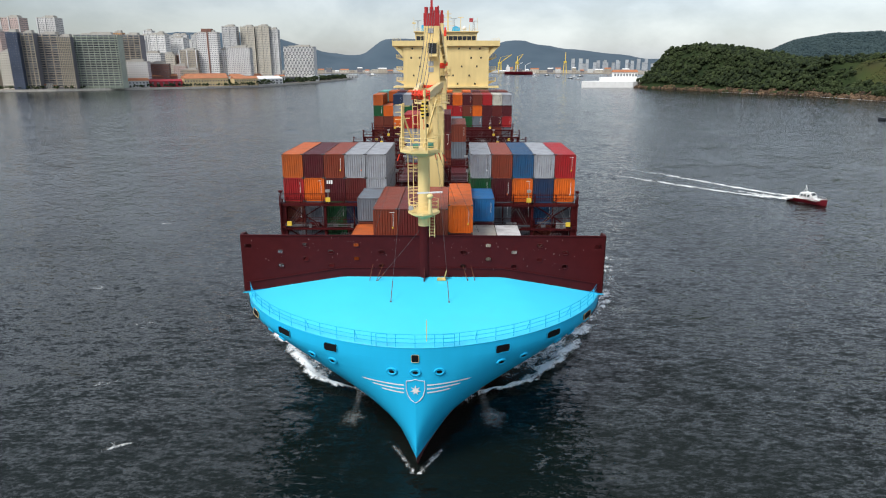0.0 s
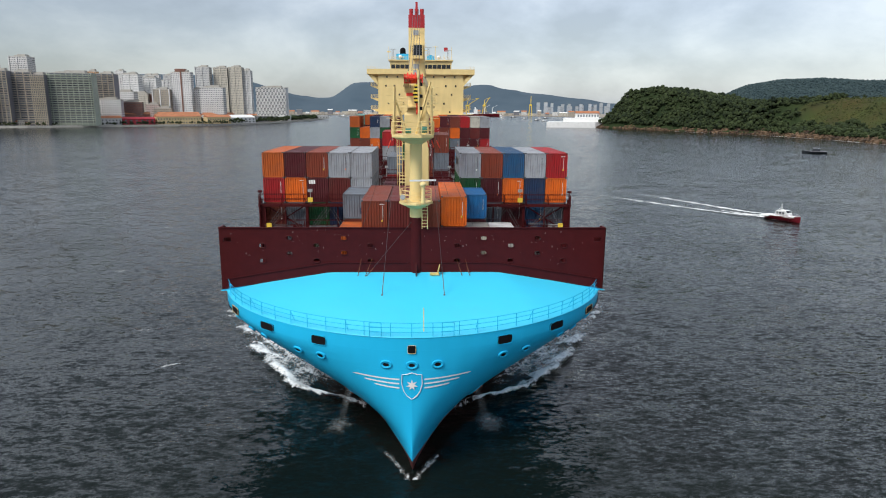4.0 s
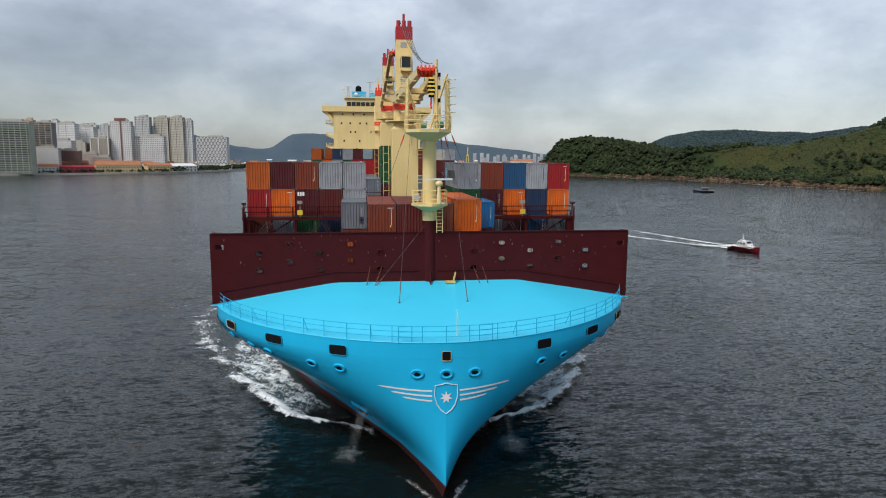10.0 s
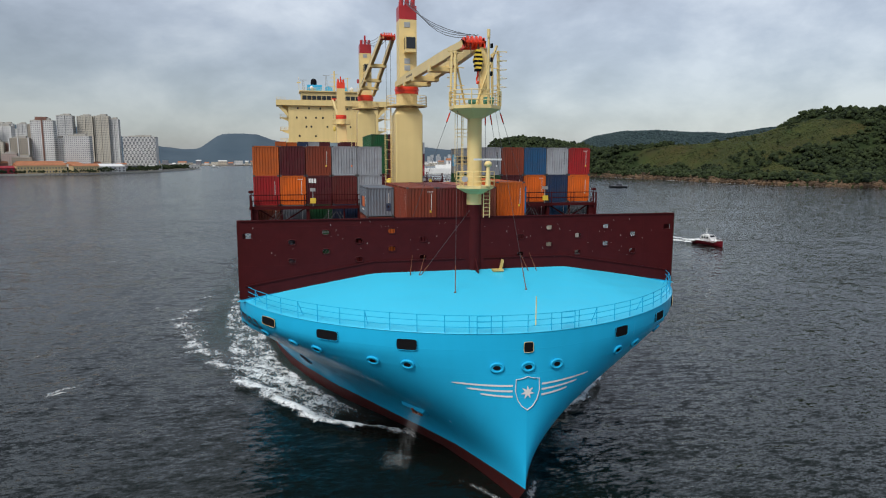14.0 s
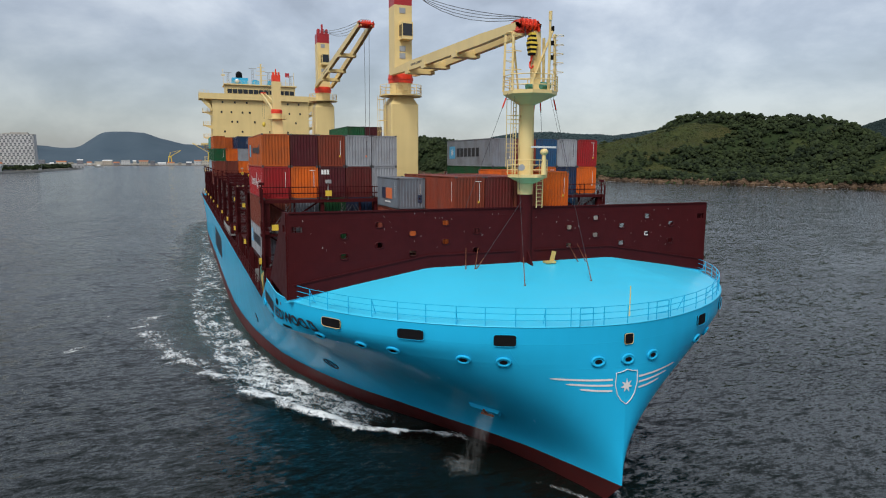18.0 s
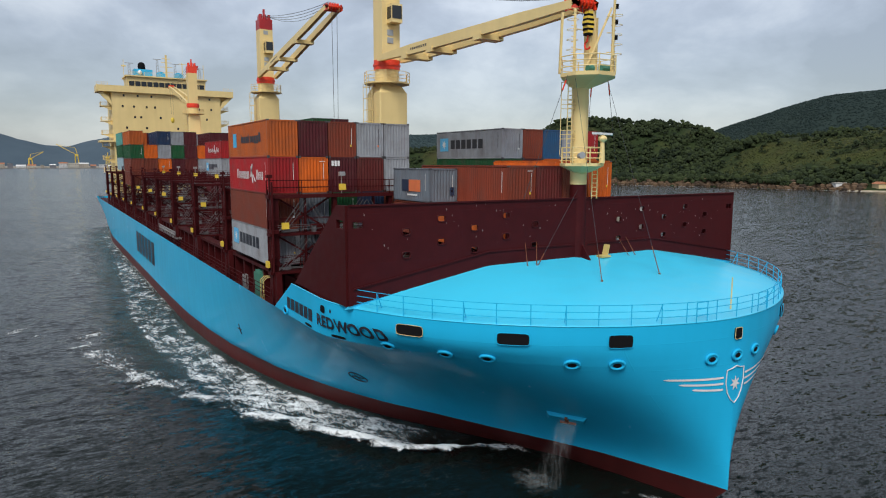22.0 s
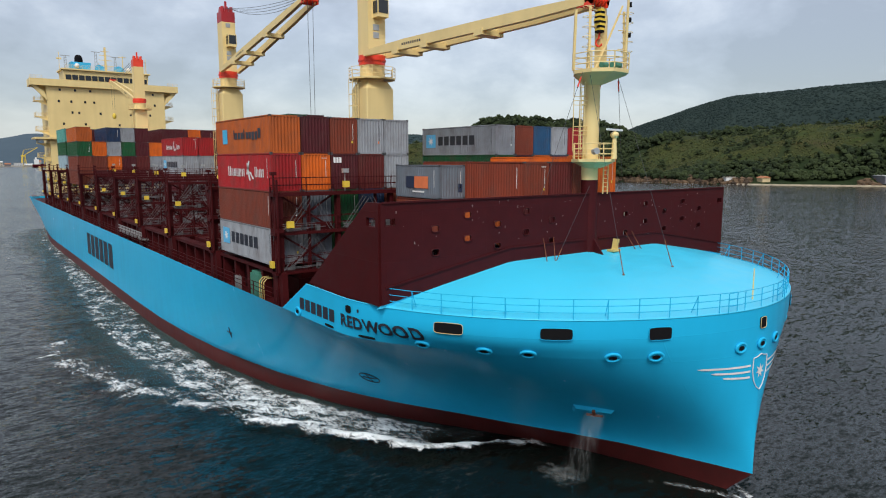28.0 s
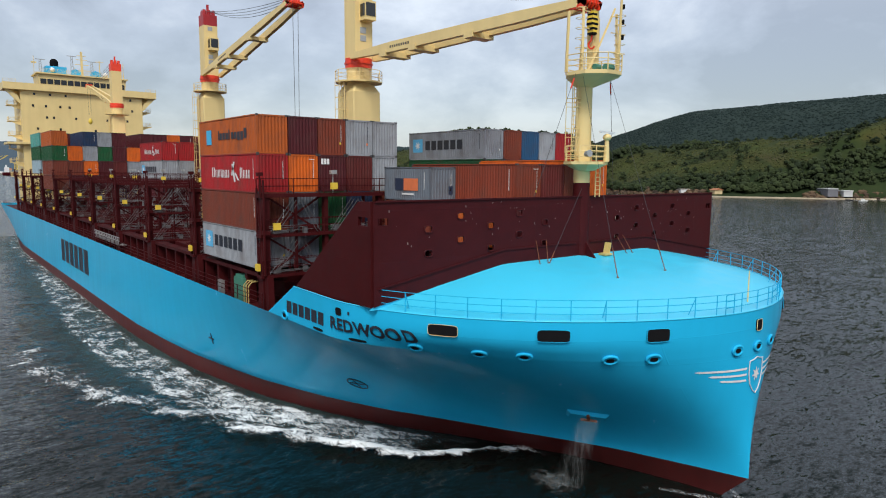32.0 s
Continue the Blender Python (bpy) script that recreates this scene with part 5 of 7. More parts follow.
for z, xl in ((38.9, (-11.6, -8.0, -4.4, 4.4, 8.2, 11.6)), (35.9, (-12.0, -9.1, -5.8, -3.6, 8.6, 12.0)), (33.0, (-9.0, -7.4, -2.2, 5.4, 10.6)), (30.0, (-11.2, -6.0, 2.4, 8.0)), (27.2, (-7.0, 4.0, 10.0))):
    for x in xl:
        w = Shape().box(x, FRONT - 0.03, z - 0.28, 0.5, 0.08, 0.62)
        part("porthole", w, GLASS_DARK, house)
rail("wing_rail", [Vector((x, FRONT - 0.8, 41.5)) for x in (-18.3, -17, -15.5)], 0.8, CREAM, r=0.03)
rail("wing_rail", [Vector((x, FRONT - 0.8, 41.5)) for x in (15.5, 17, 18.3)], 0.8, CREAM, r=0.03)
fun = Shape().span(-5.5, 5.5, FRONT + 16, FRONT + 24, 9, 39)
part("engine_casing", fun, CREAM, ship)


# ---- deck cranes ----
def deck_crane(y, x, z_ring, z_top, tip, base_w, hook_z, twin, label):
    ped = Shape()
    w = base_w / 2
    c = w * 0.07
    sq = [(-w + c, -w), (w - c, -w), (w, -w + c), (w, w - c), (w - c, w), (-w + c, w), (-w, w - c), (-w, -w + c)]
    ped.prism([(x + a, y + b) for a, b in sq], "z", 9.0, z_ring - 3.0)
    k = len(ped.v)
    r = 1.28
    n = 8
    lo = [(x + a, y + b, z_ring - 3.0) for a, b in sq]
    hi = [(x + r * math.copysign(abs(a) / w, a) * 0.93, y + r * math.copysign(abs(b) / w, b) * 0.93, z_ring - 2.2) for a, b in sq]
    ped.add(lo + hi, [(i, (i + 1) % n, n + (i + 1) % n, n + i) for i in range(n)])
    ped.tube((x, y, z_ring - 2.5), (x, y, z_ring - 0.5), r, n=20)
    body = part("deck_crane", ped, CREAM, ship, label)
    plat = Shape().tube((x, y, z_ring - 2.0), (x, y, z_ring - 1.85), 2.5, n=12)
    pl = part("platform", plat, CREAM, body)
    ringpts = [Vector((x + 2.45 * math.cos(a), y + 2.45 * math.sin(a), z_ring - 1.85)) for a in [2 * math.pi * i / 12 for i in range(13)]]
    rail("platform_rail", ringpts, 1.1, CREAM, r=0.03, parent=body)
    lad = Shape()
    lx, ly = x - w - 0.35, y - 0.4
    for dy in (0, 0.55):
        lad.rod((lx, ly + dy, 12), (lx, ly + dy, z_ring - 1.9), 0.07)
    z = 12
    while z < z_ring - 2:
        lad.rod((lx, ly, z), (lx, ly + 0.55, z), 0.05)
        if int(z * 2) % 4 == 0:
            lad.rod((lx, ly + 0.27, z), (x - w, ly + 0.27, z), 0.06)
        z += 0.5
    for dx in (0.7,):
        for dy in (-0.15, 0.7):
            lad.rod((lx - dx, ly + dy, 14), (lx - dx, ly + dy, z_ring - 2), 0.05)
        z = 14
        while z < z_ring - 2:
            lad.rod((lx - dx, ly - 0.15, z), (lx, ly, z), 0.05).rod((lx - dx, ly + 0.7, z), (lx, ly + 0.55, z), 0.05).rod((lx - dx, ly - 0.15, z), (lx - dx, ly + 0.7, z), 0.05)
            z += 1.2
    part("ladder", lad, CREAM, body, "caged cream ladder")
    ring = Shape().tube((x, y, z_ring - 0.5), (x, y, z_ring + 0.5), 1.42, n=22)
    ring.tube((x, y, z_ring - 0.1), (x, y, z_ring + 0.1), 1.5, n=22)
    part("slewing_ring", ring, SIGNAL_RED, body, "bright red slewing ring", smooth=40)
    top = Shape()
    hs = 1.05
    top.prism([(x - hs, y - hs), (x + hs, y - hs), (x + hs, y + hs), (x - hs, y + hs)], "z", z_ring + 0.5, z_top - 2.9)
    tower = part("crane_house", top, CREAM, body)
    cap = Shape().box(x, y, z_top - 2.9, 2.1, 2.1, 1.6)
    for dx in (-0.7, 0.0, 0.7):
        cap.tube((x + dx, y - 0.5, z_top - 1.3), (x + dx, y - 0.5, z_top - 0.5), 0.26, n=8)
        cap.tube((x + dx - 0.1, y + 0.4, z_top - 1.0), (x + dx + 0.1, y + 0.4, z_top - 1.0), 0.55, n=12)
    cap.rod((x, y, z_top - 1.0), (x, y, z_top + 0.4), 0.3)
    part("crane_head", cap, DARK_RED if y < 100 else SIGNAL_RED, body, "red crane head with sheaves")
    front = -1 if tip[1] < y else 1
    cab = Shape().box(x + 0.15, y + front * (hs + 0.55), z_ring + 4.2, 1.3, 1.1, 1.9)
    cb = part("cab", cab, CREAM, body)
    cg = Shape().box(x + 0.15, y + front * (hs + 1.11), z_ring + 4.6, 1.1, 0.06, 1.3)
    cg.box(x - 0.52, y + front * (hs + 0.6), z_ring + 4.6, 0.05, 0.8, 1.2)
    part("cab_window", cg, GLASS_DARK, body, "dark operator's cab window")
    for dz in (2.2, 3.0, 7.2):
        part("vent", Shape().box(x - 0.1, y + front * (hs + 0.02), z_ring + dz, 0.7, 0.06, 0.6), GALV, body)
    # jib: two tapering box girders tied by cross beams
    foot = Vector((x, y + front * 0.9, z_ring + 0.55))
    end = Vector(tip)
    for s in (-1, 1):
        g = Shape()
        a, b = foot + Vector((s * twin[0], 0, 0)), end + Vector((s * twin[1], 0, 0))
        d = (b - a).normalized()
        u = Vector((1, 0, 0))
        v = u.cross(d)
        v = v if v.z > 0 else -v
        secs = []
        for p, h in ((a, 0.55), (a + (b - a) * 0.25, 0.95), (a + (b - a) * 0.8, 0.85), (b, 0.55)):
            secs += [p + u * i * 0.24 + v * j * h / 2 for i, j in ((-1, -1), (1, -1), (1, 1), (-1, 1))]
        f = [(0, 1, 2, 3), (12, 15, 14, 13)] + [(4 * q + i, 4 * q + (i + 1) % 4, 4 * q + 4 + (i + 1) % 4, 4 * q + 4 + i) for q in range(3) for i in range(4)]
        g.add(secs, f)
        girder = part("jib_girder", g, CREAM, body, "cream box girder of the jib")
        if s < 0:
            for k in range(9):
                q = a + (b - a) * (0.24 + 0.012 * k)
                part("writing_bar", Shape().rod(q - u * 0.245, q - u * 0.245 + d * 0.2, 0.012, 0.22), DARK_LETTER, girder)
    for q in (0.2, 0.36, 0.62):
        p = foot + (end - foot) * q
        hw = twin[0] + (twin[1] - twin[0]) * q
        dn = Vector((0, 0, -0.5))
        part("tie_beam", Shape().rod(p + dn + Vector((-hw - 0.3, 0, 0)), p + dn + Vector((hw + 0.3, 0, 0)), 1.1, 0.5), CREAM, body)
    hd = Shape()
    for s in (-1, 1):
        hd.prism([(end.y - 0.75, end.z - 0.38), (end.y + 0.75, end.z - 0.38), (end.y + front * 0.9, end.z + 0.1), (end.y + 0.4, end.z + 0.42), (end.y - 0.5, end.z + 0.42)], "x", end.x + s * (twin[1] + 0.12), end.x + s * (twin[1] + 0.22))
    hd.tube((end.x - twin[1] - 0.2, end.y - front * 0.3, end.z - 0.1), (end.x + twin[1] + 0.2, end.y - front * 0.3, end.z - 0.1), 0.3, n=12)
    hd.tube((end.x - twin[1] - 0.2, end.y + front * 0.55, end.z + 0.05), (end.x + twin[1] + 0.2, end.y + front * 0.55, end.z + 0.05), 0.12, n=8)
    for s in (-0.5, -0.17, 0.17, 0.5):
        hd.tube((end.x + s - 0.06, end.y + front * 0.35, end.z + 0.12), (end.x + s + 0.06, end.y + front * 0.35, end.z + 0.12), 0.42, n=14)
    hd.box(end.x, end.y - front * 0.6, end.z + 0.1, 2 * twin[1] + 0.3, 0.5, 0.3)
    part("jib_head", hd, SIGNAL_RED, body, "bright red jib head with sheaves")
    for s in (-0.45, -0.15, 0.15, 0.45):
        a, b = Vector((x + s, y + front * 0.8, z_top - 0.8)), end + Vector((s, 0, 0.7))
        sag = 0.035 * (b - a).length * (1 + s)
        pts = [a + (b - a) * t + Vector((0, 0, -4 * sag * t * (1 - t))) for t in [i / 8 for i in range(9)]]
        part("luffing_wire", Shape().line(pts, 0.035, 4), CABLE, body, "thin dark luffing wire")
    for s in (-0.35, 0.35):
        drop = Shape().tube(end + Vector((s, front * 0.5, 0)), (end.x + s * 0.7, end.y + front * 0.5, hook_z + 1.6), 0.03, n=4)
        part("hoist_wire", drop, CABLE, body)
    hy = end.y + front * 0.5
    if twin[2]:
        blk = Shape()
        for k in range(5):
            z = hook_z + 0.3 + k * 0.32
            blk.box(end.x + 0.3, hy, z, 0.42 + 0.12 * (2 - abs(k - 2)), 0.5, 0.16)
        part("hook_block", blk, BLACK, body, "black and yellow striped hook block")
        blk2 = Shape()
        for k in range(5):
            z = hook_z + 0.46 + k * 0.32
            blk2.box(end.x + 0.3, hy, z, 0.43 + 0.12 * (2 - abs(k - 2)), 0.5, 0.16)
        part("block_stripe", blk2, YELLOW, body)
        hk = Shape()
        pts = [Vector((end.x + 0.3, hy, hook_z + 0.3))] + [Vector((end.x + 0.3, hy + 0.28 * math.sin(t), hook_z - 0.35 + 0.28 * math.cos(t))) for t in [0.2 + i * 0.5 for i in range(9)]]
        hk.line(pts, 0.07, 6)
        part("hook", hk, SIGNAL_RED, body)
    else:
        part("hook_block", Shape().ball(end.x, hy, hook_z, 0.5, 0.4, 0.8, 10, 6), YELLOW, body, "yellow hook block", smooth=60)
    return body


deck_crane(30.3, 0.0, 30.8, 41.8, (0.0, 0.4, 31.3), 3.3, 28.9, (1.35, 0.62, True), "cream deck crane with its jib resting forward")
deck_crane(74.1, -0.2, 33.7, 44.6, (-0.2, 44.8, 39.6), 3.3, 19.0, (1.35, 0.8, False), "cream deck crane with its jib raised forward")
deck_crane(133.5, -0.4, 33.9, 44.4, (-0.4, 162.0, 41.0), 2.7, 32.0, (1.0, 0.5, False), "cream deck crane with its jib turned aft")

# ---- foremast ----
MX, MY = 0.2, 0.32
mast = part("foremast", Shape().tube((MX, MY, 18.9), (MX, MY, 25.9), 0.6, 0.57, 20), CREAM, ship, "cream foremast with two platforms", smooth=40)
part("mast_foot", Shape().tube((MX, MY, 13.5), (MX, MY, 18.9), 0.62, 0.6, 18), STEEL_BROWN, mast, "brown lower mast", smooth=40)
part("gusset", Shape().prism([(MY - 0.5, 13.6), (MY - 1.5, 13.55), (MY - 0.55, 14.7)], "x", MX - 0.05, MX + 0.05), STEEL_BROWN, mast)
cone = Shape()
oct8 = [(2.0 * math.cos(math.pi / 8 + math.pi * i / 4), 1.95 * math.sin(math.pi / 8 + math.pi * i / 4)) for i in range(8)]
lo = [(MX + a * 0.3, MY + b * 0.3, 25.6) for a, b in oct8]
hi = [(-0.05 + a, -0.6 + b, 26.25) for a, b in oct8]
cone.add(lo + hi, [(i, (i + 1) % 8, 8 + (i + 1) % 8, 8 + i) for i in range(8)] + [tuple(range(8, 16))])
cone.prism([(-0.05 + a, -0.6 + b) for a, b in oct8], "z", 26.25, 26.5)
part("upper_platform", cone, CREAM, mast)
rail("upper_rail", [Vector((-0.05 + a, -0.6 + b, 26.5)) for a, b in oct8 + oct8[:1]], 1.1, CREAM, r=0.035, parent=mast)
for sx, sy in ((-1.75, -1.0), (1.65, -1.3), (-1.75, 0.4), (1.65, 0.4)):
    part("frame_leg", Shape().rod((sx, sy, 26.5), (sx * 0.95, sy * 0.9, 30.6), 0.16), CREAM, mast)
part("frame_leg", Shape().rod((-1.6, -0.9, 29.6), (-0.6, 0.2, 26.5), 0.12).rod((1.5, -1.1, 31.0), (0.2, 0.2, 26.5), 0.14), CREAM, mast)
fr = Shape()
for z in (28.0, 29.3, 30.4):
    fr.rod((-1.75, -1.0, z), (-1.0, -0.9, z), 0.06).rod((1.65, -1.3, z), (1.1, -1.1, z), 0.06)
z = 26.7
while z < 30.8:
    fr.rod((-1.95, -0.9, z), (-1.55, -0.9, z), 0.045)
    fr.rod((1.45, -1.2, z), (1.85, -1.2, z), 0.045)
    z += 0.35
for sx, sy in ((-1.95, -0.9), (1.85, -1.2)):
    for k in range(5):
        z = 27.9 + k * 0.65
        hoop = [Vector((sx + 0.38 * math.cos(a), sy - 0.1 + 0.38 * math.sin(a), z)) for a in [2 * math.pi * i / 10 for i in range(11)]]
        part("ladder_hoop", Shape().line(hoop[:-1] + hoop[:1], 0.022, 4), CREAM, mast)
part("rung_ladder", fr, CREAM, mast, kind="stuff")
part("jib_rest", Shape().rod((0.85, 0.2, 26.5), (0.75, 0.2, 31.0), 0.55, 0.6), CREAM, mast, "cream jib rest")
part("masthead_pole", Shape().tube((0.55, -2.2, 26.5), (0.45, -2.4, 31.9), 0.11, 0.08, 8).tube((0.45, -2.4, 31.3), (0.45, -2.4, 31.9), 0.13, n=8), CREAM, mast, "pole with masthead lamps", smooth=50)
for z in (28.6, 29.6, 30.6):
    part("navigation_lamp", Shape().tube((0.7, -2.35, z), (0.7, -2.35, z + 0.3), 0.11, n=8), BLACK, mast)
part("winch", Shape().tube((0.5, -1.2, 26.9), (1.2, -1.2, 26.9), 0.28, n=10), GREEN_PAINT, mast, "small green winch")
part("winch", Shape().tube((-0.7, -1.2, 26.8), (-0.2, -1.2, 26.8), 0.22, n=10), GREEN_PAINT, mast, "small green winch")
lowp = Shape().tube((MX, MY - 0.3, 20.2), (MX, MY - 0.3, 20.4), 1.55, n=8)
lowp.tube((MX, MY - 0.3, 19.75), (MX, MY - 0.3, 20.2), 0.6, 1.5, n=8)
part("lower_platform", lowp, CREAM, mast)
rail("lower_rail", [Vector((MX + 1.5 * math.cos(math.pi / 8 + i * math.pi / 4), MY - 0.3 + 1.5 * math.sin(math.pi / 8 + i * math.pi / 4), 20.4)) for i in range(9)], 1.1, CREAM, r=0.03, parent=mast)
part("radar_post", Shape().tube((0.85, -1.3, 20.4), (0.85, -1.3, 21.9), 0.22, 0.14, 10).ball(0.85, -1.3, 22.1, 0.32, 0.32, 0.25), CREAM, mast, "cream radar housing", smooth=50)
part("radar_scanner", Shape().rod((-0.35, -1.55, 22.45), (2.0, -1.05, 22.45), 0.12, 0.14), WHITE, mast, "white radar scanner bar")
part("searchlight", Shape().tube((-0.9, -0.9, 20.9), (-1.0, -1.3, 20.95), 0.2, 0.24, 10), GALV, mast, "small grey searchlight")
lad = Shape()
for dx in (-0.22, 0.22):
    lad.rod((MX - 1.0, MY + dx, 20.4), (MX - 1.0, MY + dx, 26.3), 0.05)
z = 20.6
while z < 26.3:
    lad.rod((MX - 1.0, MY - 0.22, z), (MX - 1.0, MY + 0.22, z), 0.04)
    if int(z) % 2 == 0:
        lad.rod((MX - 1.5, MY - 0.35, z), (MX - 0.6, MY - 0.15, z), 0.04).rod((MX - 1.5, MY + 0.35, z), (MX - 0.6, MY + 0.15, z), 0.04)
    z += 0.3
lad.rod((MX - 1.5, MY - 0.35, 21), (MX - 1.5, MY - 0.35, 26), 0.04).rod((MX - 1.5, MY + 0.35, 21), (MX - 1.5, MY + 0.35, 26), 0.04)
part("mast_ladder", lad, CREAM, mast)
lad2 = Shape()
for dx in (0.75, 1.25):
    lad2.rod((dx, -0.5, 17.9), (dx, -0.5, 20.3), 0.06)
for k in range(8):
    lad2.rod((0.75, -0.5, 18.1 + k * 0.3), (1.25, -0.5, 18.1 + k * 0.3), 0.05)
part("mast_ladder", lad2, CREAM, mast)
for a, b in (((-1.9, -0.6, 26.3), (-4.8, 0.3, 17.9)), ((1.5, 0.6, 26.3), (4.2, 4.0, 17.5)), ((1.9, -0.6, 26.3), (5.6, 1.5, 17.9)), ((1.2, 0.8, 26.3), (2.6, 5.0, 17.5))):
    a, b = Vector(a), Vector(b)
    part("mast_stay", Shape().tube(a, b, 0.016, n=5).tube(a + (b - a) * 0.03, a + (b - a) * 0.13, 0.04, n=6), CABLE, mast, "wire stay with a red turnbuckle")
    part("red_turnbuckle", Shape().tube(a + (b - a) * 0.04, a + (b - a) * 0.12, 0.055, n=6), SIGNAL_RED, mast)


# ---- lashing bridges, coamings and hatch covers ----
DULL_STEEL = material("dull_steel", (0.16, 0.16, 0.165), 0.55, metal=0.4, grain=0.3)
ROD_STEEL = material("worn_rod_steel", (0.17, 0.17, 0.175), 0.5, metal=0.3, grain=0.3)


deck_rnd = random.Random(8)


def lashing_bridge(y, z_top, full=True):
    levels = [z for z in (11.9, 14.9, 17.9, 20.6) if z <= z_top + 0.1]
    base = Shape()
    base.span(-18.0, 18.0, y - 0.42, y + 0.42, levels[-1] - 0.28, levels[-1])
    root = part("lashing_bridge", base, STEEL_BROWN, ship, "oxide-brown lashing bridge between container bays")
    for z in levels[:-1]:
        part("walkway", Shape().span(-18.0, 18.0, y - 0.4, y + 0.4, z - 0.22, z), STEEL_BROWN, root)
    for k in range(8):
        x = -17.5 + k * 35.0 / 7
        post = Shape()
        w = (0.62 if y < 31 else 0.42) if k in (0, 7) else 0.3
        post.span(x - w / 2, x + w / 2, y - 0.25, y + 0.25, 9.0, levels[-1])
        part("post", post, STEEL_BROWN, root)
    for z in levels:
        for dy in (-0.4, 0.4):
            rail("walkway_rail", [Vector((-17.9 + i * 35.8 / 14, y + dy, z)) for i in range(15)], 1.1, STEEL_BROWN, r=0.035, parent=root, bars=2)
    rods = Shape()
    for k in range(7):
        x0 = -17.75 + k * 35.5 / 7
        for z0, z1 in zip(levels, levels[1:]):
            for q in (0, 0.28, 0.56):
                rods.rod((x0 + 0.4 + q, y - 0.48, z0 + 0.1), (x0 + 2.3 + q, y - 0.48, z1 - 0.4 - q * 0.3), 0.035)
            for q in (0, 0.3):
                rods.rod((x0 + 4.6 - q, y - 0.48, z0 + 0.1), (x0 + 3.2 - q, y - 0.48, z1 - 0.5), 0.035)
            for q in range(4):
                h = deck_rnd.uniform(0.15, 0.9)
                rods.rod((x0 + 0.4, y - 0.44, z0 + h), (x0 + 0.4 + deck_rnd.uniform(1.5, 4.0), y - 0.44, z0 + h), 0.035)
            # guide plates, clips and stowed gear on the walkway
            rods.box(x0 + 1.3, y + 0.3, z0, 0.5, 0.25, 0.35).box(x0 + 3.4, y - 0.2, z0, 0.3, 0.3, 0.55)
    part("lashing_gear", rods, ROD_STEEL, root, "dull grey lashing rods and gear", kind="stuff")
    for k in range(6):
        x = -14.98 + k * 5.99
        part("guide_post", Shape().span(x - 0.07, x + 0.07, y - 0.14, y + 0.14, levels[0], levels[-1]), STEEL_BROWN, root)
        part("bin", Shape().box(x + 1.1, y + 0.1, levels[-2], 1.2, 0.5, 0.6), deck_rnd.choice((DULL_STEEL, GALV, STEEL_BROWN)), root, "steel bin for lashing fittings")
    for k in (0, 3, 6):
        x = -17.5 + k * 5.0
        for z0, z1 in zip(levels, levels[1:]):
            part("brace", Shape().rod((x + 0.3, y + 0.2, z0), (x + 4.7, y + 0.2, z1 - 0.25), 0.14).rod((x + 4.7, y + 0.2, z0), (x + 0.3, y + 0.2, z1 - 0.25), 0.14), STEEL_BROWN, root)
    for s in (-1, 1):
        for x in (5.0, 12.0):
            flood = Shape().rod((s * x, y - 0.4, levels[-1]), (s * x, y - 0.4, levels[-1] + 1.5), 0.07).box(s * x, y - 0.5, levels[-1] + 1.45, 0.5, 0.3, 0.32)
            part("floodlight", flood, GALV, root, "grey floodlight on a short post")
    for s in (-1, 1):
        part("yellow_box", Shape().box(s * 16.8, y - 0.6, levels[-2] + 0.35, 0.55, 0.2, 0.5), YELLOW, root, "yellow equipment box")
        part("yellow_box", Shape().box(s * 12.0, y - 0.6, levels[-1] + 0.3, 0.55, 0.2, 0.5), YELLOW, root, "yellow equipment box")
        part("yellow_box", Shape().box(s * 18.1, y, levels[0] + 0.35, 0.2, 0.55, 0.5), YELLOW, root, "yellow equipment box")
        foot = Shape().prism([(y - 1.0, 9.0), (y - 0.5, 9.0), (y - 0.35, 10.6), (y, 11.0), (y + 0.35, 10.6), (y + 0.5, 9.0), (y + 1.0, 9.0), (y + 0.8, 11.9), (y - 0.8, 11.9)], "x", s * 17.25, s * 17.7)
        part("arched_foot", foot, STEEL_BROWN, root)
        if full:
            tw = Shape().span(min(s * 17.3, s * 17.9), max(s * 17.3, s * 17.9), y - 0.6, y + 0.6, levels[-1] - 3, levels[-1] - 2.7)
            tw.rod((s * 17.8, y - 0.55, 11.9), (s * 17.8, y + 0.55, levels[-1]), 0.12).rod((s * 17.8, y + 0.55, 11.9), (s * 17.8, y - 0.55, levels[-1]), 0.12)
            tw.rod((s * 17.8, y - 0.6, 11.9), (s * 17.8, y - 0.6, levels[-1] + 1.0), 0.13).rod((s * 17.8, y + 0.6, 11.9), (s * 17.8, y + 0.6, levels[-1] + 0.4), 0.13)
            part("side_tower", tw, STEEL_BROWN, root)
        lampp = Shape().rod((s * 17.8, y, levels[-1]), (s * 17.8, y, levels[-1] + 1.4), 0.1).box(s * 17.8, y, levels[-1] + 1.3, 0.45, 0.3, 0.25)
        part("deck_light", lampp, STEEL_BROWN, root)


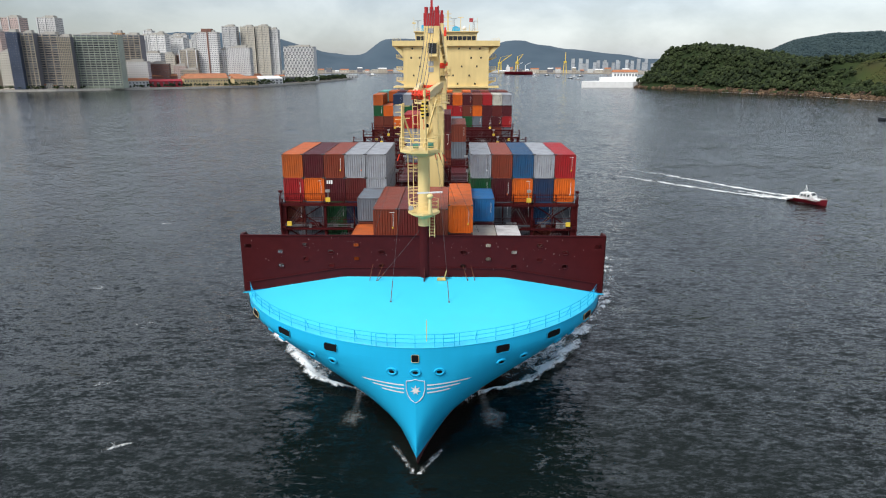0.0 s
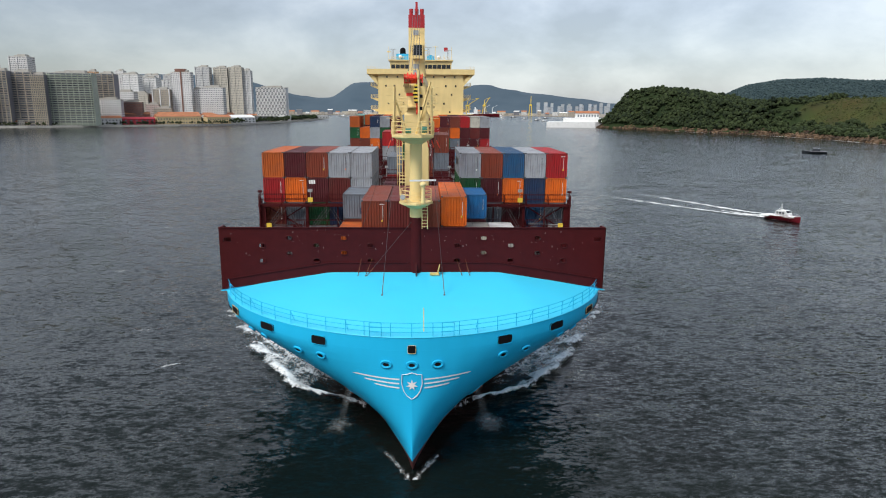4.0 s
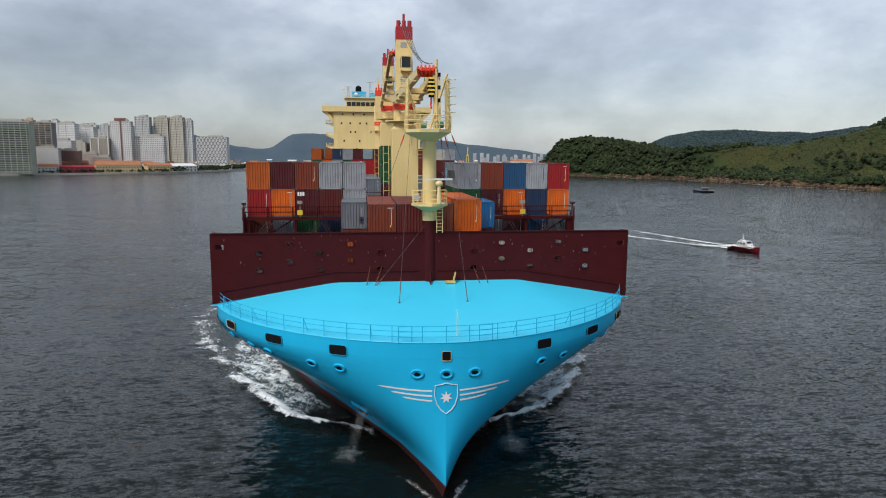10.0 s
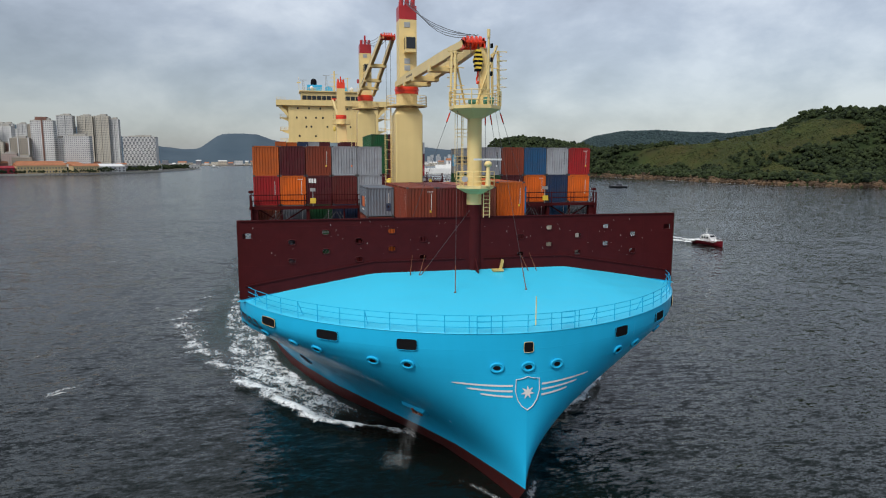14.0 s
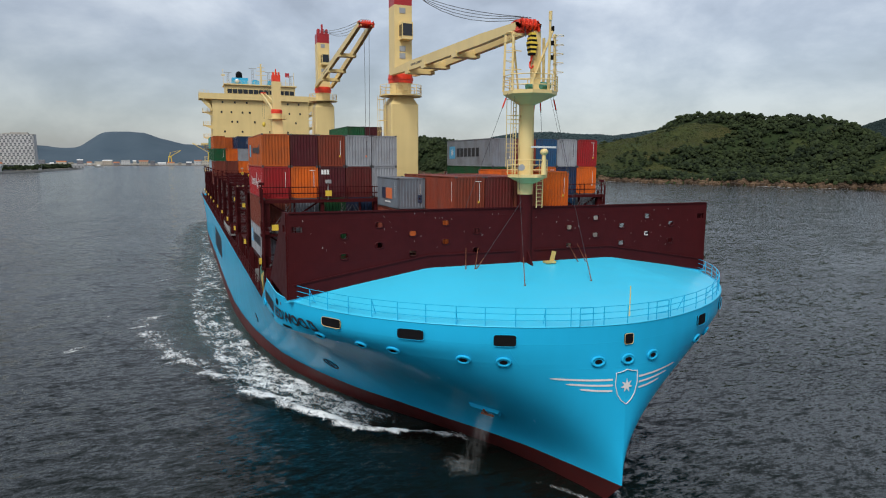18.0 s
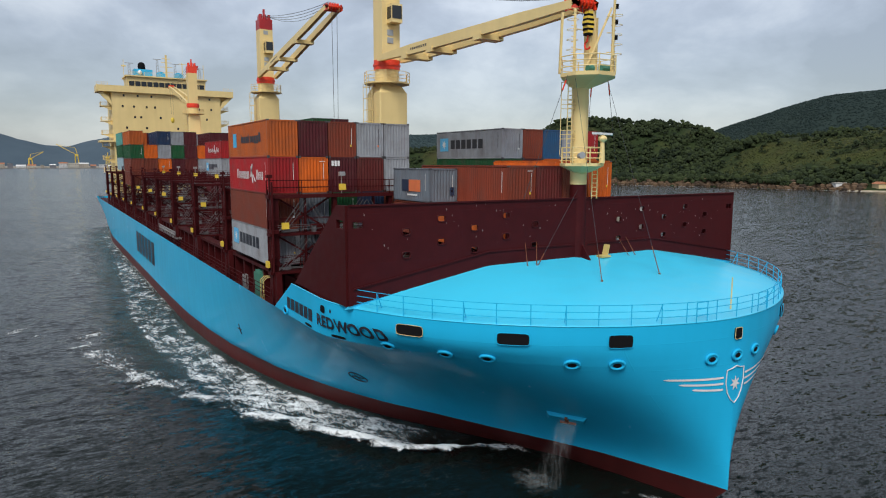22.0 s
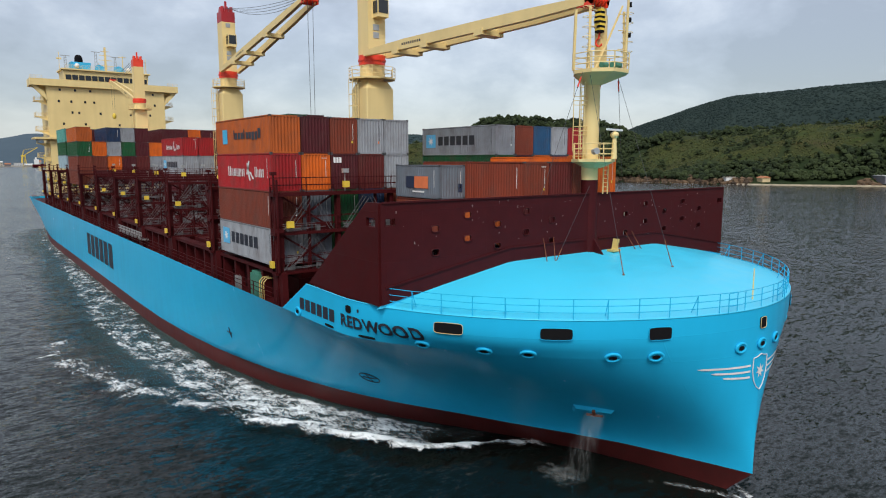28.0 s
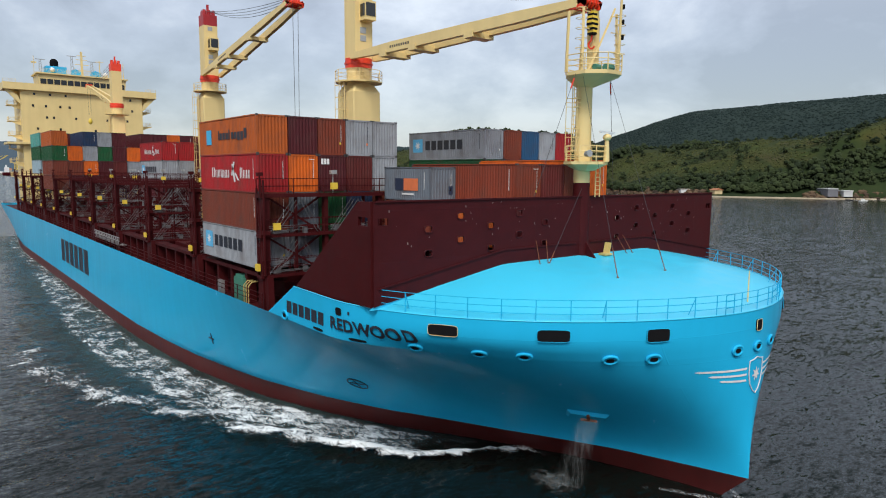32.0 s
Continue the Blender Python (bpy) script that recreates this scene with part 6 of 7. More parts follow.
BRIDGES = tuple((y, 17.9) for y in (15.2, 30.3, 45.3, 59.8, 74.1, 88.8, 105.4, 120.2, 134.4, 148.8, 163.2))
for y, z in BRIDGES:
    lashing_bridge(y, z)
for (y0, _), (y1, _) in zip(BRIDGES, BRIDGES[1:]):
    a, b = y0 + 0.9, y1 - 0.9
    part("hatch_coaming", Shape().span(-15.6, 15.6, a, b, 9.0, 11.0), STEEL_BROWN, ship)
    for k in range(3):
        c = -15.3 + k * 10.3
        hc = Shape().span(c, c + 10.0, a + 0.1, b - 0.1, 11.0, 11.75)
        lid = part("hatch_cover", hc, STEEL_BROWN, ship, "oxide-brown steel hatch cover")
        for q in range(5):
            part("rib", Shape().span(c + 0.2, c + 9.8, a + 0.4 + q * (b - a - 1) / 4, a + 0.7 + q * (b - a - 1) / 4, 11.75, 11.87), STEEL_BROWN, lid)
        # twist-lock seats and stowed gear
        if a > 30:
            gear = Shape()
            for q in range(18):
                gx, gy = c + 0.6 + deck_rnd.random() * 8.8, a + 0.6 + deck_rnd.random() * (b - a - 1.2)
                gear.box(gx, gy, 11.75, deck_rnd.uniform(0.2, 0.7), deck_rnd.uniform(0.2, 0.9), deck_rnd.uniform(0.15, 0.5), deck_rnd.uniform(0, 90))
            part("deck_gear", gear, deck_rnd.choice((DULL_STEEL, STEEL_BROWN, RUST, ROD_STEEL)), lid, kind="stuff")
    for s in (-1, 1):
        for q in range(5):
            yy = a + 0.3 + q * (b - a - 0.9) / 4
            part("pedestal", Shape().span(s * 16.8 - 0.4, s * 16.8 + 0.4, yy, yy + 0.4, 9.0, 11.8), STEEL_BROWN, ship)
        part("side_girder", Shape().span(s * 16.9 - 0.45, s * 16.9 + 0.45, a, b, 11.5, 11.8), STEEL_BROWN, ship)
for s in (-1, 1):
    n = 74
    rail("side_rail", [Vector((s * 18.1, 14.5 + 176.0 * i / n, 9.6)) for i in range(n + 1)], 1.05, STEEL_BROWN, r=0.03)
    part("side_pipe", Shape().tube((s * 16.2, 14, 9.5), (s * 16.2, 168, 9.5), 0.16, n=6).tube((s * 16.0, 14, 9.9), (s * 16.0, 168, 9.9), 0.1, n=6), STEEL_BROWN, ship)
gang = Shape()
for dy in range(14):
    gang.rod((-17.95, 58 + dy, 10.2), (-17.95, 58 + dy, 11.1), 0.06).rod((-17.95, 58 + dy, 10.2), (-17.95, 59 + dy, 11.1), 0.05)
for z in (10.2, 10.65, 11.1):
    gang.rod((-17.95, 58, z), (-17.95, 72, z), 0.09)
gang.span(-17.9, -17.1, 58, 72, 10.1, 10.25)
part("gangway", gang, GALV, ship, "stowed grey lattice gangway")
part("deck_machine", Shape().box(-16.9, 20.6, 9.0, 1.2, 1.8, 2.0).box(-16.9, 20.6, 11.0, 1.0, 1.5, 0.2), GREEN_PAINT, ship, "green deck machine under a cover")
for k in range(3):
    y = 18.3 + k * 0.45
    part("hoop", Shape().line([Vector((-17.6, y, 9.0)), Vector((-17.6, y, 10.6)), Vector((-17.3, y, 10.9)), Vector((-16.8, y, 10.9))], 0.04, 5), DULL_YELLOW, ship, "yellow steel hoop")
part("deck_locker", Shape().box(-17.5, 24.4, 9.0, 0.35, 0.7, 1.3), GALV, ship, "white deck locker")


# ---- containers ----
def corrugated(length, height, pitch, deep, inset=0.0):
    """A pressed wall in the x-z plane from x = 0 to length, ribs standing out to -y."""
    sh = Shape()
    n = max(4, int(length / pitch))
    step = length / n
    xs = []
    for k in range(n):
        x = k * step
        xs += [(x, 0.0), (x + step * 0.3, 0.0), (x + step * 0.5, -deep), (x + step * 0.8, -deep)]
    xs.append((length, 0.0))
    for x, y in xs:
        sh.v += [(x, y, 0), (x, y, height)]
    sh.f = [(2 * i, 2 * i + 2, 2 * i + 3, 2 * i + 1) for i in range(len(xs) - 1)]
    return sh


def moved(sh, fn):
    out = Shape()
    out.v = [fn(*p) for p in sh.v]
    out.f = list(sh.f)
    return out


CW = 2.438


def container_kind(length, height):
    """One container standing on z = 0, its front end at y = 0."""
    root = empty("shipping_container")
    w, L, H = CW / 2, length, height
    fr = Shape()
    for sx in (-1, 1):
        for y in (0.08, L - 0.08):
            fr.span(sx * w - 0.16 * (sx > 0), sx * w + 0.16 * (sx < 0), y - 0.08, y + 0.08, 0, H)
        for z in (0.0, H - 0.1):
            fr.span(sx * w - 0.1 * (sx > 0), sx * w + 0.1 * (sx < 0), 0.1, L - 0.1, z + 0.02, z + 0.1 + 0.02 * (z == 0))
    for y in (0.06, L - 0.06):
        for z in (0.02, H - 0.13):
            fr.span(-w, w, y - 0.06, y + 0.06, z, z + 0.12)
    part("frame", fr, CONTAINER, root)
    ca = Shape().box(0, 0, 0, 0.185, 0.185, 0.118).mesh("corner_casting", CABLE)
    for sx in (-1, 1):
        for y in (0.085, L - 0.085):
            for z in (-0.012, H - 0.1):
                part("corner_casting", ca, CABLE, root).location = (sx * (w - 0.085), y, z)
    side = corrugated(L - 0.3, H - 0.24, 0.28, 0.045)
    part("side_wall", moved(side, lambda x, y, z: (-w + 0.05 + y, 0.15 + x, z + 0.12)), CONTAINER, root)
    part("side_wall", moved(side, lambda x, y, z: (w - 0.05 - y, 0.15 + x, z + 0.12)), CONTAINER, root)
    end = corrugated(CW - 0.3, H - 0.24, 0.24, 0.05)
    part("end_wall", moved(end, lambda x, y, z: (-w + 0.15 + x, 0.06 + y, z + 0.12)), CONTAINER, root)
    for s in (-1, 1):
        d = Shape().box(s * (w / 2 - 0.03), L - 0.05, 0.14, w - 0.16, 0.05, H - 0.28)
        for q in (-0.25, 0.25):
            d.tube((s * (w / 2) + q, L, 0.1), (s * (w / 2) + q, L, H - 0.1), 0.02, n=5)
        part("door", d, CONTAINER, root)
    rf = corrugated(L - 0.2, CW - 0.2, 0.42, 0.02)
    part("roof", moved(rf, lambda x, y, z: (-w + 0.1 + z, 0.1 + x, H - 0.045 - y)), CONTAINER, root)
    return root


KINDS = {}


def stencil(root, y0, y1, z0, z1, mat, side, name="print", label=""):
    """A flat print on a long side (-1, 1) or on the end wall (0)."""
    if side:
        x = side * (CW / 2 + 0.012)
        sh = Shape().add([(x, y0, z0), (x, y1, z0), (x, y1, z1), (x, y0, z1)], [(0, 1, 2, 3)])
    else:
        sh = Shape().add([(y0, -0.015, z0), (y1, -0.015, z0), (y1, -0.015, z1), (y0, -0.015, z1)], [(0, 1, 2, 3)])
    return part(name, sh, mat, root, label)


COLORS = {"orange": (0.52, 0.115, 0.022), "bright_orange": (0.78, 0.15, 0.015), "rust": (0.26, 0.052, 0.026), "brown": (0.20, 0.045, 0.026), "maroon": (0.088, 0.012, 0.017), "wine": (0.14, 0.022, 0.02),
          "red": (0.40, 0.018, 0.022), "grey": (0.36, 0.38, 0.41), "slate": (0.17, 0.20, 0.235), "navy": (0.018, 0.042, 0.10), "blue": (0.02, 0.09, 0.20), "bright_blue": (0.02, 0.17, 0.42),
          "green": (0.012, 0.10, 0.035), "white": (0.62, 0.62, 0.60), "cream": (0.55, 0.53, 0.45), "teal": (0.12, 0.42, 0.36), "ice": (0.35, 0.48, 0.55), "terracotta": (0.33, 0.085, 0.05)}
WORDS = {"orange": "weathered orange", "bright_orange": "bright orange", "rust": "rust-red", "brown": "reddish-brown", "maroon": "dark maroon", "wine": "dark wine-red", "red": "red", "grey": "light grey", "slate": "slate grey",
         "navy": "dark navy", "blue": "deep blue", "bright_blue": "bright blue", "green": "dark green", "white": "white", "cream": "cream", "teal": "pale teal", "ice": "pale blue-grey", "terracotta": "terracotta"}


def container(row, y, z_top, color, length=12.19, height=2.89, logo=""):
    """A container by its row (1 to 14 across the ship), the place of its front end and the height of its roof."""
    x = -16.38 + 2.52 * (row - 1)
    key = (round(length, 2), round(height, 2))
    if key not in KINDS:
        KINDS[key] = container_kind(length, height)
        root = KINDS[key]
    else:
        root = copy_thing(KINDS[key], pose(0, 0, 0))
        for ob in list(root.children):
            if ob.name.split(".")[0] in ("print", "emblem", "label_plate"):
                bpy.data.objects.remove(ob)
    root.location = (x, y, z_top - height)
    tagged(root, "%s %s corrugated steel shipping container stacked on deck" % (WORDS[color], "40-foot" if length > 8 else "20-foot"), "container", "deck cargo")
    for ob in root.children:
        ob.color = (*(0.8 * v for v in COLORS[color]), 1)
    SPECS.append((root, color, length, height, logo))
    AFLOAT.append(root)
    return root


SPECS = []
T1 = 23.72
LEFT = (("orange", "maroon", "rust", "grey", "grey"), ("red", "bright_orange", "maroon", "wine", "grey"), ("brown", "slate", "green", "navy", "brown"), ("grey", "slate", "green", "wine", "maroon"))
RIGHT = (("grey", "rust", "blue", "grey", "red"), ("green", "maroon", "bright_orange", "navy", "bright_orange"), ("maroon", "slate", "maroon", "blue", "slate"), ("brown", "maroon", "slate", "brown", "maroon"))
for tier in range(4):
    for k in range(5):
        logo = {(0, 0): "bars_blue", (1, 0): "bars_white", (3, 0): "star_bars", (1, 2): "small_white"}.get((tier, k), "")
        container(1 + k, 16.0, T1 - 2.88 * tier, LEFT[tier][k], logo=logo)
        container(10 + k, 16.0, T1 - 2.88 * tier, RIGHT[tier][k], logo="star_bars" if (tier, k) == (0, 0) else "")
for row, color in ((6, "rust"), (7, "wine"), (8, "terracotta"), (9, "bright_orange")):
    lift = 0.4 if row == 9 else 0.0
    container(row, 1.75, 20.2 + lift, color)
    container(row, 1.75, 17.3 + lift, "maroon")
container(5, 8.2, 19.95, "slate", 6.06, 2.59, "two_tone")
container(10, 8.2, 19.95, "bright_blue", 6.06, 2.59)
container(5, 8.2, 17.3, "brown", 6.06, 2.59)
container(10, 8.2, 17.3, "maroon", 6.06, 2.59)
container(5, 1.9, 17.1, "orange", 6.06, 2.59)
container(10, 1.9, 17.05, "cream", 6.06, 2.59)
container(11, 1.9, 17.05, "white", 6.06, 2.59)
# centre rows behind the first crane
for row, top, cols in ((7, 26.1, ("green", "green", "maroon", "wine", "maroon")), (8, 26.1, ("maroon", "wine", "brown", "maroon", "maroon")), (9, 24.5, ("brown", "slate", "maroon", "maroon")), (6, 21.0, ("slate", "red", "maroon"))):
    for k, c in enumerate(cols):
        container(row, 46.6, top - 2.88 * k, c)
for row, cols in ((6, ("maroon",)), (9, ("maroon", "brown"))):
    for k, c in enumerate(cols):
        container(row, 32.4, 17.7 - 2.88 * k, c)
# stack behind the second crane
for row, cols in ((5, ("red", "grey", "maroon")), (6, ("red", "grey", "maroon")), (7, ("maroon", "wine", "maroon"))):
    for k, c in enumerate(cols):
        container(row, 75.4, 23.9 - 2.89 * k, c, logo={(5, 0): "bars_white", (5, 1): "star_bars"}.get((row, k), ""))
# after stacks
AFT = {1: ("orange", "green", "brown", "brown"), 2: ("", "bright_orange", "brown", "maroon"), 3: ("navy", "grey", "bright_orange", "maroon"), 4: ("grey", "green", "maroon", "maroon"), 5: ("maroon", "maroon", "wine", "maroon"),
       6: ("", "bright_orange", "grey", "maroon"), 7: ("maroon", "bright_orange", "navy", "maroon"), 8: ("maroon", "red", "grey", "slate"), 9: ("bright_orange", "red", "ice", "maroon"), 10: ("maroon", "brown", "green", "maroon"),
       11: ("brown", "bright_orange", "slate", "maroon"), 12: ("red", "maroon", "maroon", "maroon"), 13: ("cream", "wine", "maroon", "brown"), 14: ("grey", "maroon", "red", "slate")}
for row, cols in AFT.items():
    for k, c in enumerate(cols):
        if c:
            container(row, 107.0, 26.5 - 2.7 * k, c, height=2.69)
NEXT = ("teal", "orange", "maroon", "bright_orange", "bright_orange", "ice", "grey", "bright_orange", "maroon", "bright_orange", "maroon", "rust", "maroon", "brown")
NEXT2 = ("green", "maroon", "navy", "maroon", "brown", "maroon", "red", "maroon", "navy", "maroon", "grey", "maroon", "wine", "red")
for k in range(14):
    if k in (4, 8):
        continue
    container(1 + k, 121.4, 26.7, NEXT[k], height=2.69)
    container(1 + k, 121.4, 24.0, NEXT2[k], height=2.69)
    container(1 + k, 121.4, 21.3, ("ice", "maroon", "brown")[k % 3], height=2.69)

# prints and plates, put on once the stacks stand
for root, color, length, height, logo in SPECS:
    if logo == "star_bars":
        em = stencil(root, length * 0.80, length * 0.94, height * 0.28, height * 0.76, SKY_LOGO, -1, "emblem", "light blue square with a white star")
        st = Shape()
        cy, cz = length * 0.87, height * 0.52
        pts = [(-CW / 2 - 0.02, cy + (0.5 if i % 2 == 0 else 0.2) * math.cos(math.pi * i / 7), cz + (0.5 if i % 2 == 0 else 0.2) * math.sin(math.pi * i / 7)) for i in range(14)]
        st.add([(-CW / 2 - 0.02, cy, cz)] + pts, [(0, 1 + i, 1 + (i + 1) % 14) for i in range(14)])
        part("star", st, WHITE, em)
        for k in range(6):
            a = length * (0.27 + 0.085 * k)
            stencil(root, a, a + length * 0.066, height * 0.36, height * 0.68, DARK_LETTER, -1)
    elif logo == "bars_blue":
        stencil(root, length * 0.76, length * 0.86, height * 0.3, height * 0.72, BLUE_PRINT, -1, "emblem")
        a = length * 0.15
        for k in range(11):
            if k == 5:
                a += length * 0.012
                continue
            wide = length * (0.044 if k not in (6, 10) else 0.02)
            stencil(root, a, a + wide, height * (0.38 if k in (1, 2) else 0.42), height * (0.68 if k in (0, 6, 10) else 0.6), DARK_LETTER, -1)
            a += wide + length * 0.009
    elif logo == "bars_white":
        a = length * 0.12
        for k in range(10):
            if k == 3:
                a += length * 0.17
                continue
            wide = length * (0.05 if k in (0, 4, 9) else 0.036)
            tall = 0.64 if k in (2, 9) else 0.58
            stencil(root, a, a + wide * 0.3, height * 0.36, height * tall, WHITE, -1)
            stencil(root, a + wide * 0.65, a + wide, height * 0.36, height * tall, WHITE, -1)
            a += wide + length * 0.014
        em = Shape()
        x, c = -CW / 2 - 0.014, length * 0.345
        for dy, z0, z1, lean in ((-0.75, 0.30, 0.5, 0.7), (0.0, 0.26, 0.74, 0.5), (0.6, 0.42, 0.8, -0.5)):
            em.add([(x, c + dy, height * z0), (x, c + dy + 0.36, height * z0), (x, c + dy + lean + 0.3, height * z1), (x, c + dy + lean, height * z1)], [(0, 1, 2, 3)])
        part("emblem", em, WHITE, root, "white slanting emblem")
    elif logo == "small_white":
        for k in range(3):
            stencil(root, -1.0 + 0.26 * k, -0.8 + 0.26 * k, height * 0.75, height * 0.9, WHITE, 0)
    elif logo == "two_tone":
        stencil(root, length * 0.56, length * 0.75, height * 0.3, height * 0.66, NAVY, -1, "emblem")
        stencil(root, length * 0.25, length * 0.56, height * 0.3, height * 0.66, BRIGHT_PRINT, -1, "emblem")
        stencil(root, length * 0.33, length * 0.6, height * 0.17, height * 0.22, WHITE, -1)
        stencil(root, 0.55, 0.95, height * 0.2, height * 0.45, NAVY, 0)

# code plates on the ends that can be seen, and roof labels
plate_rnd = random.Random(14)
for root, color, length, height, logo in SPECS:
    y = root.location.y
    if plate_rnd.random() < (0.6 if y > 17 else 0.35):
        continue
    ink = DARK_LETTER if color in ("grey", "white", "cream", "ice", "teal") else WHITE
    # the code runs down the end wall, with a short line at its head
    x0 = 0.74 + 0.1 * plate_rnd.random()
    stencil(root, x0, x0 + 0.035, height * 0.36, height - 0.5, ink, 0, "code_plate")
    if plate_rnd.random() < 0.4:
        stencil(root, 0.45, 0.95, height - 0.38, height - 0.335, ink, 0, "code_plate")
    if plate_rnd.random() < 0.5:
        stencil(root, 0.66, 0.8, height * 0.3, height * 0.36, plate_rnd.choice((YELLOW, WHITE, BRIGHT_PRINT)), 0, "label_plate")
    if y < 17:
        stencil(root, 0.7, 0.76, height * 0.35, height - 0.4, ink, -1, "code_plate")


# ---- foam ----
def foam_material(name, scale, stretch, hard=0.16, cover=0.0, tint=(0.80, 0.83, 0.82)):
    """White broken foam; how thick it lies comes from the mesh's own attribute."""
    m = bpy.data.materials.new(name)
    m.use_nodes = True
    n, l = m.node_tree.nodes, m.node_tree.links
    p = n["Principled BSDF"]
    p.inputs["Base Color"].default_value = (*tint, 1)
    p.inputs["Roughness"].default_value = 0.8
    tc = n.new("ShaderNodeTexCoord")
    mp = n.new("ShaderNodeMapping")
    mp.inputs["Scale"].default_value = stretch
    l.new(tc.outputs["Object"], mp.inputs[0])
    a = n.new("ShaderNodeTexNoise")
    a.inputs["Scale"].default_value, a.inputs["Detail"].default_value, a.inputs["Roughness"].default_value, a.inputs["Distortion"].default_value = scale, 9, 0.68, 1.1
    l.new(mp.outputs[0], a.inputs["Vector"])
    b = n.new("ShaderNodeTexNoise")
    b.inputs["Scale"].default_value, b.inputs["Detail"].default_value = scale * 0.16, 3
    l.new(tc.outputs["Object"], b.inputs["Vector"])
    at = n.new("ShaderNodeAttribute")
    at.attribute_name = "thick"
    s1 = n.new("ShaderNodeMath")
    s1.operation = "MULTIPLY_ADD"
    s1.inputs[1].default_value = 0.55
    l.new(b.outputs["Fac"], s1.inputs[0])
    l.new(a.outputs["Fac"], s1.inputs[2])
    s2 = n.new("ShaderNodeMath")
    s2.operation = "ADD"
    l.new(s1.outputs[0], s2.inputs[0])
    l.new(at.outputs["Fac"], s2.inputs[1])
    r = n.new("ShaderNodeMapRange")
    r.interpolation_type = "SMOOTHSTEP"
    r.inputs["From Min"].default_value, r.inputs["From Max"].default_value = 1.22 - cover, 1.22 - cover + hard * 2.2
    l.new(s2.outputs[0], r.inputs["Value"])
    gate = n.new("ShaderNodeMath")
    gate.operation = "MULTIPLY"
    g2 = n.new("ShaderNodeMapRange")
    g2.inputs["From Min"].default_value, g2.inputs["From Max"].default_value = 0.02, 0.15
    l.new(at.outputs["Fac"], g2.inputs["Value"])
    l.new(r.outputs[0], gate.inputs[0])
    l.new(g2.outputs[0], gate.inputs[1])
    l.new(gate.outputs[0], p.inputs["Alpha"])
    return m


FOAM = foam_material("sea_foam", 2.3, (1.0, 0.5, 1.0), 0.19, 0.17, (0.88, 0.90, 0.89))
FOAM_FINE = foam_material("thin_foam", 1.6, (1.0, 0.6, 1.0), 0.2, 0.14)
SPLASH = foam_material("splash_foam", 1.1, (1.0, 1.0, 1.0), 0.5, 0.22)
MIST = foam_material("spray", 2.2, (2.4, 2.4, 0.35), 1.0, 0.5)


def foam_sheet(name, rows, cols, place, mat, label):
    """A sheet of foam: place(u, v) gives a point and how thick the foam is there."""
    sh, thick = Shape(), []
    for j in range(rows):
        for i in range(cols):
            x, y, z, d = place(i / (cols - 1), j / (rows - 1))
            sh.v.append((x, y, z))
            thick.append(d)
    sh.f = [(j * cols + i, j * cols + i + 1, (j + 1) * cols + i + 1, (j + 1) * cols + i) for j in range(rows - 1) for i in range(cols - 1)]
    me = bpy.data.meshes.new(name)
    me.from_pydata(sh.v, [], sh.f)
    me.materials.append(mat)
    at = me.attributes.new("thick", "FLOAT", "POINT")
    at.data.foreach_set("value", thick)
    me.shade_smooth()
    return tagged(new(name, me), label, "foam", kind="stuff")


OUT_Y = (-8, -3, 0, 1.2, 2.2, 3.5, 6.5, 9, 12, 15, 17, 23, 31, 40, 52, 70, 196)
OUT_X = (2.0, 3.8, 5.0, 6.8, 9.3, 11.9, 13.8, 15.4, 17.4, 19.0, 19.9, 22.6, 26.4, 29.0, 31, 27, 24)
CREST_A = (0.0, 0.0, 0.4, 0.66, 0.86, 0.92, 0.88, 0.8, 0.7, 0.62, 0.56, 0.5, 0.47, 0.42, 0.3, 0.0, 0.0)
FIELD_Y = (-2, 1, 4, 8, 14, 28, 45, 60, 90, 140, 196)
FIELD_A = (0.0, 0.05, 0.22, 0.42, 0.48, 0.42, 0.37, 0.34, 0.36, 0.33, 0.30)


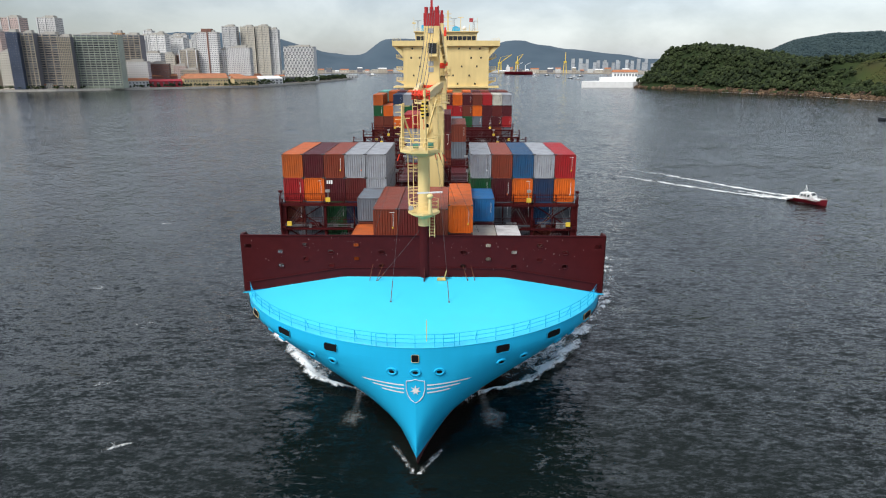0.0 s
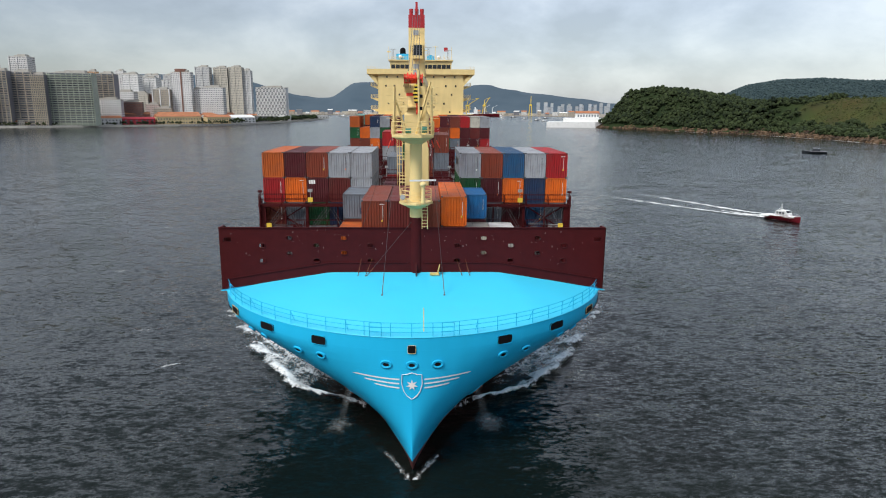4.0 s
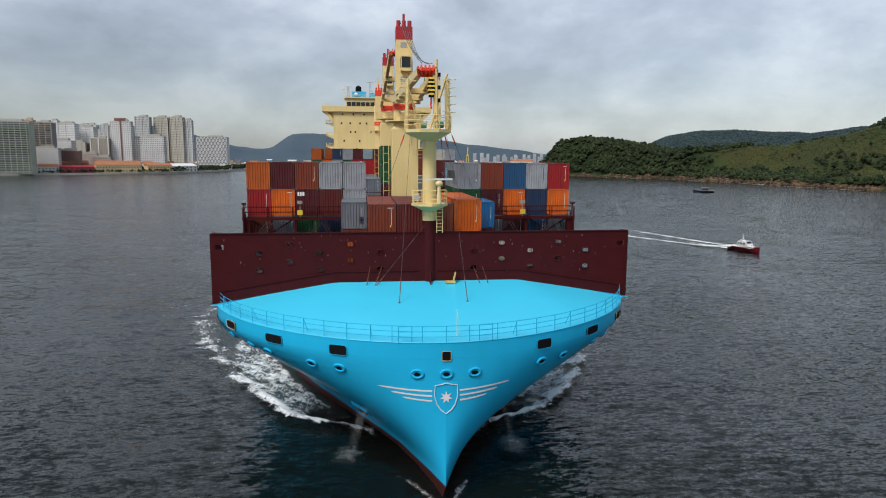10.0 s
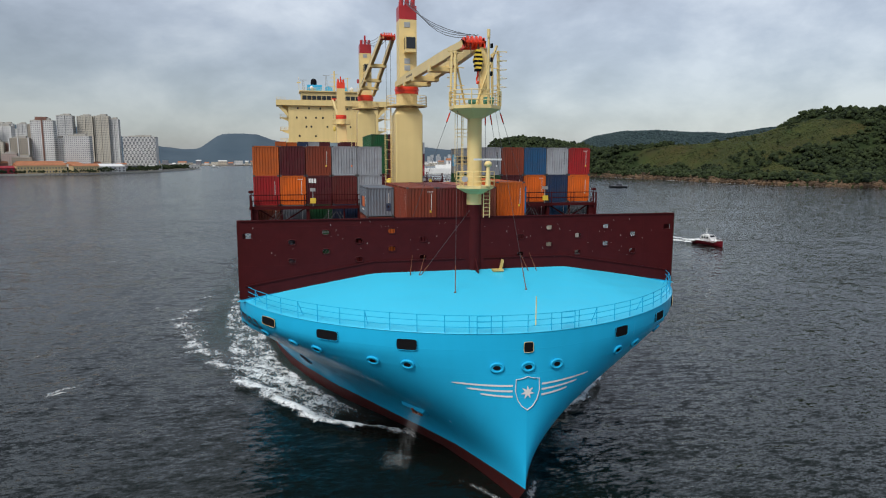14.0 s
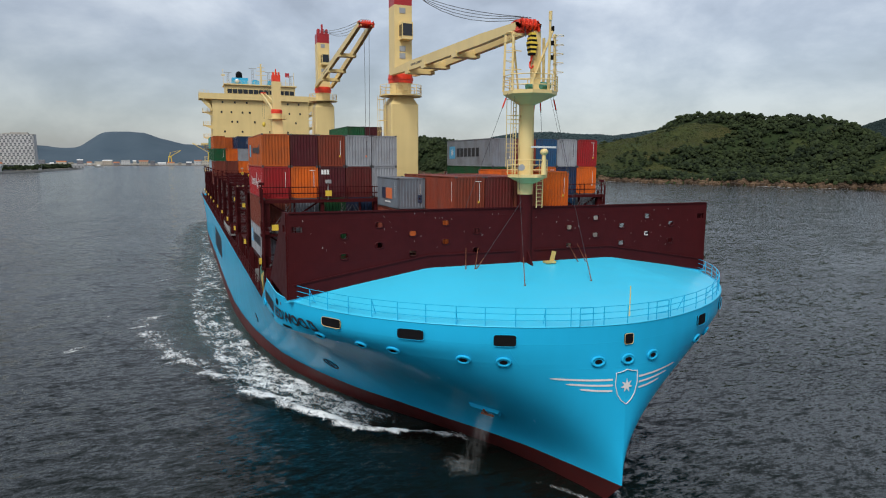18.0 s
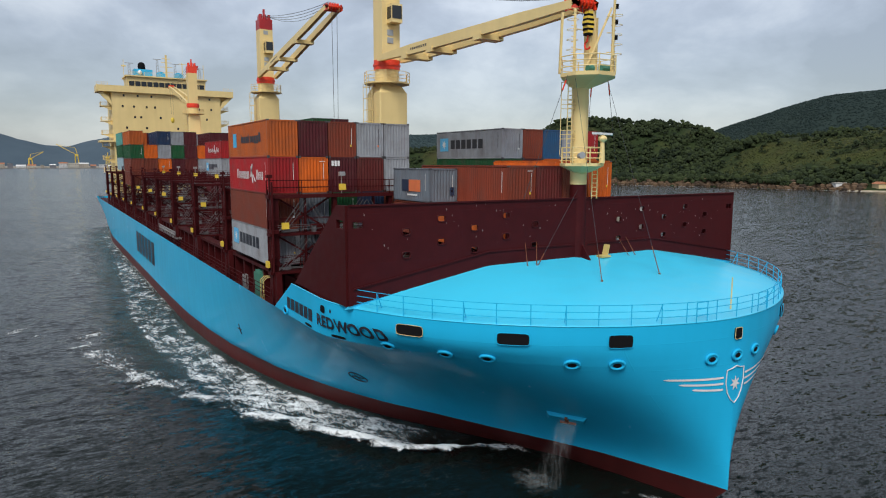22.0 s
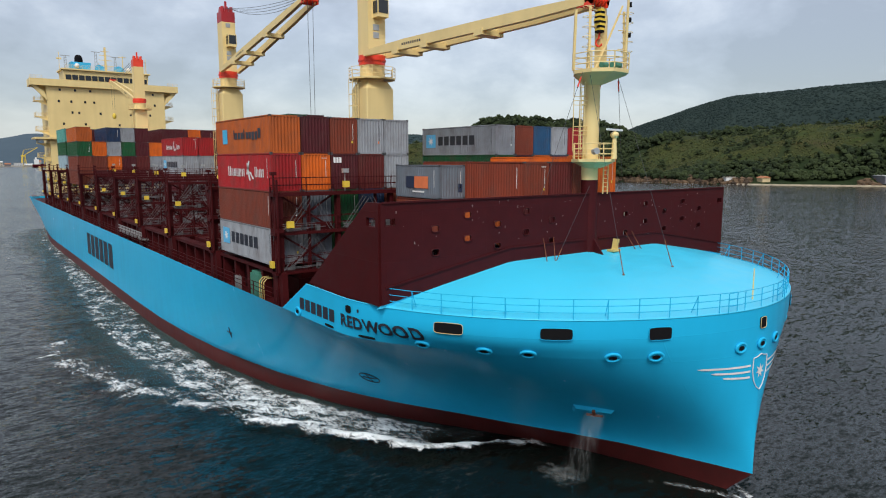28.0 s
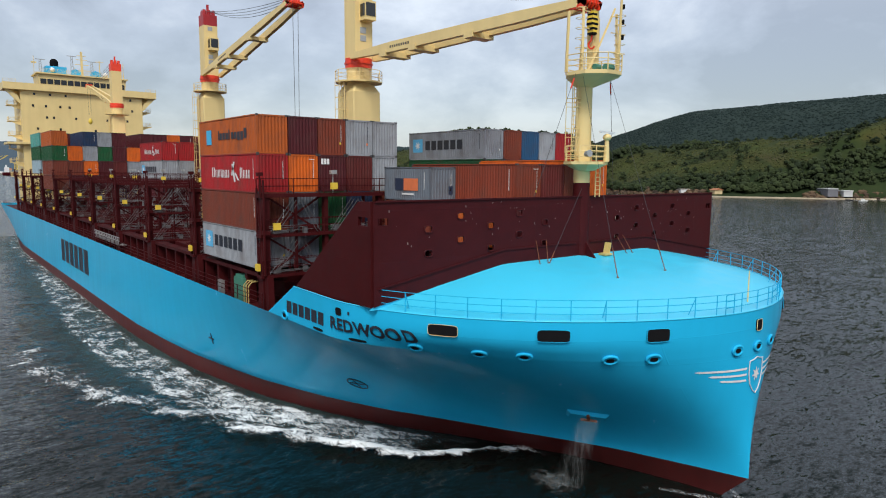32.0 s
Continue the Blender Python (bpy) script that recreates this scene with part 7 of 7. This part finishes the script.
def bow_wave(side):
    """The foam that the bow throws out: a breaking outer edge, a broken field behind it, streaks along the side."""
    def place(u, v):
        y = -13.0 + 212.0 * v ** 1.9
        b = water_breadth(y)
        o = -0.3 + 26 * u ** 1.4
        c, a = float(np.interp(y, OUT_Y, OUT_X)) - b, float(np.interp(y, OUT_Y, CREST_A))
        wob = 0.9 * noise.noise((y * 0.28, side * 3.0, 1.0)) + 0.5 * noise.noise((y * 0.9, side * 3.0, 4.0))
        c += wob * min(1.0, max(0.0, y) / 6)
        f = float(np.interp(y, FIELD_Y, FIELD_A))
        w = 2.1 + max(0, y) * 0.05
        a *= 0.86 + 0.4 * noise.noise((y * 0.3, 7.0, side))
        d = a * math.exp(-((o - c) / w) ** 2 if o < c else -((o - c) / (w * 0.35)) ** 2)
        edge = min(1.0, max(0.0, (o - 0.15) / 0.9)) if y < 60 else 1.0
        lim = c if y < 15 else c + (6.5 - c) * min(1.0, (y - 15) / 14.0) if y < 60 else max(3.2, 6.5 - (y - 60) * 0.05)
        f *= edge * min(1.0, max(0.0, (lim + 0.6 - o) / 2.0))
        d = max(d, f)
        d *= 0.95 + 0.4 * noise.noise((o * 1.1, y * 0.8, 5.0 + side)) + 0.3 * noise.noise((o * 3.0, y * 2.2, 9.0 + side))
        if y < -3:
            k = 0.2 + (y + 13) * 0.30
            run = max(0.0, 0.75 + 0.6 * noise.noise((y * 0.5, side, 0.0)))
            d = max(d, 0.52 * run * math.exp(-((o - k) / 0.5) ** 2) * min(1, max(0, (-7.0 - y) / 2)))
        z = 0.04 + (0.85 + 0.4 * noise.noise((o * 1.3, y * 1.3, side))) * a * math.exp(-((o - c) / 1.6) ** 2) * (1 if y < 26 else 0.4) + 0.05 * noise.noise((o, y, 2.0 + side))
        return side * (b + o), y, max(0.03, z), d
    ob = foam_sheet("bow_wave", 230, 90, place, FOAM, "white broken bow wave foam along the ship's side")
    AFLOAT.append(ob)


bow_wave(-1)
bow_wave(1)

CHURN = foam_material("aerated_water", 0.35, (1.0, 0.5, 1.0), 0.5, 0.42, (0.045, 0.085, 0.08))


def churned(side):
    def place(u, v):
        y = 2.0 + 194.0 * v ** 1.4
        b = water_breadth(y)
        wide = float(np.interp(y, (2, 10, 30, 60, 196), (3, 7, 13, 12, 9)))
        return side * (b - 0.3 + wide * u), y, 0.022, 0.5 * (1 - u ** 2) * min(1.0, (y - 2) / 6)
    AFLOAT.append(foam_sheet("churned_water", 90, 14, place, CHURN, "pale green churned water along the ship's side"))


churned(-1)
churned(1)


def drift(x, y, rx, ry, turn, thick, seed):
    c, s = math.cos(radians(turn)), math.sin(radians(turn))
    def place(u, v):
        a, b = (u * 2 - 1), (v * 2 - 1)
        r = math.hypot(a, b)
        d = thick * max(0.0, 1 - r ** 2) * (0.75 + 0.5 * noise.noise((a * 2 + seed, b * 2, 0)))
        return x + a * rx * c - b * ry * s, y + a * rx * s + b * ry * c, 0.035, max(0.0, d)
    return foam_sheet("foam_patch", 16, 16, place, FOAM_FINE, "small drifting patch of white foam on the water")


for k, (x, y, rx, ry, turn, th) in enumerate(((-54, 34, 5, 2.2, 15, 0.42), (-47, 40, 4, 1.6, 30, 0.36), (-60, 77, 4, 1.8, 10, 0.38), (-28, -9, 2.5, 1.2, 30, 0.5), (-39, 20, 3, 1.3, 20, 0.45), (-44, -40, 5, 1.6, 40, 0.42), (-36, -52, 4.5, 1.2, 45, 0.48),
                                                (-52, -62, 5, 1.8, 35, 0.4), (-41, -78, 4, 1.3, 40, 0.45), (-60, -95, 5, 1.6, 30, 0.42), (-46, -104, 4, 1.2, 45, 0.46), (28, 48, 3, 1.5, 10, 0.3), (-36, 3, 3, 1.1, 25, 0.45))):
    drift(x, y, rx, ry, turn, th, k * 3.1)


def surf(y0, y1):
    def place(u, v):
        y = y0 + (y1 - y0) * v
        x = shore_x(y) - 4.6 + 7.0 * (u - 0.5) + 2.2 * noise.noise((0, y * 0.05, 3))
        return x, y, 0.06, 0.75 * math.exp(-((u - 0.5) / 0.22) ** 2) * (0.72 + 0.5 * noise.noise((1, y * 0.03, 8)))
    foam_sheet("surf", 160, 9, place, FOAM, "thin white line of surf along the rocky shore")


surf(-60, 330)
surf(330, 760)

# small breaking crests abreast of the bow wave, carried along with it
for k, (x, y, rx, ry, turn, th) in enumerate(((-25.5, 29, 2.8, 0.9, 28, 0.62), (-29.5, 36.5, 2.4, 0.8, 30, 0.58), (-34.5, 54, 2.0, 0.7, 40, 0.52), (-29, 51, 3.6, 1.6, 25, 0.56), (-30, 46, 3.4, 1.3, 20, 0.54), (24, 30, 3, 0.8, -28, 0.8))):
    AFLOAT.append(drift(x, y, rx, ry, turn, th, k * 1.7))


# water thrown from the anchor washers on both bows
def spray(side):
    def place(u, v):
        p = hull_point(-5.6 + 0.7 * (u - 0.5), 4.6, side, 0.25)
        fall = v ** 1.0
        spread = 1 + 1.6 * v
        x = p.x + side * (1.1 * v + (u - 0.5) * 0.3 * spread)
        y = p.y + 0.7 * v ** 1.3 + (u - 0.5) * 0.6 * spread
        edge = 1 - abs(u * 2 - 1) ** 2
        return x, y, max(0.06, p.z * (1 - fall ** 1.25)), 0.34 * edge * (1 - 0.5 * v)
    AFLOAT.append(foam_sheet("anchor_spray", 22, 26, place, MIST, "thin white spray falling from the anchor"))
    def pool(u, v):
        a, b = u * 2 - 1, v * 2 - 1
        d = 0.5 * max(0.0, 1 - a * a - b * b)
        return side * (7.0 + a * 2.0), -3.8 + b * 2.6, 0.12, d
    AFLOAT.append(foam_sheet("splash", 18, 18, pool, SPLASH, "pale splash where the spray meets the water"))


spray(-1)
spray(1)

# ---- boats ----
BOAT_RED = material("boat_red_paint", (0.13, 0.005, 0.012), 0.35)
BOAT_DARK = material("boat_dark_paint", (0.03, 0.035, 0.045), 0.45)


def boat_hull(sh, L, B, H, sheer=0.5):
    n, m = 12, 5
    for i in range(n + 1):
        t = i / n
        y = -L / 2 + L * t
        w = B / 2 * min(1.0, (t * 2.6) ** 0.6) if t < 0.4 else B / 2
        top = H + sheer * (1 - t) ** 2
        for j in range(-m, m + 1):
            k = j / m
            z = -0.3 + (top + 0.3) * abs(k) ** 1.5
            sh.v.append((w * math.copysign(abs(k) ** 0.55, k) * (0.9 + 0.1 * abs(k)), y, z))
    q = 2 * m + 1
    sh.f += [(i * q + j, i * q + j + 1, (i + 1) * q + j + 1, (i + 1) * q + j) for i in range(n) for j in range(q - 1)]
    sh.f.append(tuple(n * q + j for j in range(q)))
    for i in range(n):
        sh.f.append((i * q, i * q + q - 1, (i + 1) * q + q - 1, (i + 1) * q))
    return sh


boat = empty("pilot_boat", 95, 104, 0)
tagged(boat, "small red and white pilot boat running fast", "boat")
part("hull", boat_hull(Shape(), 9.6, 2.9, 1.05), BOAT_RED, boat, "dark red hull with a white rail", smooth=50)
part("rubbing_strake", Shape().span(-1.4, 1.4, -2.8, 4.8, 1.05, 1.14), WHITE, boat)
cab = Shape().prism([(-2.0, 1.1), (1.8, 1.1), (1.6, 2.6), (-0.9, 2.75), (-1.5, 2.2)], "x", -1.05, 1.05)
part("cabin", cab, WHITE, boat, "white cabin")
for yy, w in ((-0.55, 0.6), (0.35, 0.6), (1.15, 0.5)):
    for s in (-1, 1):
        part("cabin_window", Shape().box(s * 1.06, yy, 1.75, 0.03, w, 0.55), GLASS_DARK, boat)
part("windscreen", Shape().prism([(-1.52, 2.15), (-0.95, 2.68), (-0.98, 2.7), (-1.56, 2.18)], "x", -0.9, 0.9), GLASS_DARK, boat)
part("foredeck", Shape().span(-1.0, 1.0, -3.4, -1.9, 1.15, 1.45), WHITE, boat)
ant = Shape().rod((0.3, 0.9, 2.6), (0.3, 1.0, 4.4), 0.06).rod((-0.4, 0.2, 2.7), (-0.4, 0.3, 4.0), 0.05).rod((-0.9, 1.4, 2.5), (0.9, 1.4, 3.3), 0.06).box(0, 0.4, 2.7, 0.9, 0.35, 0.2)
part("antenna_mast", ant, WHITE, boat)
rail("boat_rail", [Vector((x, y, 1.3)) for x, y in ((-1.3, 2), (-1.35, -1), (-1.0, -3), (0, -4.5), (1.0, -3), (1.35, -1), (1.3, 2))], 0.7, GALV, r=0.03, parent=boat, bars=2)


def wake_place(u, v):
    y = 3.0 + 92.0 * v
    half = 1.9 + 12.0 * v ** 0.62
    a = u * 2 - 1
    arms = math.exp(-((abs(a) - 0.68) / 0.3) ** 2) * 0.66
    core = math.exp(-(a / 0.6) ** 2) * 0.74 * max(0, 1 - v * 2.2)
    d = max(arms, core) * (1 - v) ** 0.55 * (1 if abs(a) < 0.97 else 0)
    hump = 1.3 * math.exp(-((abs(a) - 0.7) / 0.25) ** 2) * math.exp(-v * 14)
    return a * half - 6.0 * v ** 2, y, 0.05 + hump, d


wake = foam_sheet("boat_wake", 80, 26, wake_place, FOAM_FINE, "white foaming wake of the pilot boat")
wake.location = (95, 104, 0)


def splash_place(u, v):
    a = u * 2 - 1
    return a * (1.3 + 0.9 * v), -3.6 + 5.5 * v, 0.06 + 0.35 * (1 - v) * abs(a), 0.55 * abs(a) ** 1.5 * (1 - v * 0.4)


bow_splash = foam_sheet("boat_bow_wave", 14, 18, splash_place, FOAM, "white foam thrown from the pilot boat's bow")
bow_splash.location = (95, 104, 0)

launch = empty("patrol_launch", 275, 380, 0)
tagged(launch, "small dark grey launch with a canopy", "boat")
launch.scale = (1.05, 1.05, 1.05)
part("hull", boat_hull(Shape(), 14, 3.6, 1.3), BOAT_DARK, launch, smooth=50)
part("cabin", Shape().prism([(-1.5, 1.3), (3.0, 1.3), (2.8, 3.0), (-1.0, 3.0)], "x", -1.2, 1.2), BOAT_DARK, launch)
part("canopy", Shape().span(-1.5, 1.5, -1.6, 3.4, 3.4, 3.55), GREY, launch)
part("mast", Shape().rod((0, 1, 3.5), (0, 1, 6.0), 0.12).rod((-0.8, 1, 5.2), (0.8, 1, 5.2), 0.1), GREY, launch)
part("side_band", Shape().span(-1.9, 1.9, -3, 6.5, 1.3, 1.5), GREY, launch)


# ---- small craft in the channel ----
def small_boat(x, y, length, turn, mat, words):
    root = empty("moored_boat", x, y, 0)
    root.rotation_euler[2] = radians(turn)
    tagged(root, words, "boat", "moored boats")
    part("hull", boat_hull(Shape(), length, length * 0.28, length * 0.1), mat, root, smooth=50)
    part("cabin", Shape().prism([(-length * 0.12, length * 0.1), (length * 0.22, length * 0.1), (length * 0.2, length * 0.27), (-length * 0.06, length * 0.27)], "x", -length * 0.1, length * 0.1), WHITE, root)
    part("mast", Shape().rod((0, length * 0.1, length * 0.2), (0, length * 0.1, length * 0.5), 0.15), GREY, root)


for x, y, length, turn, mat, words in ((252, 2060, 16, 70, WHITE, "white moored boat far off"), (256, 1796, 14, 80, BOAT_DARK, "dark moored fishing boat"), (253, 1568, 13, 100, WHITE, "white moored boat with a cabin"),
                                       (262, 1445, 12, 60, BOAT_DARK, "dark moored fishing boat"), (259, 1339, 13, 95, WHITE, "white moored boat with a cabin"), (300, 1620, 12, 90, WHITE, "white moored boat with a cabin"),
                                       (330, 1700, 14, 85, BOAT_DARK, "dark moored fishing boat"), (-225, 1800, 24, 80, WHITE, "white ferry at the city landing"), (212, 1700, 12, 75, WHITE, "white moored boat with a cabin"),
                                       (516, -9, 7, 60, WHITE, "small white boat off the beach")):
    small_boat(x, y, length, turn, mat, words)
dinghy = empty("dinghy", 560, -60, 0)
tagged(dinghy, "small dark motor dinghy running along the beach", "boat")
part("hull", boat_hull(Shape(), 6.0, 1.9, 0.6), BOAT_DARK, dinghy, smooth=50)
part("outboard", Shape().box(0, 2.9, 0.5, 0.4, 0.5, 0.9), BLACK, dinghy)
part("console", Shape().box(0, 0.4, 0.5, 0.7, 0.6, 0.7), GREY, dinghy)
dinghy_wake = foam_sheet("dinghy_wake", 40, 12, lambda u, v: ((u * 2 - 1) * (0.9 + 3.0 * v), 2.5 + 42 * v, 0.05, 0.7 * (1 - v) ** 0.6 * (1 - abs(u * 2 - 1) ** 3)), FOAM_FINE, "white wake of the dinghy")
freighter = empty("moored_freighter", 195, 1980, 0)
tagged(freighter, "distant red-hulled freighter with deck cranes", "ship")
freighter.rotation_euler[2] = radians(90)
part("hull", boat_hull(Shape(), 85, 13, 9), BOAT_RED, freighter, smooth=50)
part("superstructure", Shape().box(0, 32, 9, 11, 11, 14).box(0, 33, 23, 4, 4, 6), WHITE, freighter)
for yy in (-20, 4):
    part("deck_crane", Shape().rod((0, yy, 9), (0, yy, 28), 1.6).rod((0, yy, 27), (0, yy - 16, 36), 0.9), WHITE, freighter)


# ---- motion ----
def motions():
    """The ship and all that she carries run on at a steady speed; the boats keep their own."""
    times = (0, 8, 16, 24, 32)
    for ob in AFLOAT:
        m = ob.matrix_basis.copy()
        walk(ob, [(t, Matrix.Translation((0, -SPEED * t, 0)) @ m) for t in times])
    # the pilot boat bears away and settles on the ship's course
    course = ((0, 92.5, 101.5, 34), (3, 95.5, 107, 29), (6, 97.5, 109.5, 23), (9, 97, 107.8, 18), (13, 94.5, 103, 13), (18, 90, 97, 8), (24, 86, 90, 5), (32, 82, 84, 4))
    for ob in (boat, wake, bow_splash):
        walk(ob, [(t, pose(x, y - SPEED * t, 0, 0, 0, turn)) for t, x, y, turn in course])
    for ob in (dinghy, dinghy_wake):
        walk(ob, [(t, pose(664.4 - 4.2 * t, -130.9 + 4.26 * t, 0, 0, 0, 224.6)) for t in times])
    walk(launch, [(t, pose(270 - 1.9 * t, 346 + 1.3 * t, 0, 0, 0, -121)) for t in times])


motions()
